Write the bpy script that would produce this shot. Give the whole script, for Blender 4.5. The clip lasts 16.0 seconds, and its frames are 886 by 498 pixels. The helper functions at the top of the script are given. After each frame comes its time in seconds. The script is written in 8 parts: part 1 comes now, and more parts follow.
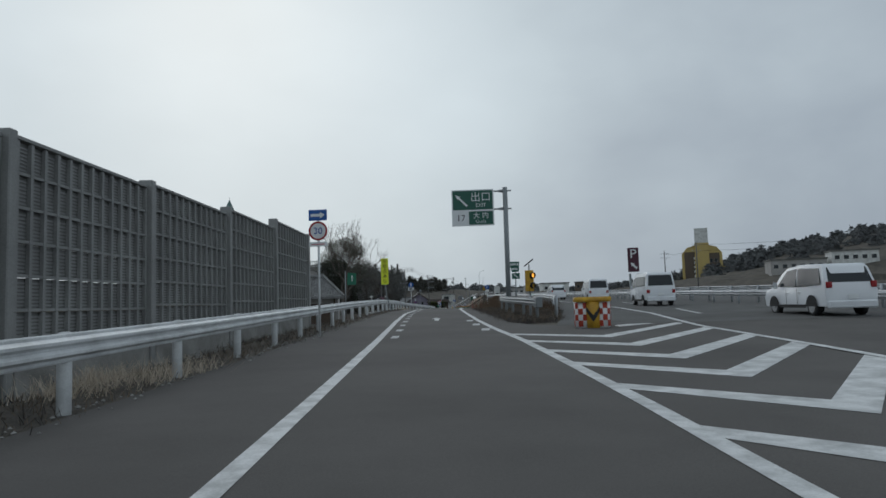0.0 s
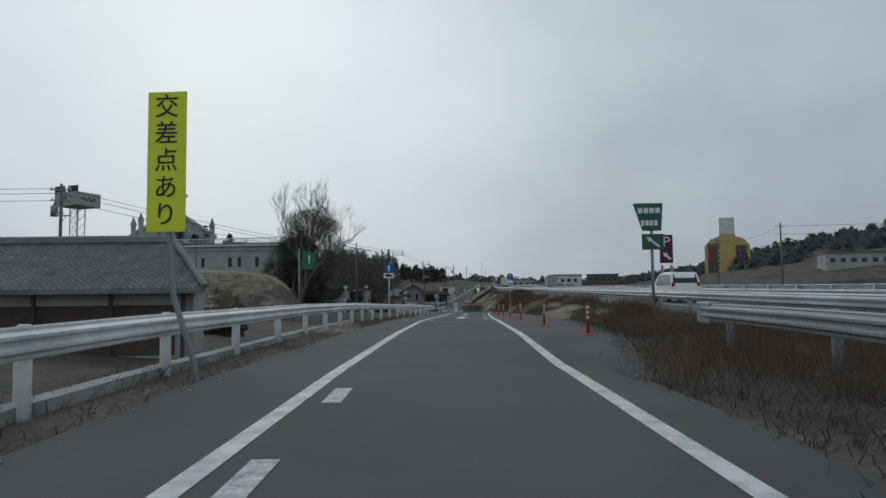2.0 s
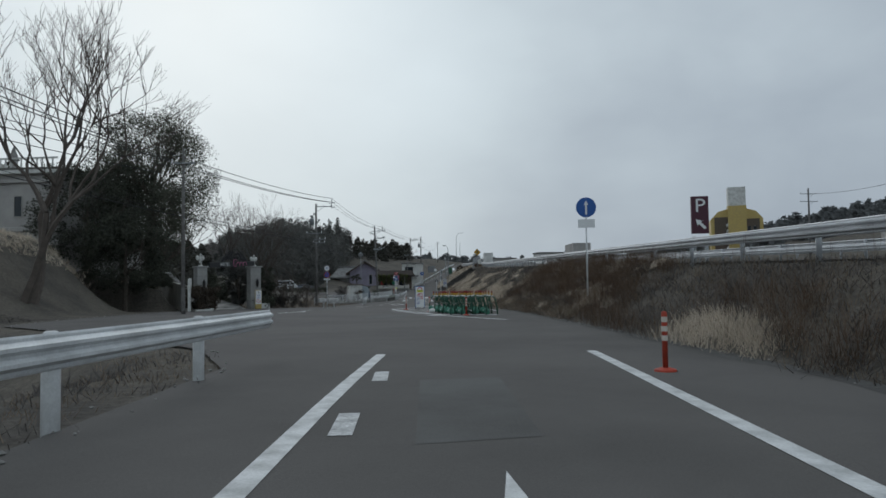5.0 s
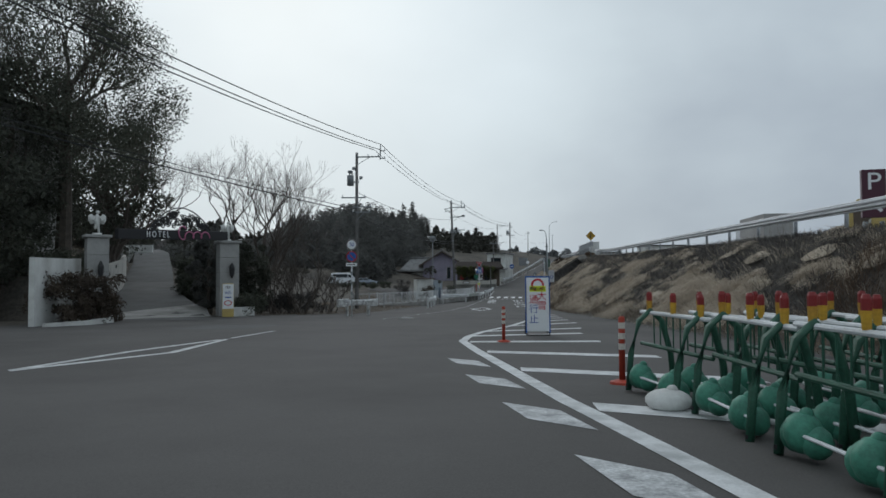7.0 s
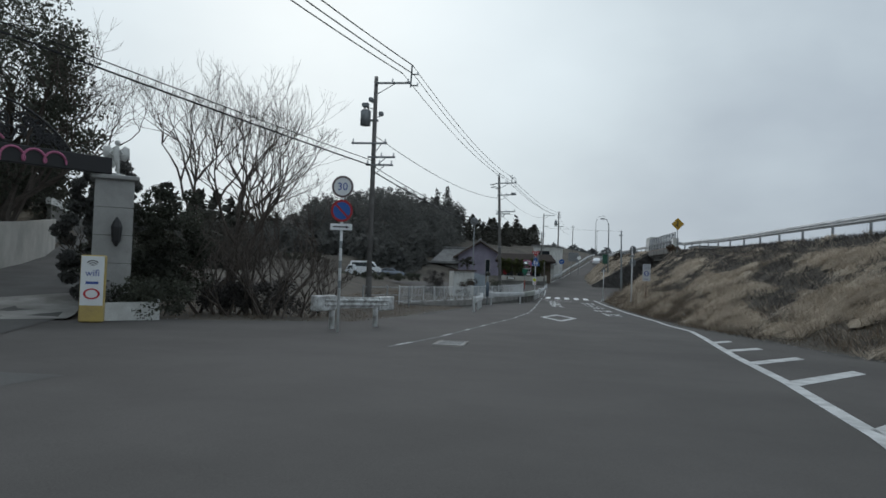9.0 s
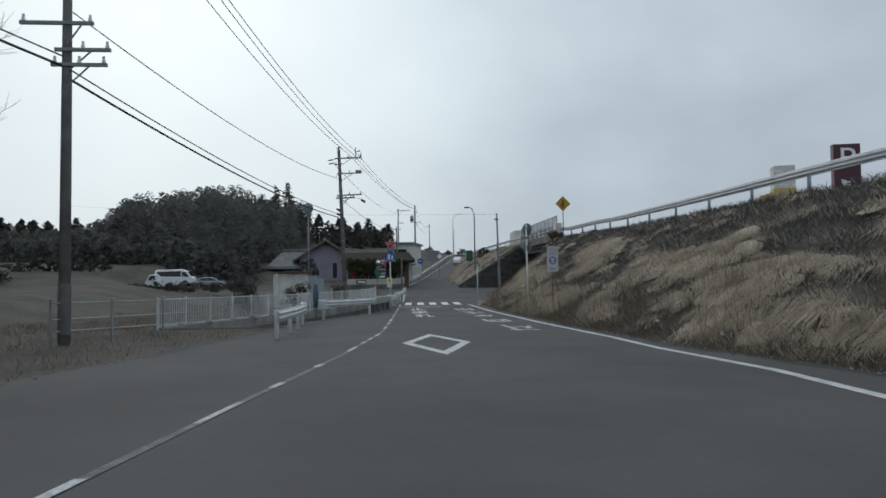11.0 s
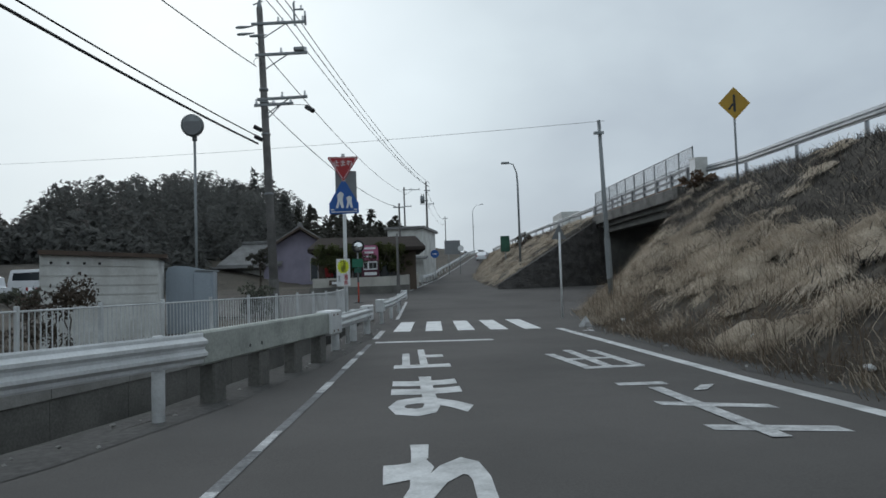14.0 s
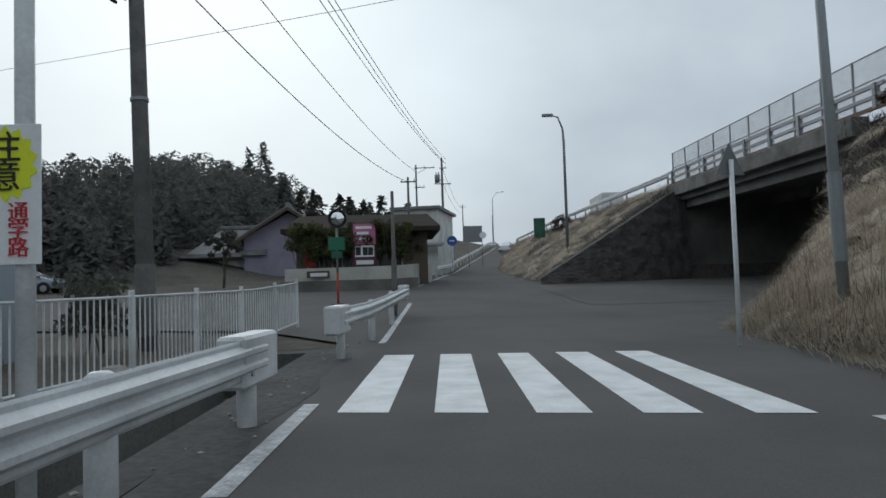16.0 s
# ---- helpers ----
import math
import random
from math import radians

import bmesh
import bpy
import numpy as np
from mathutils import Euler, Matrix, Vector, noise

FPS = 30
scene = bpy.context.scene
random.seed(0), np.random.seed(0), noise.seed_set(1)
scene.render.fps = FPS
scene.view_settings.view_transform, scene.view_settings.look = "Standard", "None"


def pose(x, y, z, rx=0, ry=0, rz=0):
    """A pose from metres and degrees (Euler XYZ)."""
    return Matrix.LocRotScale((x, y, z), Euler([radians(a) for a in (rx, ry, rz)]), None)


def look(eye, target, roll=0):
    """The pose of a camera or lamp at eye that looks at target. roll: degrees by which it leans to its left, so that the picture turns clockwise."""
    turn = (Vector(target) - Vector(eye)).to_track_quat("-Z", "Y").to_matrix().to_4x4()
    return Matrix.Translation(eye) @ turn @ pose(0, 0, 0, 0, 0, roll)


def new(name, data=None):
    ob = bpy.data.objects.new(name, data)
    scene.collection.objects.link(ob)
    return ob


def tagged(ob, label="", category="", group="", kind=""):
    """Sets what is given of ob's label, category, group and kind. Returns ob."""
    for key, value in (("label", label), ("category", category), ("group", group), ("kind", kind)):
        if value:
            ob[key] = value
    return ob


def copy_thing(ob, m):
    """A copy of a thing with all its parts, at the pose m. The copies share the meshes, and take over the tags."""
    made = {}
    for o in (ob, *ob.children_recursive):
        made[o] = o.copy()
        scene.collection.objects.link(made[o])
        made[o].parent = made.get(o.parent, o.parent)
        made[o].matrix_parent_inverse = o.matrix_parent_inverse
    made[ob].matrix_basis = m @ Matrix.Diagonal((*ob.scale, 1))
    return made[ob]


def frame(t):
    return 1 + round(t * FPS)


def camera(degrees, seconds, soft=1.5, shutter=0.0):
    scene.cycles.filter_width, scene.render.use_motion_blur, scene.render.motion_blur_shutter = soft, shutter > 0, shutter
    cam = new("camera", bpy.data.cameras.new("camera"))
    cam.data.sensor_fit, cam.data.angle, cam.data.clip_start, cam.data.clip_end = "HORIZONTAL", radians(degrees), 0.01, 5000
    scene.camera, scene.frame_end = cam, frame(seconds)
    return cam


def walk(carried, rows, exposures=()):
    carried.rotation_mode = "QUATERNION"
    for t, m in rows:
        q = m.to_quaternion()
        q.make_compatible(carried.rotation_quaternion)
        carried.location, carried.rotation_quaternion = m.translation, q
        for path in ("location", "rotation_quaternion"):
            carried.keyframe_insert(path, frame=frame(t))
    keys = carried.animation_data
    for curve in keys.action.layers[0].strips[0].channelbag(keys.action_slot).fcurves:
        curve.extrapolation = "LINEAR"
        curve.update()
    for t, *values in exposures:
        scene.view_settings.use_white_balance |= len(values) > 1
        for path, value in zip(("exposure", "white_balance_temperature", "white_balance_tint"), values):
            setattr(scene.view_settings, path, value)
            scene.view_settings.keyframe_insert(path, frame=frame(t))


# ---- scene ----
cam = camera(66.11, 16.0, soft=1.6)
PATH = [
    (0, pose(1.126, 6.393, 3.529, 94.63, 1.70, 0.80)),
    (0.5, pose(0.813, 17.954, 3.729, 94.69, 1.41, 0.85)),
    (1, pose(0.470, 29.532, 3.922, 94.56, 1.46, 0.85)),
    (1.5, pose(0.214, 40.380, 4.114, 94.23, 1.30, 0.92)),
    (2, pose(-0.081, 50.730, 4.261, 93.86, 0.63, 0.48)),
    (2.5, pose(-0.035, 61.134, 4.367, 93.80, 0.99, -0.33)),
    (3, pose(0.098, 72.247, 4.368, 93.35, -0.35, -1.25)),
    (3.5, pose(0.305, 82.696, 4.272, 92.97, -0.34, -1.90)),
    (4, pose(0.651, 92.717, 4.097, 92.44, 0.61, -2.45)),
    (6.5, pose(1.019, 137.994, 3.290, 92.36, 1.01, 0.48)),
    (7, pose(0.034, 144.853, 3.148, 92.17, 0.27, 5.00)),
    (7.5, pose(-1.191, 150.711, 3.037, 92.07, -0.32, 9.65)),
    (8, pose(-2.208, 155.411, 2.908, 91.86, -1.39, 13.00)),
    (8.5, pose(-2.782, 159.755, 2.779, 91.80, -2.01, 11.60)),
    (9, pose(-3.070, 164.018, 2.648, 91.75, -1.99, 7.51)),
    (9.5, pose(-3.189, 168.385, 2.530, 92.12, -1.04, 3.53)),
    (10, pose(-3.181, 172.523, 2.405, 92.19, 0.05, -0.16)),
    (12.5, pose(-2.034, 196.784, 1.678, 93.29, 0.97, -6.43)),
    (13, pose(-1.691, 202.089, 1.626, 93.34, 2.21, -5.83)),
    (13.5, pose(-1.460, 207.282, 1.578, 93.18, 2.59, -4.56)),
    (14, pose(-1.396, 212.382, 1.511, 92.92, 1.90, -3.19)),
    (14.5, pose(-1.260, 217.198, 1.450, 92.69, 1.27, -2.34)),
    (15, pose(-1.121, 221.185, 1.396, 92.54, 1.18, -1.97)),
    (15.5, pose(-0.970, 224.095, 1.421, 92.39, 1.51, -1.75)),
    (16, pose(-0.936, 225.860, 1.401, 92.53, 1.75, -1.86)),
]
walk(cam, PATH, [(0, -0.26, 6080, 11), (4, -0.2, 6080, 11), (8, -0.08, 6080, 11), (12, 0.02, 6080, 11), (16, 0.05, 6080, 11)])

# ---- sky and light ----
SUN = Vector((-0.30, 0.86, 0.46)).normalized()
world = bpy.data.worlds.new("world")
scene.world = world
world.use_nodes = True
wn, wl = world.node_tree.nodes, world.node_tree.links
wn.clear()


def wnode(kind, **values):
    n = wn.new(kind)
    for k, v in values.items():
        n.inputs[k].default_value = v
    return n


def wmath(op, a, b):
    n = wn.new("ShaderNodeMath")
    n.operation = op
    for i, v in enumerate((a, b)):
        if isinstance(v, (int, float)):
            n.inputs[i].default_value = v
        else:
            wl.new(v, n.inputs[i])
    return n.outputs[0]


w_dir = wn.new("ShaderNodeTexCoord").outputs["Generated"]
w_sky = wn.new("ShaderNodeTexSky")
w_sky.sky_type, w_sky.sun_disc = "NISHITA", False
w_sky.sun_elevation, w_sky.sun_rotation = math.asin(SUN.z), math.atan2(SUN.x, SUN.y)
w_sky.dust_density = 4.0
w_dot = wn.new("ShaderNodeVectorMath")
w_dot.operation = "DOT_PRODUCT"
wl.new(w_dir, w_dot.inputs[0])
w_dot.inputs[1].default_value = SUN
w_map = wn.new("ShaderNodeMapping")
w_map.inputs["Scale"].default_value = (1.0, 1.0, 1.7)
wl.new(w_dir, w_map.inputs["Vector"])
w_big = wnode("ShaderNodeTexNoise", Scale=1.7, Detail=4.0, Roughness=0.45, Distortion=0.1)
w_fine = wnode("ShaderNodeTexNoise", Scale=4.6, Detail=5.0, Roughness=0.5, Distortion=0.15)
for n in (w_big, w_fine):
    wl.new(w_map.outputs["Vector"], n.inputs["Vector"])
# the overcast is brightest round the veiled sun and greyest to the north-east
w_lobe = wn.new("ShaderNodeMapRange")
w_lobe.interpolation_type = "SMOOTHSTEP"
for k, v in (("From Min", 0.80), ("From Max", 1.0), ("To Min", 0.0), ("To Max", 0.19)):
    w_lobe.inputs[k].default_value = v
wl.new(w_dot.outputs["Value"], w_lobe.inputs["Value"])
w_dot2 = wn.new("ShaderNodeVectorMath")
w_dot2.operation = "DOT_PRODUCT"
wl.new(w_dir, w_dot2.inputs[0])
w_dot2.inputs[1].default_value = Vector((0.72, 0.68, 0.13)).normalized()
w_grey = wn.new("ShaderNodeMapRange")
w_grey.interpolation_type = "SMOOTHSTEP"
for k, v in (("From Min", 0.55), ("From Max", 1.0), ("To Min", 0.6), ("To Max", 0.465)):
    w_grey.inputs[k].default_value = v
wl.new(w_dot2.outputs["Value"], w_grey.inputs["Value"])
w_cloud = wmath("ADD", wmath("MULTIPLY", wmath("SUBTRACT", w_big.outputs["Fac"], 0.5), 0.5),
                wmath("MULTIPLY", wmath("SUBTRACT", w_fine.outputs["Fac"], 0.5), 0.2))
w_val = wmath("MAXIMUM", wmath("ADD", wmath("ADD", w_lobe.outputs["Result"], w_grey.outputs["Result"]), w_cloud), 0.2)
w_ramp = wn.new("ShaderNodeValToRGB")
w_ramp.color_ramp.elements[0].position, w_ramp.color_ramp.elements[0].color = 0.15, (0.13, 0.148, 0.17, 1)
w_ramp.color_ramp.elements[1].position, w_ramp.color_ramp.elements[1].color = 1.0, (0.8, 0.88, 0.875, 1)
for w_pos, w_col in ((0.4, (0.345, 0.39, 0.43, 1)), (0.7, (0.63, 0.70, 0.705, 1))):
    w_ramp.color_ramp.elements.new(w_pos).color = w_col
wl.new(w_val, w_ramp.inputs["Fac"])
w_bg = wnode("ShaderNodeBackground", Strength=1.0)
wl.new(w_ramp.outputs["Color"], w_bg.inputs["Color"])
w_bg2 = wnode("ShaderNodeBackground", Strength=0.004)
wl.new(w_sky.outputs["Color"], w_bg2.inputs["Color"])
w_add = wn.new("ShaderNodeAddShader")
wl.new(w_bg.outputs[0], w_add.inputs[0])
wl.new(w_bg2.outputs[0], w_add.inputs[1])
wl.new(w_add.outputs[0], wn.new("ShaderNodeOutputWorld").inputs["Surface"])

sun = new("sun", bpy.data.lights.new("sun", "SUN"))
sun.data.energy, sun.data.angle, sun.data.color = 0.55, radians(40), (1.0, 0.97, 0.93)
sun.matrix_world = look(SUN * 50, (0, 0, 0))


# ---- materials ----
def material(name, color, rough=0.75, vary=0.18, scale=1.2, fine=26.0, bump=0.12, metal=0.0, tint=None, depth=0.02, islands=0.0, spec=0.4, emit=None, thin=0.0):
    """A surface with grain at two sizes. tint: the colour of its stains; islands: how far its single pieces differ."""
    m = bpy.data.materials.new(name)
    m.use_nodes = True
    nd, lk = m.node_tree.nodes, m.node_tree.links
    bsdf = nd["Principled BSDF"]
    bsdf.inputs["Metallic"].default_value = metal
    bsdf.inputs["Specular IOR Level"].default_value = spec
    at = nd.new("ShaderNodeTexCoord").outputs["Object"]
    tex = []
    for s, d in ((scale, 4.0), (fine, 5.0)):
        n = nd.new("ShaderNodeTexNoise")
        n.inputs["Scale"].default_value, n.inputs["Detail"].default_value, n.inputs["Roughness"].default_value = s, d, 0.62
        lk.new(at, n.inputs["Vector"])
        tex.append(n.outputs["Fac"])
    ramp = nd.new("ShaderNodeValToRGB")
    dark = tint if tint else tuple(c * (1 - vary) for c in color)
    ramp.color_ramp.elements[0].position, ramp.color_ramp.elements[0].color = 0.32, (*dark, 1)
    ramp.color_ramp.elements[1].position, ramp.color_ramp.elements[1].color = 0.62, (*color, 1)
    lk.new(tex[0], ramp.inputs["Fac"])
    grain = nd.new("ShaderNodeMapRange")
    for k, v in (("From Min", 0.3), ("From Max", 0.7), ("To Min", 1 - vary), ("To Max", 1 + vary)):
        grain.inputs[k].default_value = v
    lk.new(tex[1], grain.inputs["Value"])
    mul = nd.new("ShaderNodeVectorMath")
    mul.operation = "SCALE"
    lk.new(ramp.outputs["Color"], mul.inputs[0])
    lk.new(grain.outputs["Result"], mul.inputs["Scale"])
    out = mul.outputs["Vector"]
    if islands:
        geo, obj = nd.new("ShaderNodeNewGeometry"), nd.new("ShaderNodeObjectInfo")
        add = nd.new("ShaderNodeMath")
        add.operation = "ADD"
        lk.new(geo.outputs["Random Per Island"], add.inputs[0])
        lk.new(obj.outputs["Random"], add.inputs[1])
        mr = nd.new("ShaderNodeMapRange")
        for k, v in (("From Min", 0.0), ("From Max", 2.0), ("To Min", 1 - islands), ("To Max", 1 + islands)):
            mr.inputs[k].default_value = v
        lk.new(add.outputs[0], mr.inputs["Value"])
        mul2 = nd.new("ShaderNodeVectorMath")
        mul2.operation = "SCALE"
        lk.new(out, mul2.inputs[0])
        lk.new(mr.outputs["Result"], mul2.inputs["Scale"])
        out = mul2.outputs["Vector"]
    lk.new(out, bsdf.inputs["Base Color"])
    rr = nd.new("ShaderNodeMapRange")
    for k, v in (("To Min", max(rough - 0.1, 0.02)), ("To Max", min(rough + 0.12, 1))):
        rr.inputs[k].default_value = v
    lk.new(tex[0], rr.inputs["Value"])
    lk.new(rr.outputs["Result"], bsdf.inputs["Roughness"])
    if bump:
        b = nd.new("ShaderNodeBump")
        b.inputs["Strength"].default_value, b.inputs["Distance"].default_value = bump, depth
        lk.new(tex[1], b.inputs["Height"])
        lk.new(b.outputs["Normal"], bsdf.inputs["Normal"])
    if thin:
        tr, mx = nd.new("ShaderNodeBsdfTranslucent"), nd.new("ShaderNodeMixShader")
        mx.inputs["Fac"].default_value = thin
        lk.new(out, tr.inputs["Color"])
        lk.new(bsdf.outputs[0], mx.inputs[1])
        lk.new(tr.outputs[0], mx.inputs[2])
        lk.new(mx.outputs[0], nd["Material Output"].inputs["Surface"])
    if emit:
        bsdf.inputs["Emission Color"].default_value, bsdf.inputs["Emission Strength"].default_value = (*color, 1), emit
    return m


def glass(name, color=(0.02, 0.025, 0.03)):
    m = material(name, color, 0.08, 0.05, bump=0, spec=0.35)
    return m


ASPHALT = material("asphalt", (0.112, 0.106, 0.102), 0.9, 0.16, 0.28, 60, 0.35, tint=(0.079, 0.075, 0.072), depth=0.01, spec=0.18)
ASPHALT_OLD = material("worn_asphalt", (0.112, 0.112, 0.11), 0.9, 0.18, 0.5, 50, 0.4, tint=(0.075, 0.074, 0.072), depth=0.012, spec=0.2)
PAINT = material("road_paint", (0.62, 0.63, 0.63), 0.7, 0.12, 3.0, 45, 0.2, tint=(0.36, 0.37, 0.37), depth=0.004)
CROSSING_PAINT = material("thick_road_paint", (0.74, 0.75, 0.75), 0.7, 0.1, 2.2, 45, 0.2, tint=(0.56, 0.57, 0.57), depth=0.004)
PAINT_WORN = material("worn_road_paint", (0.55, 0.56, 0.56), 0.75, 0.3, 5.0, 30, 0.2, tint=(0.26, 0.265, 0.27), depth=0.004)
CONCRETE = material("concrete", (0.33, 0.325, 0.31), 0.9, 0.16, 0.7, 30, 0.3, tint=(0.17, 0.165, 0.155))
CONCRETE_DARK = material("dark_concrete", (0.165, 0.162, 0.15), 0.95, 0.25, 0.6, 22, 0.4, tint=(0.09, 0.09, 0.083))
STEEL = material("galvanised_steel", (0.42, 0.44, 0.46), 0.42, 0.14, 1.2, 40, 0.08, 0.55, tint=(0.3, 0.315, 0.33), depth=0.004)
WHITE_STEEL = material("white_painted_steel", (0.68, 0.7, 0.71), 0.45, 0.1, 1.4, 40, 0.06, tint=(0.47, 0.485, 0.49), depth=0.004)
CHIPPED = material("chipped_white_paint", (0.66, 0.68, 0.68), 0.6, 0.1, 4.5, 40, 0.12, tint=(0.2, 0.19, 0.18), depth=0.004)
GREY_STEEL = material("grey_painted_steel", (0.24, 0.26, 0.27), 0.5, 0.12, 1.5, 40, 0.06, 0.2, depth=0.004)
RUST = material("rusty_steel", (0.2, 0.13, 0.09), 0.85, 0.3, 4, 40, 0.2)
POLE = material("weathered_pole_concrete", (0.16, 0.155, 0.15), 0.85, 0.2, 2.0, 30, 0.2, tint=(0.1, 0.098, 0.095))
SIGN_WHITE = material("white_sign_sheet", (0.74, 0.76, 0.77), 0.4, 0.05, 2, 30, 0.02)
SIGN_BACK = material("grey_sign_back", (0.2, 0.21, 0.22), 0.45, 0.12, 2, 30, 0.05, 0.4)
SIGN_GREEN = material("green_sign_sheet", (0.025, 0.105, 0.078), 0.45, 0.08, 2, 30, 0.02)
SIGN_GREEN_BRIGHT = material("bright_green_sign_sheet", (0.02, 0.15, 0.09), 0.45, 0.08, 2, 30, 0.02)
SIGN_BLUE = material("blue_sign_sheet", (0.02, 0.1, 0.36), 0.4, 0.08, 2, 30, 0.02)
SIGN_RED = material("red_sign_sheet", (0.36, 0.025, 0.03), 0.4, 0.1, 2, 30, 0.02)
SIGN_YELLOW = material("yellow_sign_sheet", (0.72, 0.78, 0.03), 0.45, 0.05, 2, 30, 0.02)
SIGN_AMBER = material("amber_sign_sheet", (0.42, 0.25, 0.02), 0.5, 0.12, 2, 30, 0.02)
SIGN_PURPLE = material("maroon_sign_sheet", (0.07, 0.018, 0.035), 0.45, 0.1, 2, 30, 0.02)
SIGN_PINK = material("pink_sign_sheet", (0.45, 0.14, 0.25), 0.5, 0.1, 2, 30, 0.02)
INK = material("black_ink", (0.02, 0.02, 0.022), 0.5, 0.1, 3, 30, 0)
INK_BLUE = material("blue_ink", (0.05, 0.1, 0.35), 0.5, 0.1, 3, 30, 0)
LAMP_RED = material("dull_red_plastic", (0.22, 0.02, 0.02), 0.45, 0.1, 3, 30, 0)
TAR = material("tar_seam", (0.045, 0.045, 0.046), 0.8, 0.2, 3, 30, 0.1)
INK_RED = material("red_ink", (0.5, 0.03, 0.04), 0.5, 0.1, 3, 30, 0)
ORANGE = material("orange_rubber", (0.42, 0.055, 0.028), 0.65, 0.18, 3, 40, 0.08, tint=(0.25, 0.035, 0.02))
SOIL = material("dry_ground", (0.125, 0.112, 0.095), 0.98, 0.3, 0.3, 6, 0.8, tint=(0.073, 0.068, 0.062), depth=0.1, spec=0.1)
STRAW = material("dry_grass", (0.6, 0.525, 0.43), 0.95, 0.15, 0.6, 9, 0, tint=(0.44, 0.375, 0.3), islands=0.2, spec=0.1, thin=0.35)
UNDERGROWTH = material("withered_undergrowth", (0.1, 0.093, 0.088), 0.98, 0.2, 0.4, 7, 0, tint=(0.058, 0.056, 0.056), islands=0.45, spec=0.08, thin=0.3)
# pale blue-grey leaf colour with the distance haze put into it
FAR_LEAF_HAZED = material("far_wood_haze_tint", (0.17, 0.18, 0.182), 0.95, 0.1, 0.05, 1, 0, tint=(0.145, 0.152, 0.156), islands=0.12, spec=0.02, thin=0.5)
BRUSH = material("rust_brown_twigs", (0.17, 0.12, 0.085), 0.95, 0.2, 0.7, 9, 0, tint=(0.1, 0.072, 0.055), islands=0.4, spec=0.08, thin=0.2)
MAT = material("matted_dry_grass", (0.42, 0.36, 0.285), 1.0, 0.4, 1.3, 38, 0.9, tint=(0.3, 0.255, 0.2), depth=0.05, islands=0.35, spec=0.05)
STRAW_DARK = material("dead_grass", (0.2, 0.16, 0.12), 0.98, 0.2, 0.5, 9, 0, tint=(0.12, 0.095, 0.073), islands=0.4, spec=0.08, thin=0.35)
LEAF = material("evergreen_leaf", (0.098, 0.104, 0.08), 0.75, 0.25, 0.7, 6, 0, tint=(0.062, 0.067, 0.056), islands=0.5, spec=0.2, thin=0.35)
LEAF_GREY = material("dull_evergreen_leaf", (0.1, 0.1, 0.085), 0.85, 0.25, 0.4, 6, 0, tint=(0.06, 0.06, 0.053), islands=0.5, spec=0.15, thin=0.3)
BARE_WOOD = material("bare_winter_wood", (0.185, 0.175, 0.165), 0.97, 0.1, 0.2, 3, 0, tint=(0.15, 0.141, 0.135), islands=0.25, spec=0.02, thin=0.3)
# cedar colour raised above real foliage to paint in haze
CEDAR = material("hazed_cedar_foliage", (0.16, 0.162, 0.153), 0.95, 0.1, 0.2, 3, 0, tint=(0.125, 0.127, 0.122), islands=0.2, spec=0.02, thin=0.5)
HEDGE = material("hedge_leaf", (0.085, 0.095, 0.035), 0.85, 0.25, 1, 8, 0, tint=(0.045, 0.052, 0.026), islands=0.5, spec=0.2, thin=0.3)
BARK = material("bark", (0.1, 0.085, 0.07), 0.95, 0.25, 3, 25, 0.5, tint=(0.055, 0.047, 0.04))
TWIG = material("bare_twig", (0.115, 0.096, 0.083), 0.9, 0.2, 2, 20, 0.2, tint=(0.07, 0.06, 0.052))
TILE = material("grey_roof_tile", (0.2, 0.2, 0.2), 0.65, 0.2, 1.3, 18, 0.2, tint=(0.12, 0.12, 0.118), islands=0.3)
PLASTER = material("cream_plaster", (0.5, 0.49, 0.45), 0.9, 0.08, 0.6, 20, 0.15, tint=(0.36, 0.35, 0.32))
PLASTER_WHITE = material("white_plaster", (0.66, 0.67, 0.65), 0.9, 0.08, 0.8, 20, 0.15, tint=(0.46, 0.46, 0.44))
PLASTER_GREY = material("grey_rendered_wall", (0.385, 0.375, 0.36), 0.9, 0.1, 0.4, 14, 0.15, tint=(0.29, 0.283, 0.272))
LILAC = material("lilac_rendered_wall", (0.27, 0.25, 0.32), 0.9, 0.1, 0.6, 20, 0.15, tint=(0.2, 0.185, 0.235))
ROOF_DARK = material("dark_brown_roof", (0.05, 0.042, 0.038), 0.95, 0.2, 1.3, 18, 0.2, spec=0.05)
BAND = material("faded_reflector_band", (0.6, 0.56, 0.5), 0.5, 0.15, 4, 30, 0)
WING_STONE = material("dark_field_stone", (0.075, 0.07, 0.066), 0.95, 0.3, 1.6, 9, 0.6, tint=(0.036, 0.034, 0.033), depth=0.08)
WOOD = material("dark_timber", (0.09, 0.065, 0.05), 0.85, 0.25, 2, 30, 0.3)
COPPER = material("green_copper_roof", (0.13, 0.2, 0.19), 0.65, 0.15, 0.8, 12, 0.15)
OCHRE = material("ochre_rendered_wall", (0.26, 0.215, 0.145), 0.9, 0.12, 0.2, 8, 0.15)
BROWN = material("brown_rendered_wall", (0.12, 0.095, 0.075), 0.9, 0.15, 0.2, 8, 0.15)
STONE = material("granite_facing", (0.33, 0.33, 0.32), 0.75, 0.14, 1.4, 40, 0.15, tint=(0.24, 0.24, 0.235))
PANEL = material("grey_metal_panel", (0.29, 0.295, 0.29), 0.6, 0.12, 0.8, 30, 0.08, 0.1, tint=(0.22, 0.222, 0.22))
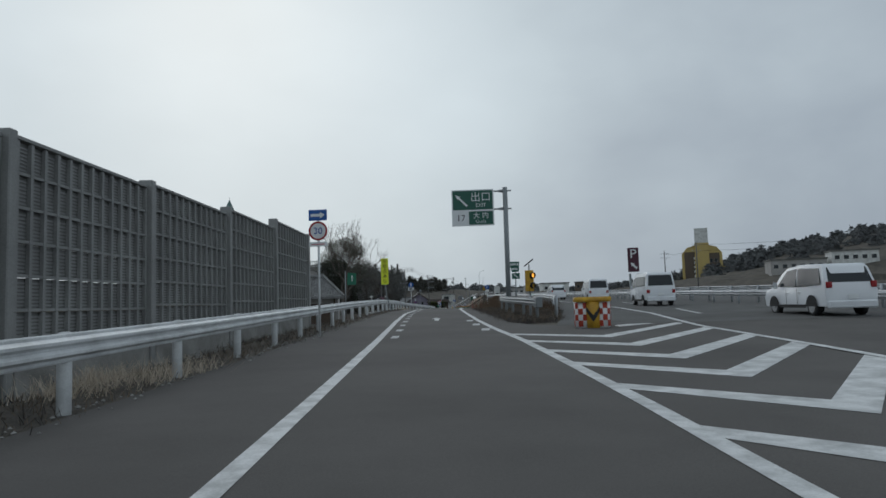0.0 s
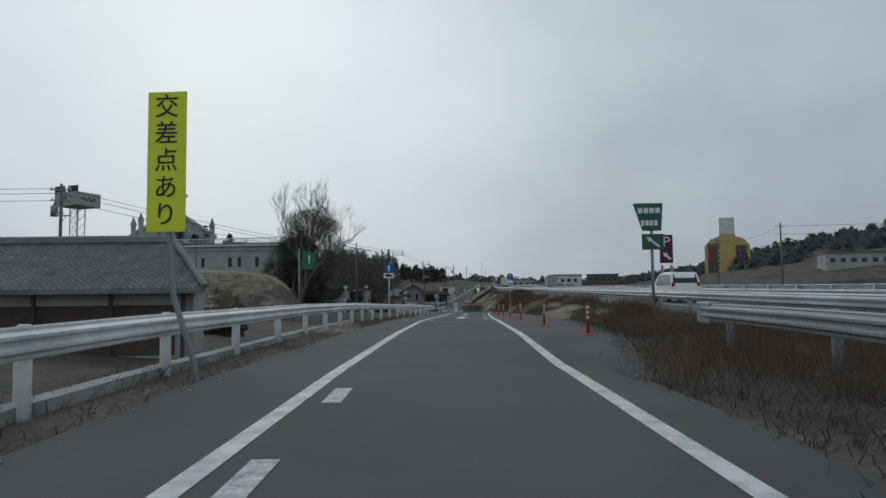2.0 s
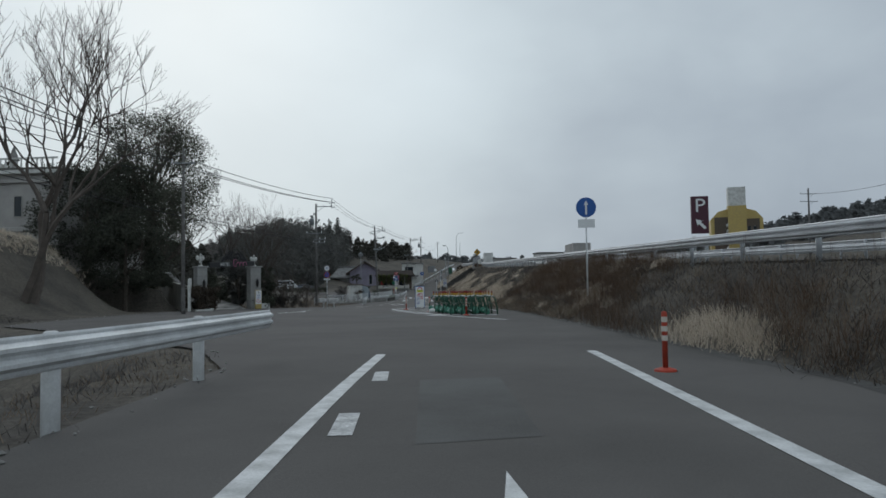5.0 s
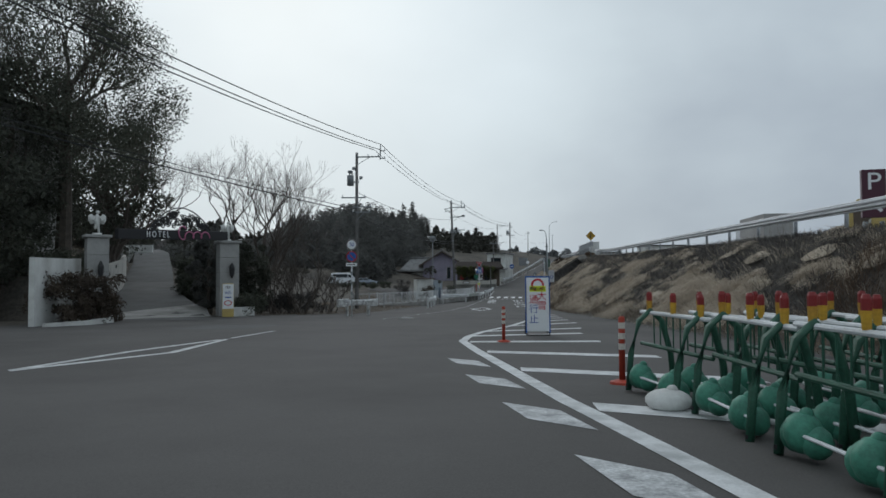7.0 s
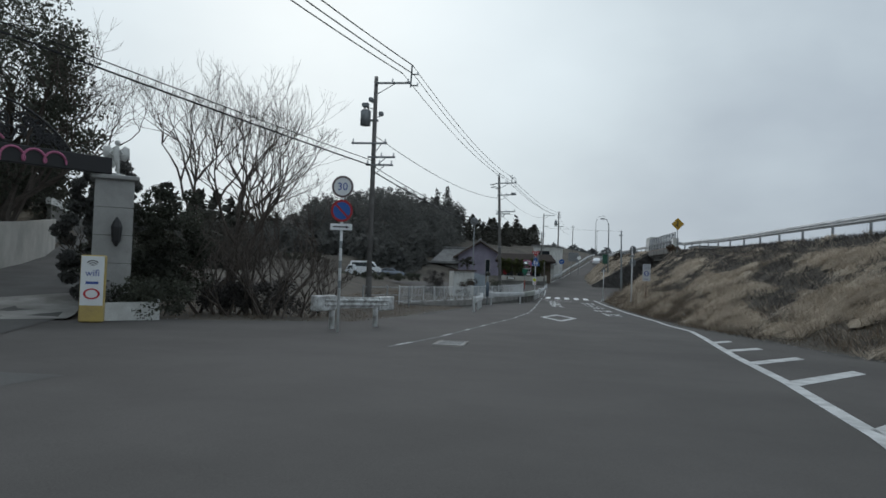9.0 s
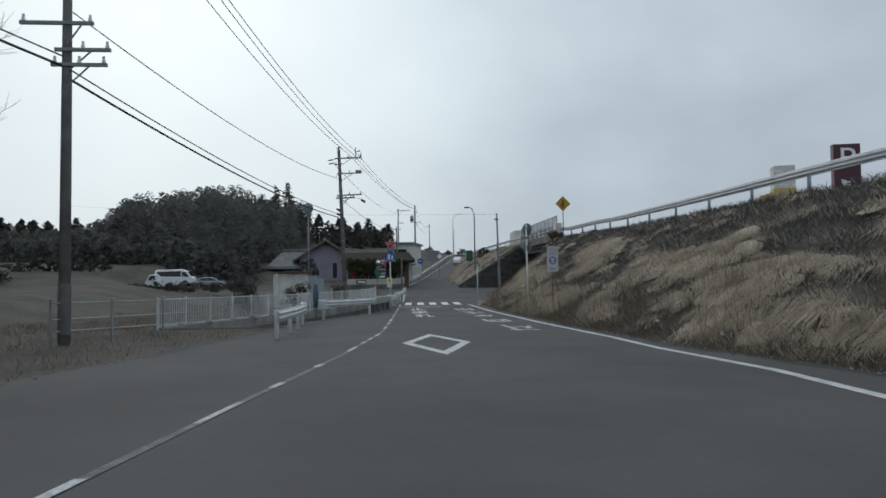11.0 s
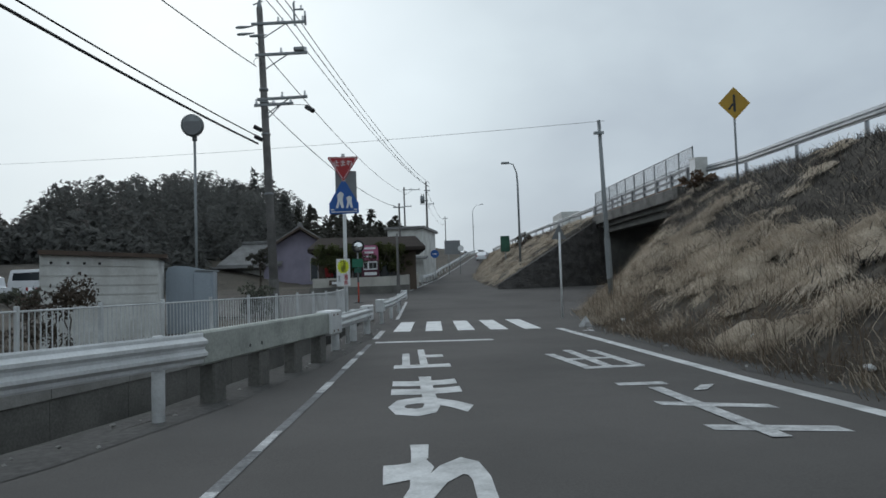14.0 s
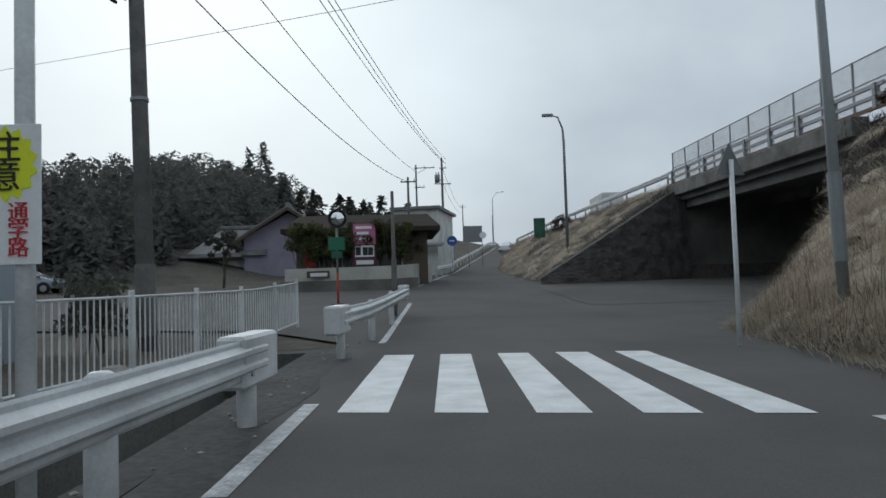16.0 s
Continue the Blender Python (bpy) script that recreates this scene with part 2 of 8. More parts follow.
PANEL_DARK = material("dark_sound_absorbing_slats", (0.175, 0.175, 0.172), 0.75, 0.15, 1, 30, 0.1)
GREEN_PAINT = material("green_painted_steel", (0.03, 0.11, 0.07), 0.5, 0.2, 2.5, 40, 0.08, tint=(0.015, 0.055, 0.036))
GREEN_TANK = material("green_plastic", (0.06, 0.24, 0.165), 0.5, 0.2, 5, 30, 0.05, tint=(0.035, 0.13, 0.09))
YELLOW_PAINT = material("yellow_plastic", (0.6, 0.36, 0.03), 0.55, 0.2, 2, 30, 0.08, tint=(0.38, 0.2, 0.03))
CAR_WHITE = material("white_car_paint", (0.7, 0.72, 0.75), 0.18, 0.03, 1, 30, 0, 0.0, spec=0.6)
CAR_GREY = material("grey_blue_car_paint", (0.22, 0.25, 0.3), 0.22, 0.04, 1, 30, 0, 0.5, spec=0.6)
RUBBER = material("tyre_rubber", (0.02, 0.02, 0.021), 0.8, 0.2, 6, 40, 0.1)
GLASS = glass("tinted_glass")
TAIL = material("tail_lamp", (0.28, 0.012, 0.015), 0.25, 0.1, 5, 30, 0)
ALLOY = material("alloy_rim", (0.45, 0.46, 0.47), 0.3, 0.1, 5, 30, 0, 0.7)
CABLE = material("black_cable", (0.025, 0.026, 0.028), 0.6, 0.1, 3, 20, 0)
MIRROR = material("convex_mirror_glass", (0.75, 0.77, 0.78), 0.05, 0.02, 1, 20, 0, 1.0)
AMBER_LAMP = material("lit_amber_lamp", (1.0, 0.42, 0.05), 0.3, 0.05, 3, 20, 0, emit=1.6)


# ---- mesh helpers ----
def finish(name, verts, faces, mat, smooth=False):
    me = bpy.data.meshes.new(name)
    me.from_pydata(verts, [], faces)
    me.materials.append(mat)
    if smooth:
        me.polygons.foreach_set("use_smooth", [True] * len(me.polygons))
    me.update()
    return me


class Shape:
    """Gathers the faces of one mesh."""

    def __init__(self):
        self.v, self.f = [], []

    def add(self, verts, faces):
        k = len(self.v)
        self.v += [tuple(p) for p in verts]
        self.f += [tuple(i + k for i in f) for f in faces]
        return self

    def box(self, x0, y0, z0, x1, y1, z1, m=None, bevel=0.0):
        """A box; bevel cuts its edges back."""
        if bevel:
            bm = bmesh.new()
            bmesh.ops.create_cube(bm, size=1)
            for v in bm.verts:
                v.co = Vector(((x0 + x1) / 2 + v.co.x * (x1 - x0), (y0 + y1) / 2 + v.co.y * (y1 - y0), (z0 + z1) / 2 + v.co.z * (z1 - z0)))
            bmesh.ops.bevel(bm, geom=bm.edges[:], offset=bevel, segments=1, affect="EDGES")
            bm.verts.index_update()
            vs, fs = [v.co.copy() for v in bm.verts], [[v.index for v in f.verts] for f in bm.faces]
            bm.free()
        else:
            vs = [Vector((x, y, z)) for z in (z0, z1) for y in (y0, y1) for x in (x0, x1)]
            fs = [(0, 2, 3, 1), (4, 5, 7, 6), (0, 1, 5, 4), (2, 6, 7, 3), (0, 4, 6, 2), (1, 3, 7, 5)]
        if m:
            vs = [m @ v for v in vs]
        return self.add(vs, fs)

    def tube(self, points, radii, n=8, cap=True):
        """A round bar through points."""
        points = [Vector(p) for p in points]
        if isinstance(radii, (int, float)):
            radii = [radii] * len(points)
        vs, fs = [], []
        for i, p in enumerate(points):
            d = (points[min(i + 1, len(points) - 1)] - points[max(i - 1, 0)]).normalized()
            a = d.cross(Vector((0, 0, 1)) if abs(d.z) < 0.9 else Vector((0, 1, 0))).normalized()
            b = d.cross(a)
            for j in range(n):
                q = 2 * math.pi * j / n
                vs.append(p + (a * math.cos(q) + b * math.sin(q)) * radii[i])
        for i in range(len(points) - 1):
            for j in range(n):
                k = (j + 1) % n
                fs.append((i * n + j, (i + 1) * n + j, (i + 1) * n + k, i * n + k))
        if cap:
            fs += [tuple(range(n)), tuple(reversed(range(len(vs) - n, len(vs))))]
        return self.add(vs, fs)

    def prism(self, outline, depth, m=None):
        """An outline in the xz plane, drawn out from y = 0 to y = depth."""
        k = len(outline)
        vs = [Vector((x, y, z)) for y in (0, depth) for x, z in outline]
        if m:
            vs = [m @ v for v in vs]
        fs = [tuple(range(k)), tuple(reversed(range(k, 2 * k)))]
        fs += [(i, i + k, (i + 1) % k + k, (i + 1) % k) for i in range(k)]
        return self.add(vs, fs)

    def disc(self, r, depth, m=None, n=28):
        return self.prism([(r * math.cos(2 * math.pi * i / n), r * math.sin(2 * math.pi * i / n)) for i in range(n)], depth, m)

    def ring(self, r0, r1, depth, m=None, n=32):
        vs, fs = [], []
        for i in range(n):
            c, s = math.cos(2 * math.pi * i / n), math.sin(2 * math.pi * i / n)
            vs += [Vector((r * c, y, r * s)) for r, y in ((r0, 0), (r1, 0), (r1, depth), (r0, depth))]
        for i in range(n):
            a, b = 4 * i, 4 * ((i + 1) % n)
            fs += [(a + j, a + (j + 1) % 4, b + (j + 1) % 4, b + j) for j in range(4)]
        if m:
            vs = [m @ v for v in vs]
        return self.add(vs, fs)

    def ball(self, c, r, n=10, flat=1.0):
        vs, fs = [], []
        for i in range(n + 1):
            a = math.pi * i / n
            for j in range(2 * n):
                b = math.pi * j / n
                vs.append((c[0] + r * math.sin(a) * math.cos(b), c[1] + r * math.sin(a) * math.sin(b), c[2] + r * flat * math.cos(a)))
        for i in range(n):
            for j in range(2 * n):
                k = (j + 1) % (2 * n)
                fs.append((i * 2 * n + j, i * 2 * n + k, (i + 1) * 2 * n + k, (i + 1) * 2 * n + j))
        return self.add(vs, fs)

    def mesh(self, name, mat, smooth=False):
        return finish(name, self.v, self.f, mat, smooth)


def part(name, shape, mat, parent, label="", smooth=False):
    ob = new(name, shape.mesh(name, mat, smooth) if isinstance(shape, Shape) else shape)
    ob.parent = parent
    return tagged(ob, label)


def thing(name, m, label, category, group="", kind=""):
    ob = new(name)
    ob.empty_display_size = 0.3
    ob.matrix_world = m
    return tagged(ob, label, category, group, kind)


def solid(name, shape, mat, label, category="", group="", kind="", m=None, smooth=False):
    """A thing, or a piece of the setting, of one mesh."""
    ob = new(name, shape.mesh(name, mat, smooth) if isinstance(shape, Shape) else shape)
    if m:
        ob.matrix_world = m
    return tagged(ob, label, category, group, kind)


def lettering(body, size, mat, parent, m, name="lettering", wide=1.0, depth=0.004, lines=1.0):
    """Flat letters, centred, that face -y in their own space."""
    cu = bpy.data.curves.new("letters", "FONT")
    cu.body, cu.size, cu.align_x, cu.align_y, cu.extrude, cu.space_line = body, size, "CENTER", "CENTER", depth, lines
    cu.resolution_u = 3
    tmp = new("letters", cu)
    me = bpy.data.meshes.new_from_object(tmp.evaluated_get(bpy.context.evaluated_depsgraph_get()))
    bpy.data.objects.remove(tmp)
    me.materials.clear()
    me.materials.append(mat)
    me.transform(m @ pose(0, 0, 0, 90, 0, 0) @ Matrix.Diagonal((wide, 1, 1, 1)))
    ob = new(name, me)
    ob.parent = parent
    return ob


def curve_at(knots, y):
    return float(np.interp(y, [k[0] for k in knots], [k[1] for k in knots]))


def rnd(a, b):
    return random.uniform(a, b)


# ---- lie of the land ----
ROAD_Z = [(-120, 0.6), (6, 2.25), (18, 2.45), (29.5, 2.65), (40, 2.83), (51, 2.99), (61, 3.1), (72, 3.1), (83, 3.0), (93, 2.83), (115, 2.43),
          (138, 2.02), (151, 1.77), (160, 1.51), (172.5, 1.13), (184, 0.78), (197, 0.41), (207, 0.3), (221, 0.14), (240, 0.15), (250, 0.5),
          (258, 0.9), (270, 1.35), (286, 1.9), (300, 2.9), (326, 5.0), (345, 6.7), (366, 8.2), (400, 9.2), (600, 10)]
LINE_L = [(-120, 0.5), (6, -0.35), (14, -0.6), (25, -0.96), (37, -1.45), (50, -1.9), (62, -1.8), (70, -1.7), (84, -1.47), (92, -1.2), (100, -0.83), (108, -0.55), (121, -0.1), (128, 0.3)]
LINE_R = [(-120, 4.2), (6, 3.3), (14, 3.22), (18, 3.12), (24, 2.9), (30, 2.5), (37, 2.2), (48, 1.92), (62, 1.72), (70, 1.98), (80, 2.2), (86, 2.36), (92, 2.55), (100, 2.9), (113, 3.5), (125, 4.35), (134, 4.9)]
RAIL_X = [(-120, 26), (30, 4.4), (36, 5.6), (45, 7.0), (60, 8.2), (80, 9.0), (102, 9.8), (150, 11.0), (203, 11.7), (224, 12.4), (245, 13.3), (263, 13.4), (300, 13.6), (345, 16), (400, 26), (600, 70)]
HIGH_Z = [(-120, 0.6), (6, 2.25), (30, 2.66), (45, 3.0), (60, 3.25), (102, 3.72), (109, 3.8), (155, 4.4), (195, 4.82), (213, 5.03), (225, 5.22), (231, 5.45), (240, 5.62), (246, 6.0), (262, 6.2), (300, 6.5), (345, 7.2), (400, 9.2), (600, 10)]
TOE_X = [(-120, 24), (30, 3.9), (36, 3.4), (60, 2.7), (68, 4.4), (80, 5.6), (93, 6.4), (105, 6.7), (140, 6.9), (155, 6.7), (166, 6.2), (182, 5.2), (190, 4.8), (205, 3.9), (218, 3.9), (230, 4.1), (240, 6.0), (247, 11.0), (250, 13.0),
         (256, 5.5), (270, 5.4), (290, 6.5), (320, 11.0), (345, 15.4), (400, 25), (600, 69)]


def road_z(y):
    return curve_at(ROAD_Z, y)


def high_z(y):
    return curve_at(HIGH_Z, y)


def rail_x(y):
    return curve_at(RAIL_X, y)


def smooth_step(a, b, t):
    t = min(max((t - a) / (b - a), 0), 1)
    return t * t * (3 - 2 * t)


UNDER_Y = (247.6, 262.4)  # the passage under the high road


def left_edge(y):
    """Where the flat made ground ends on the west side."""
    return curve_at([(-120, -4.4), (90, -4.6), (112, -3.9), (126, -3.6), (134, -9), (142, -17), (152, -18), (168, -20), (176, -24), (200, -20), (206, -12.5), (216, -12), (230, -13), (246, -16), (262, -30), (300, -4), (345, 8), (600, 60)], y)


DRIVE_W = [(176.0, -20.0), (177, -20.6), (186, -25.5), (198, -31), (207, -35.9), (214, -39.2), (222, -43.6), (240, -54)]
DRIVE_E = [(176.0, -13.5), (182.6, -16.9), (190, -21.6), (199, -27), (208, -31.6), (222, -39.2), (240, -50)]
DITCH_E = [(209, -6.9), (212, -6.5), (220, -4.15), (225, -3.25), (230, -2.8), (239, -2.65)]
FENCE = [(-11.8, 208.5), (-8.3, 222.0), (-6.4, 229.3), (-5.55, 232.6), (-4.95, 236.2), (-4.3, 241.5), (-4.15, 243.6)]


def fence_at(y):
    return curve_at([(p[1], p[0]) for p in FENCE], y)


def drive_z(y):
    return 0.86 + 0.068 * max(y - 179, 0) + 0.115 * max(min(y, 222) - 204, 0)


def gate_z(x, y):
    """The drive leaves the road's level behind the gate line."""
    s = smooth_step(0.3, 5.0, -0.862 * (x + 19.4) + 0.508 * (y - 176.6))
    return road_z(y) * (1 - s) + drive_z(y) * s


def land(x, y):
    if 177 < y < 236 and x < -15:
        xw, xe = curve_at(DRIVE_W, y), curve_at(DRIVE_E, y)
        if xw - 0.1 < x < xe:
            return gate_z(x, y) - 0.06
        if x <= xw - 0.1 and y < 216:
            d = xw - x
            return drive_z(y) - 0.06 + 2.2 * smooth_step(1.3, 2.4, d) + 6.0 * smooth_step(2, 22, d)
    if 209.5 < y < 238.5 and fence_at(y) - 0.2 < x < curve_at(DITCH_E, y) - 0.3:
        return road_z(y) - 1.3 + 0.1 * noise.noise(Vector((x * 0.8, y * 0.8, 4.0)))
    zr, n = road_z(y), noise.noise(Vector((x * 0.13, y * 0.13, 0.0)))
    if x > curve_at(TOE_X, y):
        if UNDER_Y[0] < y < UNDER_Y[1]:
            return road_z(y) - 0.06
        xt, xr, zh = curve_at(TOE_X, y), rail_x(y), high_z(y)
        if x < xr:
            s = (x - xt) / max(xr - xt, 0.3)
            s = min(s * 1.06, 1.0)
            bumpy = 0.35 * n + 0.34 * noise.noise(Vector((x * 0.7, y * 0.6, 3.0)))
            return zr - 0.05 + (zh - 0.04 - zr + 0.05) * s + bumpy * min((zh - zr) * 0.4, 1.0) * math.sin(math.pi * min(s, 1))
        if x < xr + 26:
            return zh - 0.06
        far = x - xr - 26
        return zh - 0.06 - 2.5 * smooth_step(0, 14, far) + 0.11 * min(max(far - 30, 0), 130) * smooth_step(200, 330, y) + 0.01 * max(far - 20, 0) + 22 * smooth_step(120, 420, far) * smooth_step(100, 700, y) + 18 * smooth_step(140, 320, x) * math.exp(-((y - 520) / 130) ** 2) + 2 * n
    xl = left_edge(y)
    if x > xl:
        return zr - 0.05
    d = xl - x
    if y < 134:
        z = zr - 0.05 - 1.3 * smooth_step(0, 4, d) + 0.15 * n
        z += 1.2 * smooth_step(8, 20, d)
    else:
        z = zr - 0.05 + 0.2 * n * smooth_step(0, 3, d)
        z += 1.2 * smooth_step(8, 20, d) * smooth_step(180, 150, y) + 6.2 * smooth_step(2, 11, d) * smooth_step(138, 162, y) * smooth_step(198, 178, y) + 1.0 * smooth_step(0, 6, d) * smooth_step(240, 260, y)
        z += 1.5 * smooth_step(4, 14, d) * smooth_step(196, 204, y)
    # wooded hills to the north-west
    z += 6.2 * math.exp(-(((x + 43) / 19) ** 2 + ((y - 356) / 40) ** 2)) + 3 * math.exp(-(((x + 100) / 50) ** 2 + ((y - 300) / 60) ** 2))
    z += 10 * smooth_step(150, 500, d)
    return z


def grid_axis(pieces):
    out = []
    for a, b, s in pieces:
        out += list(np.arange(a, b, s))
    return out


gx = grid_axis([(-3000, -400, 260), (-400, -120, 28), (-120, -64, 6), (-64, -40, 2), (-40, -14, 1), (-14, -1, 0.35), (-1, 30, 0.7), (30, 60, 2.5), (60, 200, 12), (200, 600, 50), (600, 3001, 300)])
gy = grid_axis([(-600, -40, 70), (-40, 0, 8), (0, 150, 1.6), (150, 275, 1.0), (275, 420, 3), (420, 700, 20), (700, 3801, 310)])
g_verts = [(x, y, land(x, y)) for y in gy for x in gx]
g_faces = [(j * len(gx) + i, j * len(gx) + i + 1, (j + 1) * len(gx) + i + 1, (j + 1) * len(gx) + i) for j in range(len(gy) - 1) for i in range(len(gx) - 1)]
solid("ground", finish("ground", g_verts, g_faces, SOIL, True), SOIL, "dry winter earth with dead grass", "ground", kind="structure")


# ---- roads ----
def strip(ys, left, right, z, cross=3):
    """A ribbon between two edges, given as functions of y."""
    vs, fs = [], []
    for y in ys:
        for i in range(cross + 1):
            x = left(y) + (right(y) - left(y)) * i / cross
            vs.append((x, y, z(y)))
    w = cross + 1
    for j in range(len(ys) - 1):
        for i in range(cross):
            fs.append((j * w + i, j * w + i + 1, (j + 1) * w + i + 1, (j + 1) * w + i))
    s = Shape()
    return s.add(vs, fs)


def made_left(y):
    return max(left_edge(y) + 0.15, -40) if y < 300 else left_edge(y) + 0.3


def road_left(y):
    return curve_at([(-120, -2.2), (60, -3.6), (112, -2.6), (124, -2.4), (128, -4), (134, -8.8), (142, -16.8), (152, -17.8), (168, -19.8), (174, -19.6), (184, -15.2), (188, -9.4), (200, -8.4), (208, -7.0), (212, -6.4), (220, -4.1), (225, -3.2), (230, -2.78), (240, -2.6), (243, -5), (246, -15.5), (258.5, -24), (259.5, -1.9), (275, -0.2), (300, 4), (345, 12), (400, 21), (600, 66)], y)


def road_right(y):
    return curve_at([(-120, 32), (29.6, 32), (31, 4.2), (34, 3.4), (60, 2.6), (68, 4.3), (80, 5.5), (93, 6.3), (105, 6.6), (140, 6.8), (155, 6.6), (166, 6.1), (182, 5.0), (190, 4.6), (205, 3.7), (218, 3.75), (230, 3.9), (240, 5.8), (246, 10.5), (250, 12.8), (256, 5.3), (270, 5.2), (290, 6.4), (320, 10.8), (345, 15.2), (400, 24.6), (600, 68)], y)


ys_road = sorted(set(list(np.arange(-120, 0, 12)) + list(np.arange(0, 300, 1.0)) + list(np.arange(300, 420, 4)) + list(np.arange(420, 601, 30))))
solid("road", strip(ys_road, road_left, road_right, road_z, 6), ASPHALT, "dark grey asphalt slip road and junction", "road", kind="structure")
solid("road_high", strip([y for y in ys_road if y >= 30], lambda y: rail_x(y) + 0.25, lambda y: rail_x(y) + 25, lambda y: high_z(y) + 0.005, 4), ASPHALT_OLD, "grey asphalt dual carriageway on an embankment", "road", kind="structure")
under = Shape()
under.add([(x, y, road_z(y) + 0.012) for y in np.linspace(UNDER_Y[0], UNDER_Y[1], 12) for x in (4.5, 44)], [(2 * i, 2 * i + 1, 2 * i + 3, 2 * i + 2) for i in range(11)])
solid("road_under", under, ASPHALT, "asphalt lane through the underpass", "road", kind="structure")


def line_mark(name, pts, width, mat=PAINT, label="white painted line on asphalt", lift=0.006, zf=road_z):
    """A painted line through points (x, y)."""
    vs, fs = [], []
    dense = []
    for (x0, y0), (x1, y1) in zip(pts, pts[1:]):
        k = max(int(math.hypot(x1 - x0, y1 - y0) / 1.0), 1)
        dense += [(x0 + (x1 - x0) * i / k, y0 + (y1 - y0) * i / k) for i in range(k)]
    dense.append(pts[-1])
    for i, (x, y) in enumerate(dense):
        a, b = dense[max(i - 1, 0)], dense[min(i + 1, len(dense) - 1)]
        d = Vector((b[0] - a[0], b[1] - a[1])).normalized()
        for s in (-1, 1):
            px, py = x - d.y * s * width / 2, y + d.x * s * width / 2
            vs.append((px, py, zf(py) + lift))
    fs = [(2 * i, 2 * i + 1, 2 * i + 3, 2 * i + 2) for i in range(len(dense) - 1)]
    s = Shape()
    return solid(name, s.add(vs, fs), mat, label, "road marking", kind="structure")


def patch_mark(name, outline, mat=PAINT, label="white painted marking on asphalt", lift=0.006):
    """A painted patch; long ones are cut across so that they follow the road."""
    s = Shape()
    bm = bmesh.new()
    bm.faces.new([bm.verts.new((x, y, 0)) for x, y in outline])
    lo, hi = min(p[1] for p in outline), max(p[1] for p in outline)
    for c in np.arange(math.ceil(lo), hi, 1.0):
        bmesh.ops.bisect_plane(bm, geom=bm.verts[:] + bm.edges[:] + bm.faces[:], plane_co=(0, c, 0), plane_no=(0, 1, 0))
    bm.verts.index_update()
    s.add([(v.co.x, v.co.y, road_z(v.co.y) + lift) for v in bm.verts], [[v.index for v in f.verts] for f in bm.faces])
    bm.free()
    return solid(name, s, mat, label, "road marking", kind="structure")


line_mark("edge_line", [(curve_at(LINE_L, y), y) for y in np.arange(-10, 127, 2)], 0.2)
line_mark("edge_line", [(curve_at(LINE_R, y), y) for y in np.arange(-10, 128, 2)], 0.2)
# short dashes inside the edge lines
for y in list(np.arange(26, 62, 3.6)) + list(np.arange(86, 124, 3.6)):
    x = curve_at(LINE_L, y) + 0.42
    patch_mark("dash", [(x - 0.11, y), (x + 0.11, y), (x + 0.09, y + 1.1), (x - 0.13, y + 1.1)], PAINT_WORN, "worn white dash inside the edge line")
for y in (28.6, 32.2, 35.8, 88.2, 91.6, 96.2, 100.8, 106.0, 112.0):
    x = curve_at(LINE_R, y) - 0.42
    patch_mark("dash", [(x - 0.14, y), (x + 0.14, y), (x + 0.2, y + 1.3), (x - 0.08, y + 1.3)], PAINT_WORN, "worn white dash inside the edge line")


def arrow_mark(x, y, length, head, shaft, lean):
    """A straight-on arrow painted on the lane."""
    neck = length * 0.55
    pts = [(-shaft, 0), (shaft, 0), (shaft, neck), (head, neck - 0.05 * length), (0, length), (-head, neck - 0.05 * length), (-shaft, neck)]
    patch_mark("arrow", [(x + px + lean * py / length, y + py) for px, py in pts], PAINT, "white straight-ahead arrow painted on the lane")


arrow_mark(0.4, 37.4, 3.6, 0.25, 0.1, -0.12)
arrow_mark(0.6, 90.4, 8.4, 0.52, 0.2, 0.3)
arrow_mark(1.27, 108.5, 8.6, 0.5, 0.19, 0.27)

# the striped nose between slip road and high road
line_mark("edge_line", [(5.6, -10), (7.9, 14), (8.35, 20), (8.8, 27.7), (10.2, 38), (11.5, 60), (12.6, 90), (14, 150)], 0.2, zf=lambda y: max(road_z(y), high_z(y)) + 0.006)
for y in (9.4, 12.4, 15.3, 18.1, 20.7, 23.5, 26.3):
    xl, xm, xr = curve_at(LINE_R, y) + 0.1, 5.15, curve_at([(10, 7.75), (20, 8.3), (28, 8.75), (36, 9.6)], y + 2.6)
    up = curve_at([(10, 2.6), (20, 2.7), (29, 3.9)], y)
    patch_mark("chevron", [(xl, y - 0.25), (xm, y - 2.3), (xr, y + up - 0.4), (xr, y + up + 0.35), (xm, y - 1.45), (xl, y + 0.3)], PAINT, "white painted chevron stripe on the road nose")
for y in (28.0, 30.8, 33.6):
    xr = curve_at([(10, 7.75), (20, 8.3), (28, 8.75), (36, 9.6)], y + 2.6)
    patch_mark("chevron", [(6.5, y + 0.6), (xr, y + 2.9), (xr, y + 3.6), (6.5, y + 1.4)], PAINT, "white painted chevron stripe on the road nose")
for y in (36.0, 54, 72, 90):
    line_mark("lane_dash", [(rail_x(y) + 6.2, y), (rail_x(y + 6) + 6.2, y + 6)], 0.15, label="white lane dash on the high road", zf=lambda q: high_z(q) + 0.006)

# the striped island at the junction
ISLAND = [(4.6, 140.5), (2.36, 145.5), (0.73, 152.7), (-0.55, 159.6), (-1.0, 162.4), (-0.95, 164.5), (-0.6, 167), (0.3, 171.1), (1.0, 175.5), (1.6, 180.5), (2.6, 187.4), (3.2, 192), (3.3, 200), (3.05, 208), (3.0, 220), (2.9, 231.5)]
line_mark("edge_line", ISLAND[:7], 0.22)
line_mark("edge_line", ISLAND[6:], 0.2)


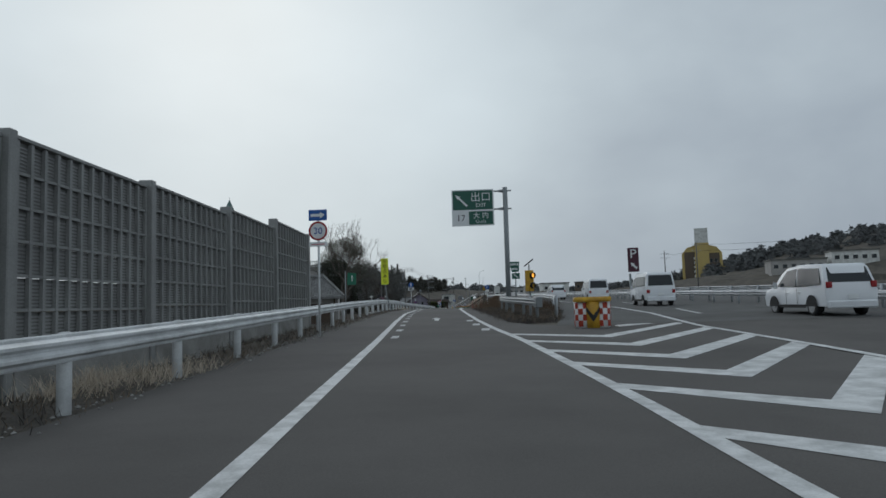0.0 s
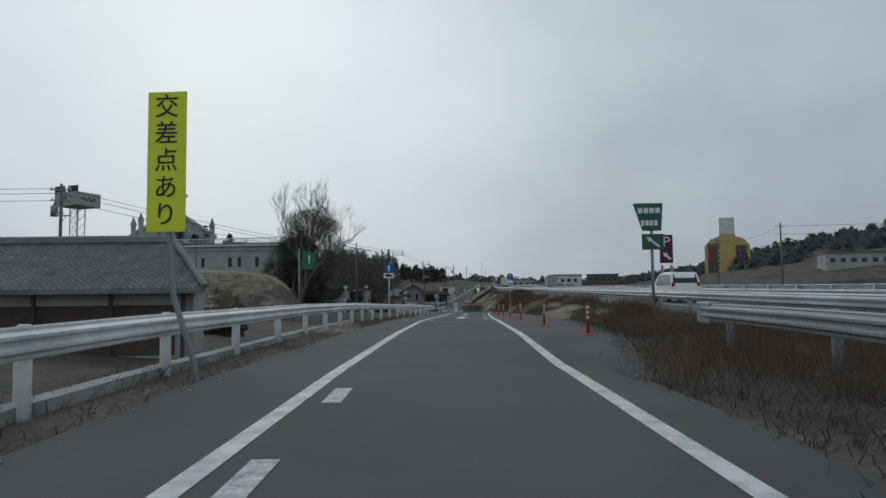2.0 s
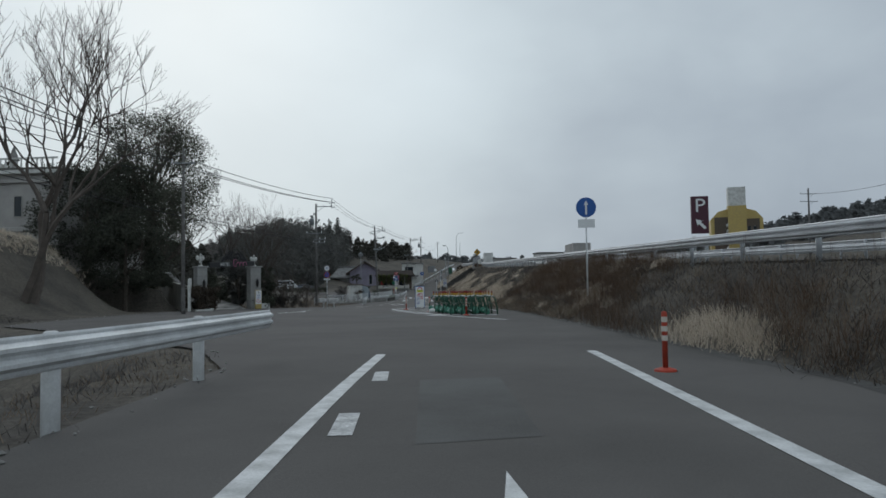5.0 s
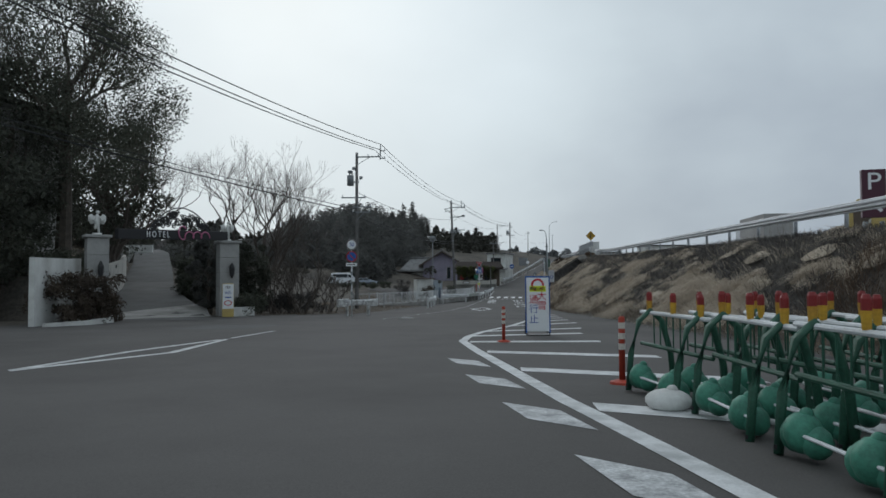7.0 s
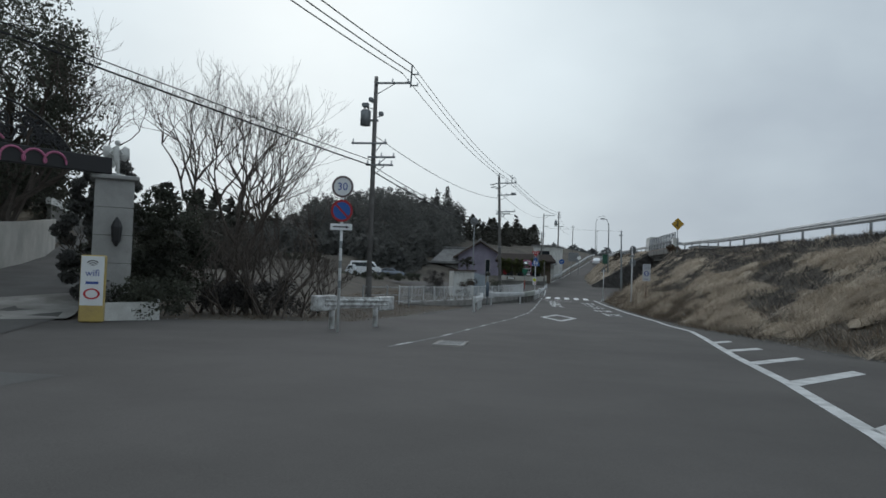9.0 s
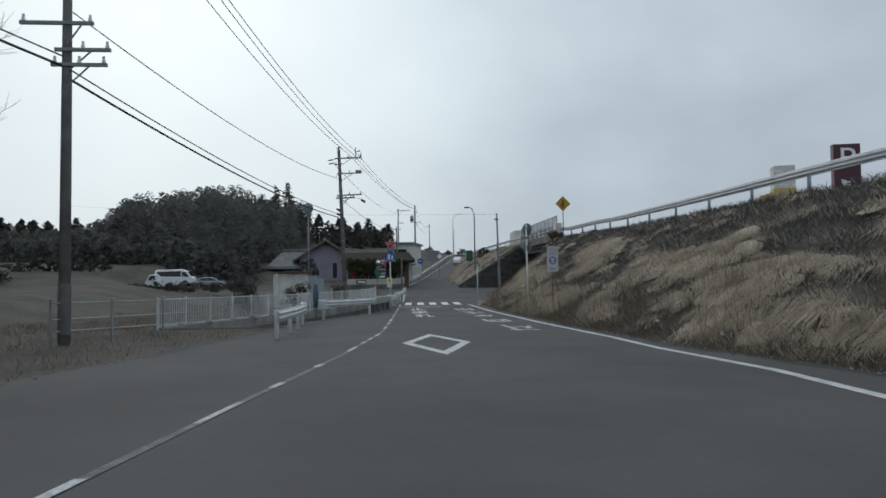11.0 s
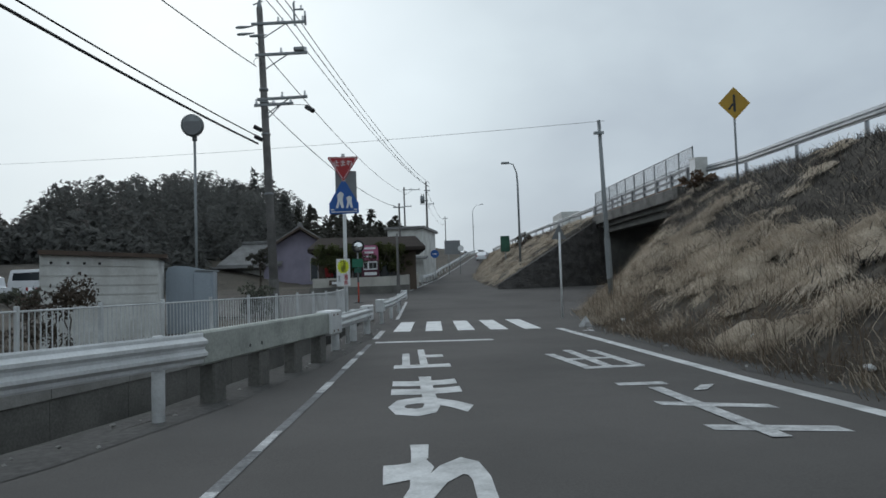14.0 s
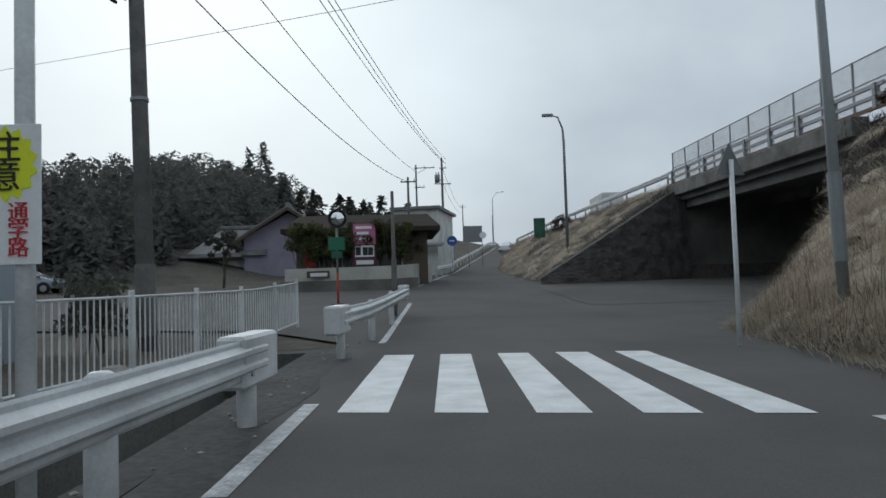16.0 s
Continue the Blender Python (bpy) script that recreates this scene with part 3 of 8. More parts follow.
def island_x(y):
    return curve_at([(p[1], p[0]) for p in ISLAND], y)


for y, rise in ((147.5, -1.5), (152.0, -1.4), (155.6, -1.2), (158.9, -0.9), (161.9, 0.4), (164.4, 1.6), (167.0, 2.3), (171.0, 3.2), (175.2, 2.5), (178.6, 2.0), (182, 1.4), (185.2, 1.0)):
    xa = island_x(y) + 0.12
    xb = min(xa + 3.3, 4.9 if y < 160 else 3.15)
    patch_mark("stripe", [(xa, y), (xb, y + rise), (xb, y + rise + 0.55), (xa, y + 0.55)], PAINT, "white diagonal stripe on the painted island")
for y in (145.8, 148.6, 151.0, 153.6, 156.2):
    x = island_x(y) - 0.55
    patch_mark("dash", [(x - 0.3, y + 0.5), (x + 0.3, y), (x + 0.05, y + 1.0), (x - 0.55, y + 1.5)], PAINT_WORN, "worn white dash beside the painted island")
# long thin arrowhead in the mouth of the side road
patch_mark("lane_divider", [(-7.9, 155.2), (-6.95, 158.6), (-7.5, 162.8), (-7.36, 162.8), (-6.75, 158.6), (-7.7, 155.0)], PAINT)
patch_mark("lane_divider", [(-7.9, 155.2), (-7.75, 155.3), (-7.75, 158.8), (-7.45, 162.6), (-7.6, 162.6), (-7.95, 158.8)], PAINT)
line_mark("lane_divider", [(-7.5, 163.2), (-7.6, 167.2)], 0.14, PAINT_WORN)
PAINT_FAINT = material("nearly_gone_road_paint", (0.2, 0.205, 0.21), 0.85, 0.3, 4.0, 30, 0.2, tint=(0.1, 0.105, 0.11), depth=0.004)
WEST_LINE = [(178.5, -6.1), (182, -5.55), (190, -4.75), (204, -3.2), (211, -2.9), (220, -2.6), (228.8, -2.25)]
line_mark("edge_line", [(curve_at(WEST_LINE, y), y) for y in np.arange(178.5, 228.9, 2)], 0.1, PAINT_FAINT, "nearly worn away white edge line")
random.seed(11)
y = 179.0
while y < 228:
    l = rnd(0.5, 1.6)
    line_mark("edge_line", [(curve_at(WEST_LINE, y), y), (curve_at(WEST_LINE, y + l), y + l)], rnd(0.08, 0.12), PAINT_WORN, "remnant of a worn white edge line", 0.01)
    y += l + rnd(0.6, 3.0)
line_mark("edge_line", [(-2.2, 230), (-2.1, 233)], 0.16, PAINT_WORN, "worn white edge line")
line_mark("edge_line", [(-1.75, 239.6), (-1.35, 251)], 0.14, PAINT_WORN, "worn white edge line")
line_mark("edge_line", [(-1.1, 262), (1.4, 282), (4.6, 302), (12.4, 345)], 0.14, PAINT_WORN, "worn white edge line")
# tar seams and cracks
for k in range(16):
    y = rnd(20, 226)
    x = rnd(max(road_left(y) + 0.8, -9), road_right(y) - 0.4)
    pts, turn = [(x, y)], rnd(-0.5, 0.5) if k % 3 else rnd(1.2, 1.9)
    for _ in range(random.randint(3, 5)):
        turn += rnd(-0.35, 0.35)
        pts.append((pts[-1][0] + math.sin(turn) * 0.6, pts[-1][1] + math.cos(turn) * 0.6))
    line_mark("tar_seam", pts, rnd(0.008, 0.016), TAR, "thin dark crack in the asphalt", 0.004)
for x, y, w, l in ((1.4, 203, 1.2, 4.5), (-1.5, 143, 1.8, 6.0), (0.9, 118, 1.1, 4.2), (-12, 168, 3.0, 4.0)):
    patch_mark("asphalt_patch", [(x, y), (x + w, y + 0.2), (x + w + 0.1, y + l), (x + 0.05, y + l - 0.15)], ASPHALT_OLD, "square repair patch in the asphalt", 0.003)
DIRT = material("dirty_shoulder", (0.1, 0.098, 0.095), 0.95, 0.25, 0.8, 12, 0.5, tint=(0.072, 0.07, 0.068), depth=0.03, spec=0.1)
solid("verge", strip(list(np.arange(197, 239, 1.0)), lambda y: road_left(y) + 0.02, lambda y: road_left(y) + 0.45 + 0.05 * math.sin(y * 1.7) + 0.06 * math.sin(y * 4.3), lambda y: road_z(y) + 0.005, 4), DIRT, "dark dirt and leaf mould on the shoulder", "verge", kind="structure")
solid("verge", strip(list(np.arange(60, 240, 1.0)), lambda y: road_right(y) - 0.3 + 0.12 * math.sin(y * 1.3) + 0.07 * math.sin(y * 3.9), lambda y: road_right(y) + 0.1, lambda y: road_z(y) + 0.005, 2), DIRT, "dark dirt along the road edge", "verge", kind="structure")
# diamond that warns of the crossing
dx, dy, dw, dl = -1.68, 199.7, 0.92, 3.3
for a in range(4):
    q = [(0, -dl), (dw, 0), (0, dl), (-dw, 0)]
    (x0, y0), (x1, y1) = q[a], q[(a + 1) % 4]
    k = 0.72
    patch_mark("crossing_diamond", [(dx + x0, dy + y0), (dx + x1, dy + y1), (dx + x1 * k, dy + y1 * k), (dx + x0 * k, dy + y0 * k)], PAINT)
# stop line and crossing
patch_mark("stop_line", [(-2.15, 228.75), (0.65, 228.4), (0.65, 228.75), (-2.15, 229.1)], PAINT, "white stop line across the lane")
for i in range(5):
    x = -1.78 + i * 0.935
    sk = 0.03
    patch_mark("crossing_stripe", [(x, 232.5 - i * 0.18), (x + 0.5, 232.4 - i * 0.18), (x + 0.7, 237.3 - i * 0.14), (x + 0.2, 237.4 - i * 0.14)], CROSSING_PAINT, "white zebra crossing stripe")


WRAP = material("blue_grey_sheet", (0.1, 0.13, 0.17), 0.7, 0.2, 4, 30, 0.2)


def stroke_text(body, x, y, wide, long, turn, mat=PAINT):
    """Words painted on the road, drawn long."""
    cu = bpy.data.curves.new("letters", "FONT")
    cu.body, cu.size, cu.align_x, cu.align_y, cu.offset = body, 1.0, "CENTER", "CENTER", 0.03
    cu.resolution_u = 2
    tmp = new("letters", cu)
    me = bpy.data.meshes.new_from_object(tmp.evaluated_get(bpy.context.evaluated_depsgraph_get()))
    bpy.data.objects.remove(tmp)
    lo = [min(v.co[i] for v in me.vertices) for i in (0, 1)]
    hi = [max(v.co[i] for v in me.vertices) for i in (0, 1)]
    for v in me.vertices:
        px, py = ((v.co.x - lo[0]) / (hi[0] - lo[0]) - 0.5) * wide * turn, ((v.co.y - lo[1]) / (hi[1] - lo[1]) - 0.5) * long * turn
        v.co = (x + px, y + py, road_z(y + py) + 0.006)
    me.materials.clear()
    me.materials.append(mat)
    return solid("road_lettering", me, mat, "white lettering painted on the lane", "road marking", kind="structure")


for ch, yc in (("止", 225.2), ("ま", 221.0), ("れ", 216.6)):
    stroke_text(ch, -1.15, yc, 0.95, 3.1, 1)
# worn writing for the other direction, no longer readable
WORN_STROKES = (
    (206.6, ((1.29, 0.45, 1.37, -2.78), (1.71, -0.47, 2.0, -1.66), (2.15, -0.31, 1.83, -1.91), (1.65, -2.39, 2.07, -2.57), (1.41, -0.82, 1.6, -1.34), (1.12, -2.35, 1.61, -2.41))),
    (210.6, ((1.2, -1.0, 1.2, 1.1), (2.08, -1.1, 2.08, 1.05), (1.45, -0.7, 1.45, 0.5), (1.88, -0.7, 1.88, 0.5), (1.42, 0.5, 1.92, 0.5), (1.42, -0.7, 1.92, -0.7), (1.2, -1.1, 2.1, -1.1))),
    (215.5, ((1.72, -0.9, 1.76, 0.9), (1.25, 0.45, 2.28, 0.4), (1.28, -0.15, 2.15, -0.2), (1.34, -0.85, 2.15, -0.95), (1.45, -0.85, 1.45, -0.15), (2.05, -0.9, 2.02, -0.2))),
    (219.5, ((1.62, -1.7, 1.64, 1.2), (1.29, 1.6, 1.91, 1.55), (1.26, 0.1, 2.29, -0.35), (1.23, -1.2, 2.28, -1.5), (2.06, 0.85, 2.33, 1.25))),
    (224.2, ((1.22, 0.7, 1.38, -1.4), (1.68, 1.3, 1.72, -1.4), (2.11, 1.1, 2.2, -1.4), (1.3, -1.4, 2.25, -1.35), (1.3, -0.2, 2.1, -0.15))),
)
for yc, bars in WORN_STROKES:
    for x0, y0, x1, y1 in bars:
        across = abs(x1 - x0) > abs(y1 - y0)
        if across:
            outline = [(x0, yc + y0 - 0.12), (x1, yc + y1 - 0.12), (x1, yc + y1 + 0.12), (x0, yc + y0 + 0.12)]
        else:
            (x0, y0), (x1, y1) = sorted(((x0, y0), (x1, y1)), key=lambda p: p[1])
            outline = [(x0 - 0.085, yc + y0), (x0 + 0.085, yc + y0), (x1 + 0.085, yc + y1), (x1 - 0.085, yc + y1)]
        patch_mark("worn_lettering", outline, PAINT_WORN, "worn unreadable white lettering on the lane", 0.006 if across else 0.01)


# ---- guard rails ----
W_BEAM = [(0.0, 0.0), (0.012, 0.02), (0.012, 0.05), (0.075, 0.09), (0.075, 0.125), (0.03, 0.16), (0.03, 0.19), (0.075, 0.225), (0.075, 0.26), (0.012, 0.3), (0.012, 0.33), (0.0, 0.35),
          (-0.012, 0.33), (-0.012, 0.3), (0.05, 0.255), (0.05, 0.23), (0.0, 0.195), (0.0, 0.155), (0.05, 0.12), (0.05, 0.095), (-0.012, 0.05), (-0.012, 0.02)]


def guard_rail(pts, zf, step, side, mat=WHITE_STEEL, top=0.78, label="white painted steel guard rail on posts", post_r=0.07, boxed=(False, False), skip=0.0):
    """A corrugated beam along points (x, y), bulging to one side, on round posts."""
    rail = thing("guard_rail", Matrix.Translation((pts[0][0], pts[0][1], zf(pts[0][1]))), label, "guard rail", "guard rails along the road")
    o = Vector((pts[0][0], pts[0][1], zf(pts[0][1])))
    dense, lens = [], [0]
    for (x0, y0), (x1, y1) in zip(pts, pts[1:]):
        k = max(int(math.hypot(x1 - x0, y1 - y0) / 2.0), 1)
        dense += [(x0 + (x1 - x0) * i / k, y0 + (y1 - y0) * i / k) for i in range(k)]
    dense.append(pts[-1])
    vs, fs, n = [], [], len(W_BEAM)
    for i, (x, y) in enumerate(dense):
        a, b = dense[max(i - 1, 0)], dense[min(i + 1, len(dense) - 1)]
        d = Vector((b[0] - a[0], b[1] - a[1])).normalized()
        nx, ny = d.y * side, -d.x * side
        for u, v in W_BEAM:
            vs.append((x + nx * (u + 0.08) - o.x, y + ny * (u + 0.08) - o.y, zf(y) + top - 0.35 + v - o.z))
        if i:
            lens.append(lens[-1] + math.hypot(x - dense[i - 1][0], y - dense[i - 1][1]))
    for i in range(len(dense) - 1):
        for j in range(n):
            k = (j + 1) % n
            fs.append((i * n + j, i * n + k, (i + 1) * n + k, (i + 1) * n + j))
    fs += [tuple(range(n)), tuple(range(len(vs) - n, len(vs)))]
    part("beam", Shape().add(vs, fs), mat, rail)
    shared = Shape().tube([(0, 0, -0.5), (0, 0, top - 0.02), (0, 0, top + 0.01)], [post_r, post_r, post_r * 0.6], 10).mesh("post", mat, True)
    for s in np.arange(0.3 + skip, lens[-1], step):
        x = float(np.interp(s, lens, [p[0] for p in dense]))
        y = float(np.interp(s, lens, [p[1] for p in dense]))
        po = part("post", shared, mat, rail)
        po.location = Vector((x, y, zf(y))) - o
    for i, on in enumerate(boxed):
        if on:
            (x, y), (x2, y2) = (dense[0], dense[1]) if i == 0 else (dense[-1], dense[-2])
            turn = math.degrees(math.atan2(y2 - y, x2 - x))
            m = pose(x - o.x, y - o.y, zf(y) - o.z + top, 0, 0, turn)
            cap = part("end_cap", Shape().box(-0.35, -0.13, -0.42, 0.55, 0.13, 0.03, m, bevel=0.03), mat, rail)
            for q in (-0.1, -0.3):
                for sy in (-1, 1):
                    part("bolt", Shape().tube([m @ Vector((0.4, sy * 0.13, q)), m @ Vector((0.4, sy * 0.15, q))], 0.02, 8), STEEL, cap)
    return rail


WEST_RAIL = [(-10, -2.9), (20, -3.7), (33, -4.05), (46, -4.4), (68, -4.55), (85, -4.7), (95, -4.3), (106, -3.5), (112, -3.0), (124, -2.2), (128, -2.0)]
guard_rail([(curve_at(WEST_RAIL, y), y) for y in np.arange(-10, 128.1, 4)], road_z, 3.6, 1, WHITE_STEEL, 0.93, post_r=0.085, skip=2.7)
kerb_w = Shape()
for y0 in np.arange(52, 84, 2.0):
    e = [(curve_at(WEST_RAIL, y) - 0.16, y, road_z(y)) for y in (y0 + 0.01, y0 + 1.99)]
    kerb_w.add([(x + dx, y, z + dz) for x, y, z in e for dx, dz in ((-0.16, -0.5), (0.16, -0.5), (0.15, 0.1), (-0.15, 0.1))], [(0, 1, 2, 3), (7, 6, 5, 4), (1, 5, 6, 2), (3, 2, 6, 7), (0, 3, 7, 4)])
solid("kerb_west", kerb_w, CONCRETE, "pale concrete kerb stones under the guard rail", "kerb", kind="structure")
guard_rail([(4.75, 35.4), (4.4, 44), (4.35, 51), (4.85, 58), (5.3, 65)], road_z, 4.0, -1, GREY_STEEL, 0.93, "weathered steel guard rail between the ramp and the high road", boxed=(True, True))
guard_rail([(rail_x(y), y) for y in np.arange(36, 245, 4)], high_z, 4.0, -1, STEEL, 0.88, "weathered steel guard rail on the embankment edge")
guard_rail([(rail_x(y), y) for y in np.arange(264, 392, 4)], high_z, 4.0, -1, STEEL, 0.88, "weathered steel guard rail on the embankment edge")
guard_rail([(max(rail_x(y) + 10.4, 18.6), y) for y in np.arange(0, 330, 6)], lambda y: high_z(y), 4.0, -1, STEEL, 0.8, "steel median guard rail of the high road")
guard_rail([(max(rail_x(y) + 11.6, 19.8), y) for y in np.arange(0, 330, 6)], lambda y: high_z(y) + 0.15, 4.0, 1, STEEL, 0.9, "steel median guard rail of the high road")
guard_rail([(-9.15, 183.3), (-7.9, 186.3)], road_z, 2.2, 1, CHIPPED, 0.95, "short scuffed white guard rail with peeling paint", 0.09, boxed=(True, True), skip=0.2)
guard_rail([(-6.3, 202.0), (-6.25, 206.0), (-6.5, 210.3)], road_z, 2.5, 1, WHITE_STEEL, 0.86, "white guard rail with a boxed end", boxed=(False, True))
guard_rail([(-6.2, 214.4), (-4.9, 217.6), (-3.79, 220.35)], road_z, 5.5, 1, WHITE_STEEL, 0.9, "white guard rail along the ditch", boxed=(True, False))
guard_rail([(-3.0, 226.95), (-2.5, 232.2)], road_z, 2.3, 1, WHITE_STEEL, 0.79, "white guard rail with dented boxed ends at the crossing", 0.09, boxed=(True, True), skip=0.2)
guard_rail([(-2.3, 236.8), (-1.45, 246.5)], road_z, 3.2, 1, WHITE_STEEL, 0.85, "white guard rail with a boxed end beside the junction", boxed=(True, True))
guard_rail([(0.2, 276), (3.4, 300), (10.9, 345), (14, 360)], road_z, 4, 1, WHITE_STEEL, 0.8, "white guard rail on the climbing road", boxed=(True, False))

# concrete parapet beam that carries the rail on over the ditch
BEAM_PAINT = material("mossy_whitewashed_concrete", (0.4, 0.42, 0.39), 0.85, 0.16, 1.1, 26, 0.25, tint=(0.24, 0.26, 0.235))
pb = thing("parapet_beam", pose(-3.88, 220.6, road_z(221), 0, 0, 78.8), "mossy whitewashed concrete beam on stub piers over the ditch", "parapet")
part("beam", Shape().box(0.0, -0.1, 0.5, 4.85, 0.12, 0.9, bevel=0.025), BEAM_PAINT, pb)
for x in (0.5, 1.9, 3.3, 4.6):
    part("pier", Shape().box(x - 0.17, -0.06, -1.45, x + 0.17, 0.14, 0.5, bevel=0.02), CONCRETE_DARK, pb, "dark concrete stub pier")
for x in (1.3, 1.7):
    part("drain_hole", Shape().disc(0.025, 0.012, pose(x, -0.105, 0.62), 12), INK, pb)
eb = part("end_box", Shape().box(4.83, -0.16, 0.47, 5.5, 0.16, 0.93, bevel=0.03), WHITE_STEEL, pb, "chipped white end box")
for x in (4.95, 5.2):
    for z in (0.55, 0.85):
        part("bolt", Shape().disc(0.02, 0.015, pose(x, -0.172, z), 10), RUST, eb)

def litter_bag(x, y, w, h, turn):
    """A crumpled, half-empty plastic bag."""
    t = thing("plastic_bag", pose(x, y, land(x, y), 0, 0, turn), "crumpled white plastic bag among dead weeds", "litter", "litter on the verge")
    vs, fs = [], []
    for i in range(6):
        f = i / 5
        for j in range(10):
            q = j * math.pi / 5
            r = w * (0.5 - 0.34 * f ** 1.5) * rnd(0.72, 1.15)
            vs.append((r * math.cos(q) + 0.1 * w * f, 0.62 * r * math.sin(q), h * f * rnd(0.9, 1.05)))
    for i in range(5):
        fs += [(i * 10 + j, i * 10 + (j + 1) % 10, i * 10 + 10 + (j + 1) % 10, i * 10 + 10 + j) for j in range(10)]
    fs += [tuple(range(9, -1, -1)), tuple(range(50, 60))]
    part("bag", Shape().add(vs, fs), LITTER, t)
    part("knot", Shape().tube([(0.1 * w, 0, h * 0.95), (0.16 * w, 0.02, h * 1.12), (0.26 * w, 0.05, h * 1.16)], [0.06 * w, 0.09 * w, 0.03 * w], 7), LITTER, t)


def litter_sheet(x, y, w, d, turn):
    """A flattened scrap of packaging, slightly curled."""
    t = thing("litter_scrap", pose(x, y, land(x, y) + 0.02, 4, -5, turn), "flattened white packaging on the road edge", "litter", "litter on the verge")
    top = [(-w / 2 + w * i / 4, -d / 2 + d * j / 3, 0.012 + 0.05 * ((i / 4 - 0.5) ** 2) + rnd(0, 0.015)) for i in range(5) for j in range(4)]
    vs = top + [(x_, y_, z_ - 0.006) for x_, y_, z_ in top]
    fs = [(i * 4 + j, i * 4 + 4 + j, i * 4 + 5 + j, i * 4 + 1 + j) for i in range(4) for j in range(3)]
    fs += [tuple(20 + k for k in reversed(f)) for f in fs]
    part("sheet", Shape().add(vs, fs), LITTER, t)


LITTER = material("weathered_white_plastic", (0.55, 0.56, 0.57), 0.5, 0.15, 5, 30, 0.2, tint=(0.36, 0.36, 0.36))
litter_bag(3.75, 231.9, 0.46, 0.28, 20)
litter_sheet(3.7, 231.2, 0.16, 0.1, 50)
litter_sheet(3.36, 230.25, 0.38, 0.24, 15)
litter_sheet(3.6, 229.57, 0.16, 0.11, -30)
litter_sheet(3.54, 230.93, 0.1, 0.07, 10)
for x, y, w, turn in ((3.41, 214.40, 0.22, 20), (3.28, 207.26, 0.12, 70), (3.30, 210.15, 0.10, -30), (2.90, 205.46, 0.14, 45)):
    litter_sheet(x, y, w, w * 0.7, turn)

# ---- sound wall ----
WALL_Y = [5.4, 11.5, 17.6, 22.9, 28.6, 34.3, 40.4]


def wall_x(y):
    return -6.35 + 0.01 * (y - 20)


def wall_top(y):
    return curve_at([(5, 6.5), (18, 6.58), (23, 6.66), (28.6, 6.82), (34.3, 7.14), (40.4, 7.3)], y)


for y0, y1 in zip(WALL_Y, WALL_Y[1:]):
    base, x0 = road_z(y0) + 0.35, wall_x(y0)
    bay = thing("sound_wall_bay", Matrix.Translation((x0, y0, base)), "grey slatted metal sound wall bay on a concrete footing", "sound wall", "bays of the sound wall")
    L, H = y1 - y0, wall_top(y0) - base
    part("post", Shape().box(-0.16, -0.11, -0.8, 0.19, 0.11, H + 0.12, bevel=0.02), PANEL, bay)
    part("footing", Shape().box(-0.2, 0.15, -0.8, 0.2, L - 0.15, 0.22, bevel=0.02), CONCRETE, bay)
    rows = 6
    rh = (H - 0.25) / rows
    for r in range(rows):
        z0 = 0.24 + r * rh
        pan = Shape().box(-0.06, 0.15, z0, 0.045, L - 0.15, z0 + rh - 0.02)
        panel = part("panel", pan, PANEL_DARK, bay, "dark louvred panel")
        slat = Shape()
        nz = 7
        for k in range(nz):
            z = z0 + 0.08 + (rh - 0.2) * k / (nz - 1)
            slat.box(0.045, 0.16, z, 0.062, L - 0.16, z + 0.035)
        part("louvre", slat, PANEL, panel)
        rib = Shape()
        for k in range(13):
            y = 0.2 + (L - 0.4) * k / 12
            rib.box(0.06, y - 0.04, z0, 0.135, y + 0.04, z0 + rh - 0.015)
        rib.box(0.05, 0.16, z0 - 0.01, 0.12, L - 0.16, z0 + 0.045)
        part("rib", rib, PANEL, panel)
    part("cap", Shape().box(-0.1, 0.14, H, 0.14, L - 0.14, H + 0.06), PANEL, bay)
solid("sound_wall_end_post", Shape().box(wall_x(40.4) - 0.16, 40.4, road_z(40.4) - 0.6, wall_x(40.4) + 0.14, 40.7, 7.26, bevel=0.02), PANEL, "grey steel end post of the sound wall", "sound wall")


# ---- signs ----
def post(parent, z0, z1, r=0.038, mat=WHITE_STEEL, x=0.0, y=0.0, label=""):
    return part("post", Shape().tube([(x, y, z0), (x, y, z1)], r, 10), mat, parent, label, True)




def speed_disc(parent, z, r=0.3, number="30", y=-0.05, rim=SIGN_RED, ink=INK_BLUE):
    d = part("speed_plate", Shape().disc(r, 0.012, pose(0, y, z)), SIGN_WHITE, parent, "round white speed limit plate")
    part("border", Shape().ring(r * 0.8, r * 0.985, 0.004, pose(0, y - 0.005, z)), rim, d)
    lettering(number, r * 0.98, ink, d, pose(0, y - 0.008, z - r * 0.02), "number")
    return d


def arrow_shape(l, w, head, m):
    return Shape().prism([(-l / 2, -w / 2), (l / 2 - head, -w / 2), (l / 2 - head, -w * 1.2), (l / 2, 0), (l / 2 - head, w * 1.2), (l / 2 - head, w / 2), (-l / 2, w / 2)], 0.004, m)


def sign_at(x, y, z, turn=0.0, label="", category="road sign", name="road_sign"):
    return thing(name, pose(x, y, z, 0, 0, turn), label, category)


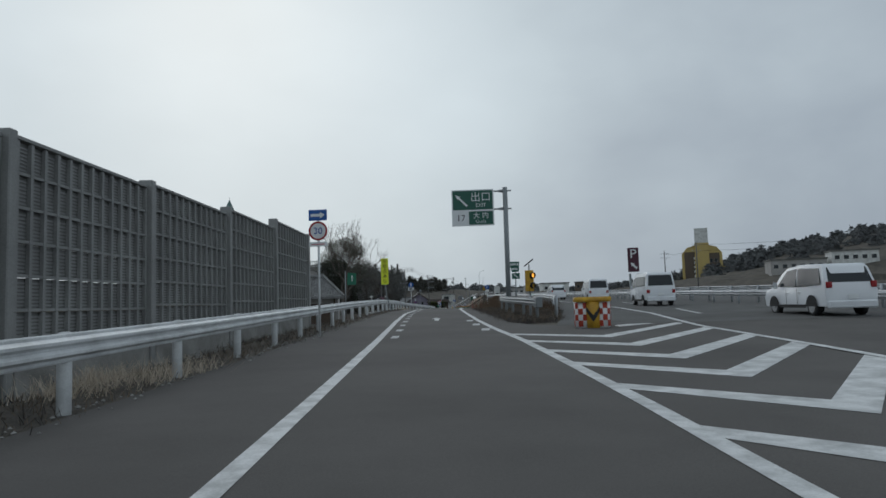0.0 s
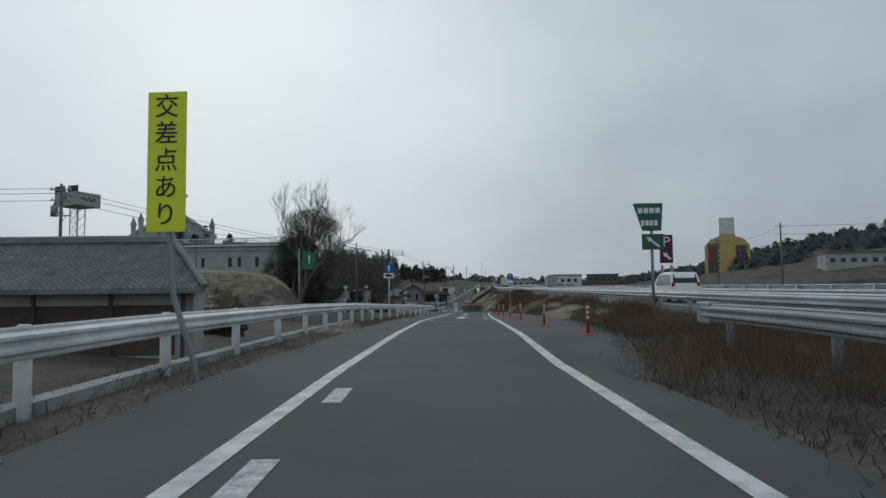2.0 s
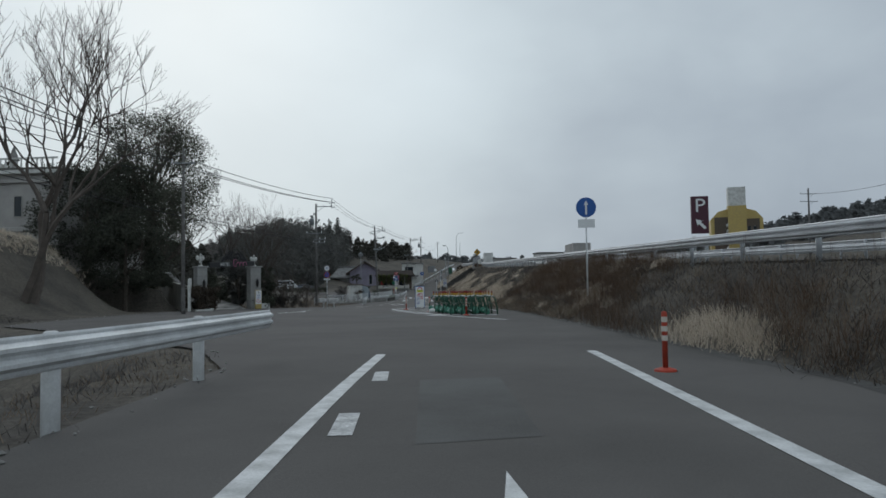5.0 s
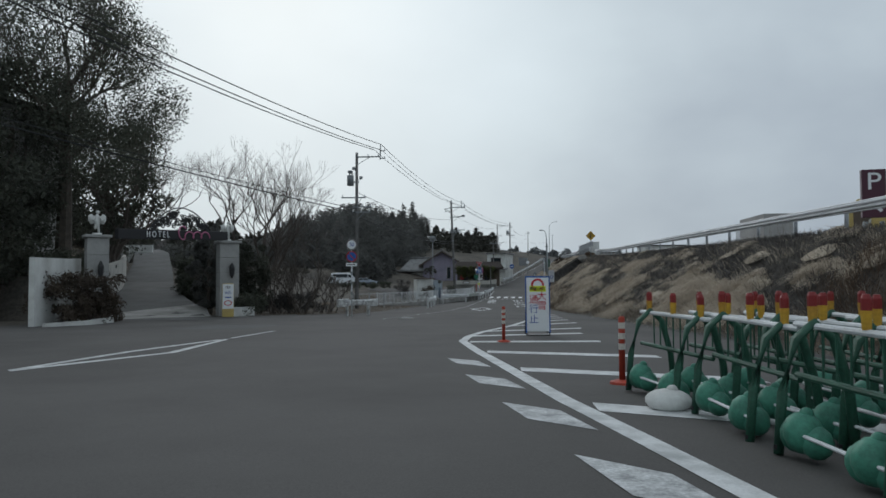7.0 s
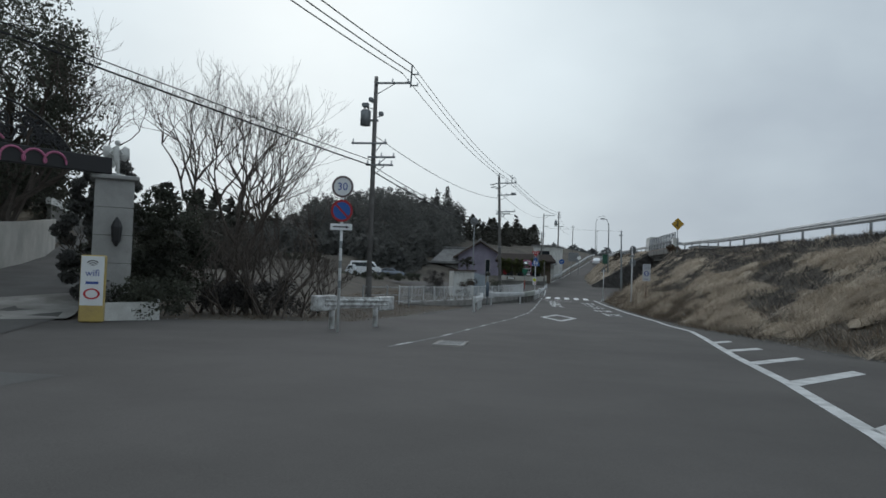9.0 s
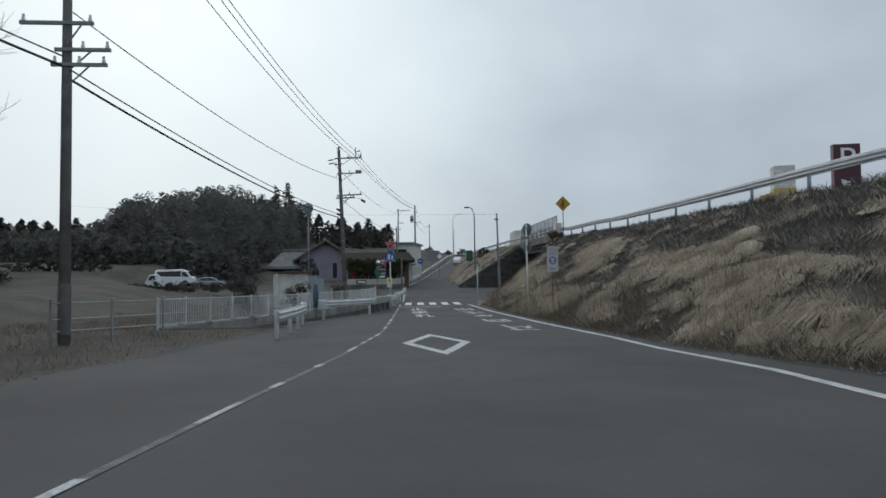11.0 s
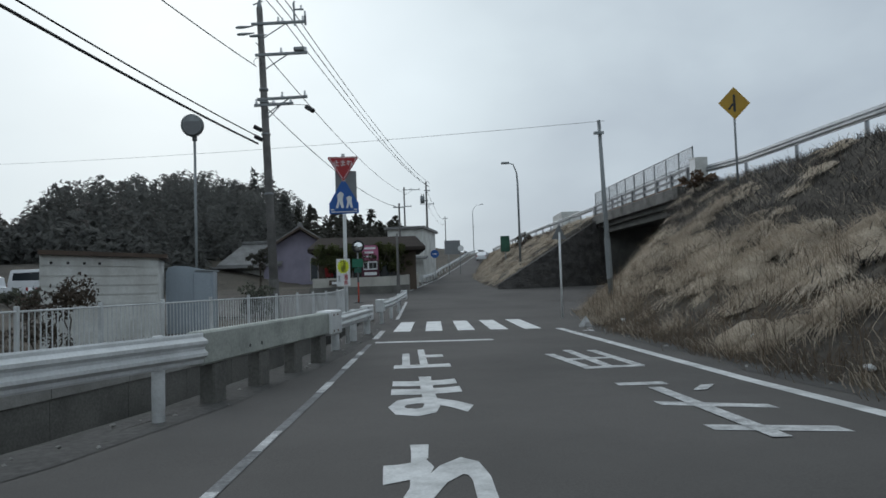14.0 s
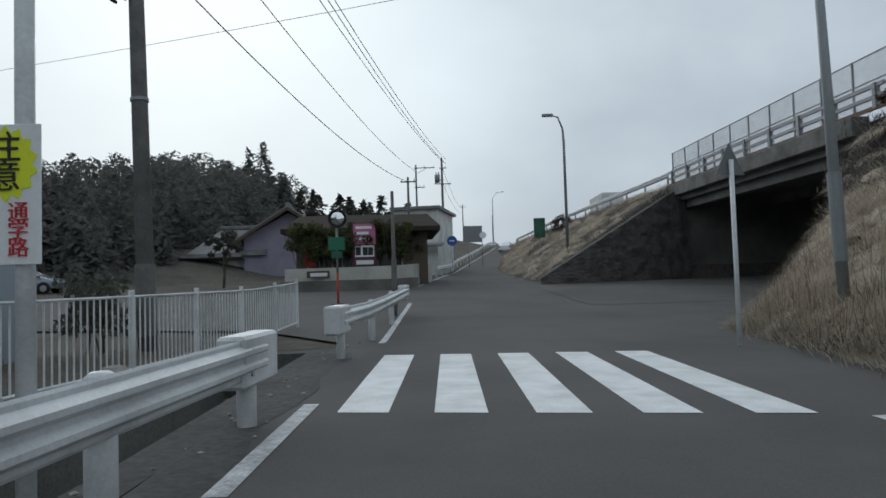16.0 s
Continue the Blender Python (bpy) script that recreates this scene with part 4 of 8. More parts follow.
s = sign_at(-3.08, 27.95, 2.6, -6, "speed limit sign with a blue arrow plate on a white post")
post(s, -0.4, 4.05)
p_ = part("arrow_plate", Shape().box(-0.3, -0.06, 3.7, 0.3, -0.045, 4.05, bevel=0.004), SIGN_BLUE, s, "blue plate with a white arrow")
part("arrow", arrow_shape(0.46, 0.09, 0.16, pose(0, -0.066, 3.875)), SIGN_WHITE, p_)
speed_disc(s, 3.37, 0.31)
p_ = part("arrow_plate", Shape().box(-0.3, -0.06, 2.87, 0.3, -0.045, 3.02, bevel=0.004), SIGN_WHITE, s)
part("arrow", Shape().box(-0.22, -0.066, 2.93, 0.22, -0.06, 2.95), INK_RED, p_)

# exit gantry
s = sign_at(5.0, 53.3, 3.15, -2, "green exit board hung from a tall grey steel mast")
post(s, -0.9, 8.35, 0.17, GREY_STEEL)
for z in (8.1, 6.85):
    part("arm", Shape().tube([(-0.95, 0, z), (0.42, 0, z)], 0.055, 8), GREY_STEEL, s)
    part("clamp", Shape().tube([(-0.5, 0, z), (-0.14, 0, z)], [0.07, 0.13], 8), GREY_STEEL, s)
b_ = part("board", Shape().box(-3.72, -0.12, 5.72, -0.8, -0.03, 8.25, bevel=0.01), SIGN_WHITE, s, "green and white exit board")
part("panel", Shape().box(-3.64, -0.128, 6.84, -0.88, -0.12, 8.17), SIGN_GREEN, b_)
part("panel", Shape().box(-2.55, -0.128, 5.8, -0.88, -0.12, 6.72), SIGN_GREEN, b_)
part("arrow", arrow_shape(1.15, 0.12, 0.34, pose(-3.05, -0.134, 7.5) @ pose(0, 0, 0, 0, 0, 180) @ pose(0, -0.004, 0, 0, -45, 0)), SIGN_WHITE, b_)
lettering("出口", 0.72, SIGN_WHITE, b_, pose(-1.7, -0.134, 7.68))
lettering("EXIT", 0.36, SIGN_WHITE, b_, pose(-1.7, -0.134, 7.14))
lettering("17", 0.62, INK, b_, pose(-3.1, -0.128, 6.25))
lettering("大 内", 0.48, SIGN_WHITE, b_, pose(-1.72, -0.134, 6.4))
lettering("Ouchi", 0.3, SIGN_WHITE, b_, pose(-1.72, -0.134, 6.0))

s = sign_at(-4.2, 60.6, 3.1, -4, "tall yellow warning board with black writing", name="warning_board")
part("post", Shape().tube([(0.5, 0.1, -0.8), (0.42, 0.08, 0.2), (0.1, 0.05, 1.2), (0.02, 0.04, 2.2), (0, 0.04, 4.0)], 0.045, 8), GREY_STEEL, s, "", True)
b_ = part("board", Shape().box(-0.29, -0.03, 2.12, 0.29, 0.01, 4.2, bevel=0.006), SIGN_YELLOW, s)
for k, ch in enumerate("交差点あり"):
    lettering(ch, 0.37, INK, b_, pose(0, -0.036, 3.96 - k * 0.4))

s = sign_at(7.72, 76.8, 3.5, -3, "green funnel-shaped direction board above an arrow plate")
post(s, -0.6, 4.2, 0.06, GREY_STEEL)
b_ = part("board", Shape().prism([(-0.36, 3.12), (0.35, 3.12), (0.43, 4.18), (-0.7, 4.18)], 0.03, pose(0, -0.1, 0)), SIGN_GREEN, s)
for z, k in ((3.9, 0.42), (3.42, 0.32)):
    for i in range(4):
        part("lettering_bar", Shape().box(-0.09 - k + i * k * 0.52, -0.106, z - 0.1, -0.09 - k + i * k * 0.52 + k * 0.4, -0.1, z + 0.1), SIGN_WHITE, b_)
b_ = part("arrow_plate", Shape().box(-0.39, -0.1, 2.4, 0.43, -0.07, 3.0, bevel=0.006), SIGN_GREEN, s)
part("arrow", arrow_shape(0.62, 0.08, 0.2, pose(0.02, -0.106, 2.7) @ pose(0, 0, 0, 0, 0, 180) @ pose(0, -0.004, 0, 0, -38, 0)), SIGN_WHITE, b_)

s = sign_at(-4.78, 104.5, 2.45, -3, "round blue straight-ahead sign with a white lorry plate")
post(s, -0.3, 4.2)
d_ = part("round_plate", Shape().disc(0.37, 0.012, pose(0, -0.05, 3.97)), SIGN_BLUE, s, "round blue plate with a white arrow")
part("arrow", arrow_shape(0.52, 0.1, 0.2, pose(0, -0.056, 3.97) @ pose(0, 0, 0, 0, -90, 0)), SIGN_WHITE, d_)
p_ = part("lorry_plate", Shape().box(-0.4, -0.055, 3.18, 0.4, -0.043, 3.58, bevel=0.004), SIGN_WHITE, s)
part("lorry_symbol", Shape().box(-0.27, -0.06, 3.29, 0.1, -0.055, 3.5).box(0.11, -0.06, 3.29, 0.26, -0.055, 3.42), INK, p_)

s = sign_at(8.0, 140.5, 3.0, -5, "round blue sign with a small plate on a thin post")
post(s, -0.4, 3.9, 0.035)
d_ = part("round_plate", Shape().disc(0.42, 0.012, pose(0, -0.05, 3.6)), SIGN_BLUE, s)
part("arrow", arrow_shape(0.6, 0.08, 0.2, pose(0, -0.056, 3.6) @ pose(0, 0, 0, 0, -90, 0)), SIGN_WHITE, d_)
part("plate", Shape().box(-0.35, -0.055, 2.75, 0.35, -0.043, 3.1), SIGN_WHITE, s)

# green route board on the hotel bank
s = sign_at(-18.7, 141.5, 2.0, 14, "bright green route board on a steel post at the side road")
post(s, -0.6, 8.6, 0.1, GREY_STEEL, -1.3)
b_ = part("board", Shape().prism([(-1.0, 5.9), (0.75, 5.9), (0.85, 8.1), (-0.85, 8.35)], 0.05, pose(0, -0.1, 0)), SIGN_GREEN_BRIGHT, s)
part("arrow", arrow_shape(1.2, 0.14, 0.35, pose(0, -0.106, 7.2) @ pose(0, 0, 0, 0, -90, 0)), SIGN_WHITE, b_)

s = sign_at(-8.38, 182.4, 0.85, 2, "speed limit and no parking signs on a striped post")
post(s, -0.3, 4.3, 0.042)
for z in (1.2, 1.75, 2.3):
    part("band", Shape().tube([(0, 0, z), (0, 0, z + 0.2)], 0.045, 10), GREY_STEEL, s)
speed_disc(s, 4.01, 0.31, rim=material("faded_sign_border", (0.15, 0.12, 0.12), 0.5, 0.15, 4, 30, 0.02))
d_ = part("round_plate", Shape().disc(0.31, 0.012, pose(0, -0.05, 3.34)), SIGN_RED, s, "round no parking plate")
part("disc", Shape().disc(0.245, 0.004, pose(0, -0.056, 3.34)), SIGN_BLUE, d_)
part("bar", Shape().box(-0.25, -0.062, -0.028, 0.25, -0.057, 0.028, pose(0, 0, 3.34) @ pose(0, 0, 0, 0, 45, 0)), SIGN_RED, d_)
p_ = part("arrow_plate", Shape().box(-0.31, -0.055, 2.8, 0.31, -0.043, 2.98, bevel=0.004), SIGN_WHITE, s)
part("arrow", arrow_shape(0.46, 0.035, 0.09, pose(0, -0.061, 2.89)), INK, p_)

# board that warns of the closed road
s = sign_at(1.06, 165.0, 1.34, 4, "tall white warning board with red and blue writing", "warning board", "warning_board")
b_ = part("board", Shape().box(-0.33, -0.02, 0.14, 0.33, 0.02, 1.72, pose(0, 0, 0, -4, 0, 0), bevel=0.008), SIGN_WHITE, s)
part("border", Shape().box(-0.36, -0.015, 0.1, -0.32, 0.025, 1.76, pose(0, 0, 0, -4, 0, 0)).box(0.32, -0.015, 0.1, 0.36, 0.025, 1.76, pose(0, 0, 0, -4, 0, 0)).box(-0.36, -0.015, 1.7, 0.36, 0.025, 1.76, pose(0, 0, 0, -4, 0, 0)), SIGN_BLUE, b_)
TILT = pose(0, 0, 0, -4, 0, 0)
part("yellow_band", Shape().box(-0.24, -0.026, 1.3, 0.24, -0.02, 1.47, TILT), SIGN_YELLOW, b_)
part("symbol", Shape().ring(0.13, 0.19, 0.004, TILT @ pose(0, -0.026, 1.5), 24), INK_RED, b_)
lettering("事前予告", 0.115, INK, b_, TILT @ pose(0, -0.03, 1.385))
for ch, x, z, mt in (("大", 0.12, 1.16, INK_RED), ("雪", 0.12, 0.88, INK_RED), ("通", -0.12, 1.06, INK_RED), ("行", -0.12, 0.78, INK_BLUE), ("止", -0.12, 0.48, INK_BLUE)):
    lettering(ch, 0.28, mt, b_, TILT @ pose(x, -0.026, z))
part("stand", Shape().tube([(-0.33, 0, 0), (-0.33, 0.1, 1.5)], 0.015, 6).tube([(0.33, 0, 0), (0.33, 0.1, 1.5)], 0.015, 6).tube([(-0.33, 0.5, 0), (-0.33, 0.1, 1.4)], 0.015, 6).tube([(0.33, 0.5, 0), (0.33, 0.1, 1.4)], 0.015, 6).box(-0.3, -0.1, 0, 0.3, 0.3, 0.05), INK, s)

# stop sign group
s = sign_at(-2.835, 229.2, 0.18, 0, "red stop sign over a blue crossing sign on a white post")
post(s, -0.4, 4.62, 0.045)
d_ = part("stop_plate", Shape().prism([(-0.02, 3.95), (0.02, 3.95), (0.37, 4.5), (0.35, 4.54), (-0.35, 4.54), (-0.37, 4.5)], 0.012, pose(0, -0.06, 0)), SIGN_RED, s, "red downward triangle plate")
rim = Shape()
for (x0, z0), (x1, z1) in (((-0.325, 4.515), (0.325, 4.515)), ((0.33, 4.5), (0.01, 3.99)), ((-0.33, 4.5), (-0.01, 3.99))):
    rim.tube([(x0, -0.061, z0), (x1, -0.061, z1)], 0.007, 4)
part("border", rim, SIGN_WHITE, d_)
lettering("止まれ", 0.165, SIGN_WHITE, d_, pose(0, -0.066, 4.37))
d_ = part("crossing_plate", Shape().prism([(-0.36, 3.13), (0.36, 3.13), (0.36, 3.38), (0.05, 3.93), (-0.05, 3.93), (-0.36, 3.38)], 0.012, pose(0, -0.05, 0)), SIGN_BLUE, s, "blue school crossing plate")
part("symbol", Shape().prism([(-0.2, 3.27), (-0.14, 3.27), (-0.11, 3.42), (-0.06, 3.27), (0.0, 3.27), (-0.03, 3.48), (0.0, 3.62), (-0.08, 3.68), (-0.16, 3.6), (-0.15, 3.45)], 0.004, pose(0, -0.056, 0)), SIGN_WHITE, d_, "plain white mark")
part("symbol", Shape().prism([(0.05, 3.27), (0.1, 3.27), (0.13, 3.38), (0.17, 3.27), (0.22, 3.27), (0.19, 3.43), (0.2, 3.53), (0.13, 3.57), (0.06, 3.52), (0.09, 3.42)], 0.004, pose(0, -0.056, 0)), SIGN_WHITE, d_, "plain white mark")
part("border", Shape().box(-0.32, -0.06, 3.165, 0.32, -0.056, 3.185).box(-0.32, -0.06, 3.22, -0.24, -0.056, 3.245).box(0.24, -0.06, 3.22, 0.32, -0.056, 3.245), SIGN_WHITE, d_)
part("back_plate", Shape().box(-0.22, 0.03, 3.37, 0.3, 0.045, 4.2, pose(0.02, 0, 0, 0, 0, 8), bevel=0.004), SIGN_BACK, s, "grey back of a sign for the other direction")
b_ = part("caution_board", Shape().box(-0.165, -0.065, 1.35, 0.165, -0.055, 2.02, pose(-0.055, 0, 0), bevel=0.003), SIGN_WHITE, s, "white and yellow caution board")
part("burst", Shape().prism([(0.155 * (1 if i % 2 else 0.82) * math.cos(i * math.pi / 14), 1.83 + 0.185 * (1 if i % 2 else 0.82) * math.sin(i * math.pi / 14)) for i in range(28)], 0.003, pose(-0.055, -0.069, 0)), SIGN_YELLOW, b_)
lettering("注\n意", 0.155, INK, b_, pose(-0.055, -0.073, 1.83), lines=0.9)
lettering("通\n学\n路", 0.1, INK_RED, b_, pose(0.005, -0.069, 1.51), lines=0.85)
lettering("伊\n賀\n市", 0.055, INK, b_, pose(-0.155, -0.069, 1.53), lines=0.95)

# round signs turned away
s = sign_at(4.42, 217.4, 0.15, 128, "two round signs seen from behind on a white post")
post(s, -0.4, 4.75, 0.05)
for z in (4.5, 3.55):
    d_ = part("round_plate", Shape().disc(0.33, 0.014, pose(0, -0.06, z)), SIGN_BACK, s, "grey back of a round plate")
    part("bracket", Shape().box(-0.2, -0.045, z - 0.06, 0.2, 0.06, z - 0.02).box(-0.2, -0.045, z + 0.04, 0.2, 0.06, z + 0.08), GREY_STEEL, s)
part("bracket", Shape().box(-0.22, -0.045, 3.98, 0.22, 0.06, 4.1), GREY_STEEL, s)

FADED_BLUE = material("faded_blue_print", (0.13, 0.16, 0.32), 0.6, 0.15, 4, 30, 0.02, tint=(0.2, 0.22, 0.34))
FADED_INK = material("faded_print", (0.3, 0.31, 0.38), 0.6, 0.1, 4, 30, 0)
FADED_WHITE = material("weathered_white_board", (0.52, 0.53, 0.55), 0.6, 0.1, 2, 30, 0.02, tint=(0.43, 0.44, 0.46))
s = sign_at(4.9, 213.7, 0.4, 2, "white notice board with a faded round emblem on a post", "notice board", "notice_board")
post(s, -0.6, 2.3, 0.03, RUST)
b_ = part("board", Shape().box(-0.27, -0.06, 1.95, 0.27, -0.04, 3.15, bevel=0.005), FADED_WHITE, s)
part("emblem", Shape().disc(0.19, 0.004, pose(0, -0.066, 2.48)), FADED_BLUE, b_)
part("emblem_mark", Shape().box(-0.07, -0.07, 2.5, 0.07, -0.066, 2.57).box(-0.04, -0.07, 2.38, 0.04, -0.066, 2.44), SIGN_WHITE, b_)
for i in range(5):
    part("lettering_bar", Shape().box(-0.21, -0.066, 2.76 + i * 0.07, rnd(0.1, 0.21), -0.062, 2.79 + i * 0.07), FADED_INK, b_)
part("lettering_bar", Shape().box(-0.14, -0.066, 2.03, 0.14, -0.062, 2.12), FADED_INK, b_)

s = sign_at(12.0, 238.7, 5.2, 0, "yellow diamond merge sign on a thin dark post on the embankment")
post(s, -0.7, 3.4, 0.045, GREY_STEEL)
d_ = part("diamond_plate", Shape().prism([(0, -0.66), (0.66, 0), (0, 0.66), (-0.66, 0)], 0.014, pose(0, -0.06, 3.15)), SIGN_AMBER, s, "yellow diamond plate")
part("symbol", Shape().box(-0.05, -0.066, 2.8, 0.05, -0.061, 3.5).box(-0.04, -0.066, -0.2, 0.04, -0.061, 0.1, pose(-0.12, 0, 3.05) @ pose(0, 0, 0, 0, 40, 0)), INK, d_)

# thin reflector posts
for x, y, h, label in ((4.3, 237.0, 3.1, "tall thin white pole on the verge"),):
    s = thing("marker_pole", Matrix.Translation((x, y, road_z(y))), label, "pole")
    post(s, -0.3, h, 0.04)
    part("back_plate", Shape().prism([(-0.32, h - 0.25), (0.32, h - 0.25), (0, h + 0.3)], 0.012, pose(0, 0.05, 0, 0, 0, 20)), SIGN_BACK, s, "grey back of a triangular plate")


def delineator(x, y, z, h=0.85):
    s = thing("delineator_post", Matrix.Translation((x, y, z)), "orange rubber lane post with white bands", "lane post", "orange posts beside the lane")
    part("base", Shape().tube([(0, 0, 0), (0, 0, 0.03), (0, 0, 0.06)], [0.17, 0.16, 0.07], 14), ORANGE, s)
    part("stem", Shape().tube([(0, 0, 0.05), (0, 0, h - 0.02), (0, 0, h)], [0.042, 0.042, 0.03], 12), ORANGE, s, "", True)
    for z0 in (h - 0.16, h - 0.3, h - 0.44):
        part("reflector_band", Shape().tube([(0, 0, z0), (0, 0, z0 + 0.08)], 0.0445, 12), BAND, s)
    return s


d0 = delineator(3.68, 92.6, road_z(92.6), 0.9)
for x, y in ((3.87, 100.4), (4.08, 107.9), (4.2, 114.9), (4.65, 122.5), (3.42, 84.2), (3.54, 76.8), (3.76, 69.7)):
    copy_thing(d0, Matrix.Translation((x, y, road_z(y))))
for x, y in ((0.05, 162.2), (1.62, 154.2), (3.3, 146.0)):
    copy_thing(d0, Matrix.Translation((x, y, road_z(y))))

# crash cushion at the nose
s = thing("crash_cushion", pose(5.65, 28.6, 2.62, 0, 0, -8) @ Matrix.Diagonal((0.68, 0.85, 1, 1)), "yellow crash cushion with chevron front and orange chequered sides", "crash cushion")
part("lid", Shape().box(-0.85, -0.42, 0.84, 0.85, 1.35, 1.0, bevel=0.05), YELLOW_PAINT, s, "yellow lid slab")
for x, y, mt in ((-0.46, 0.1, SIGN_WHITE), (0.46, 0.1, SIGN_WHITE), (0.0, -0.02, YELLOW_PAINT), (-0.4, 0.9, YELLOW_PAINT), (0.4, 0.9, YELLOW_PAINT)):
    d_ = part("drum", Shape().tube([(x, y, 0), (x, y, 0.45), (x, y, 0.84)], [0.37, 0.39, 0.39], 24), mt, s, "", True)
    if x == 0:
        for sgn in (-1, 1):
            pts = []
            for k in range(7):
                q = math.radians(-90 + sgn * k * 11)
                pts += [(x + 0.398 * math.cos(q), y + 0.398 * math.sin(q), zt) for zt in (0.2 + k * 0.075, 0.42 + k * 0.06)]
            part("chevron", Shape().add(pts, [(2 * k, 2 * k + 2, 2 * k + 3, 2 * k + 1) for k in range(6)]), INK, d_)
    elif mt is SIGN_WHITE:
        for r_ in range(4):
            for k in range(6):
                if (r_ + k) % 2 == 0:
                    a0, a1 = math.radians(-190 + k * 33), math.radians(-190 + (k + 1) * 33)
                    pts = [(x + 0.398 * math.cos(q), y + 0.398 * math.sin(q), z) for z in (0.06 + r_ * 0.19, 0.25 + r_ * 0.19) for q in (a0, (a0 + a1) / 2, a1)]
                    part("patch", Shape().add(pts, [(0, 1, 4, 3), (1, 2, 5, 4)]), ORANGE, d_, "orange reflector patch")

s = thing("solar_blinker", pose(4.72, 38.0, 3.05, 0, 0, 40), "yellow blinker box with a solar panel on a steel post", "warning lamp")
post(s, -0.6, 1.0, 0.06, STEEL)
b_ = part("housing", Shape().box(-0.17, -0.13, 0.95, 0.17, 0.13, 1.92, bevel=0.02), YELLOW_PAINT, s)
for z in (1.68, 1.22):
    part("lamp", Shape().disc(0.12, 0.05, pose(0.02, -0.16, z), 20), AMBER_LAMP if z > 1.5 else SIGN_AMBER, b_, "lit amber lamp" if z > 1.5 else "unlit amber lamp")
    part("visor", Shape().ring(0.12, 0.14, 0.14, pose(0.02, -0.26, z), 20), INK, b_, "short black lamp visor")
part("stem", Shape().tube([(0, 0, 1.92), (0, 0, 2.2)], 0.03, 8), STEEL, s)
part("solar_panel", Shape().box(-0.26, -0.22, -0.02, 0.26, 0.22, 0.02, pose(0, 0, 2.28, 0, -38, -46), bevel=0.005), INK, s)

# parked work barriers
def work_barrier():
    s = thing("work_barrier", pose(0, 0, 0), "green steel work barrier with water weights and warning lamps", "barrier", "stored work barriers")
    for x in (-0.6, 0.6):
        part("leg", Shape().tube([(x, -0.3, 0.0), (x, -0.26, 0.45), (x, -0.15, 0.85), (x, 0, 0.98), (x, 0.15, 0.85), (x, 0.26, 0.45), (x, 0.3, 0.0)], 0.038, 8), GREEN_PAINT, s, "", True)
        for yf in (-0.3, 0.3):
            part("foot", Shape().tube([(x, yf, 0), (x, yf, 0.07)], 0.035, 8), INK, s)
    for z in (0.95, 0.55):
        part("bar", Shape().tube([(-0.85, 0.0, z), (0.85, 0.0, z)], 0.026, 8), WHITE_STEEL if z > 0.9 else GREEN_PAINT, s)
    for k in range(7):
        x = -0.5 + k * 0.165
        part("upright", Shape().tube([(x, 0, 0.55), (x, 0, 0.95)], 0.009, 6), GREEN_PAINT, s)
    part("strut", Shape().tube([(-0.6, -0.28, 0.2), (0.6, -0.28, 0.2)], 0.014, 6), WHITE_STEEL, s, "bare steel strut")
    part("strut", Shape().tube([(-0.6, 0.28, 0.2), (0.6, 0.28, 0.2)], 0.014, 6), WHITE_STEEL, s, "bare steel strut")
    for x in (-0.42, 0.35):
        tank = Shape()
        for dx, dy, dz, r in ((-0.1, -0.2, 0.16, 0.12), (0.02, -0.22, 0.2, 0.14), (0.12, -0.18, 0.15, 0.11), (0.03, -0.2, 0.33, 0.05)):
            tank.ball((x + dx, dy, dz), r, 7, 1.1)
        part("water_weight", tank, GREEN_TANK, s, "pale green water weight", True)
    for x in (-0.62, 0.0, 0.62):
        l_ = part("lamp", Shape().tube([(x, 0, 0.97), (x, 0, 1.1)], [0.03, 0.038], 10), YELLOW_PAINT, s)
        part("lamp_cap", Shape().tube([(x, 0, 1.1), (x, 0, 1.18), (x, 0, 1.21)], [0.036, 0.036, 0.024], 10), LAMP_RED, l_)
    return s


w0 = work_barrier()
w0.matrix_world = pose(2.78, 147.9, road_z(147.9), 0, 0, -81)
for k in range(4):
    for j in range(4):
        if k or j:
            x, y = 2.78 + 0.6 * k - 0.155 * 1.75 * j + rnd(-0.08, 0.08), 147.9 + 1.73 * j + rnd(-0.15, 0.15) - 0.25 * k
            copy_thing(w0, pose(x, y, road_z(y), 0, 0, -81 + rnd(-5, 5)))
solid("sand_bag", Shape().ball((0, 0, 0.09), 0.24, 9, 0.5).ball((0.04, 0, 0.2), 0.06, 6, 0.9), PLASTER_WHITE, "tied white sand bag lying on the striped island", "sand bag", m=pose(1.75, 152.2, road_z(152.2)), smooth=True)


# ---- utility poles and cables ----
def insulator(parent, x, y, z):
    part("insulator", Shape().tube([(x, y, z), (x, y, z + 0.08), (x, y, z + 0.1), (x, y, z + 0.2)], [0.05, 0.06, 0.035, 0.045], 8), SIGN_WHITE, parent)


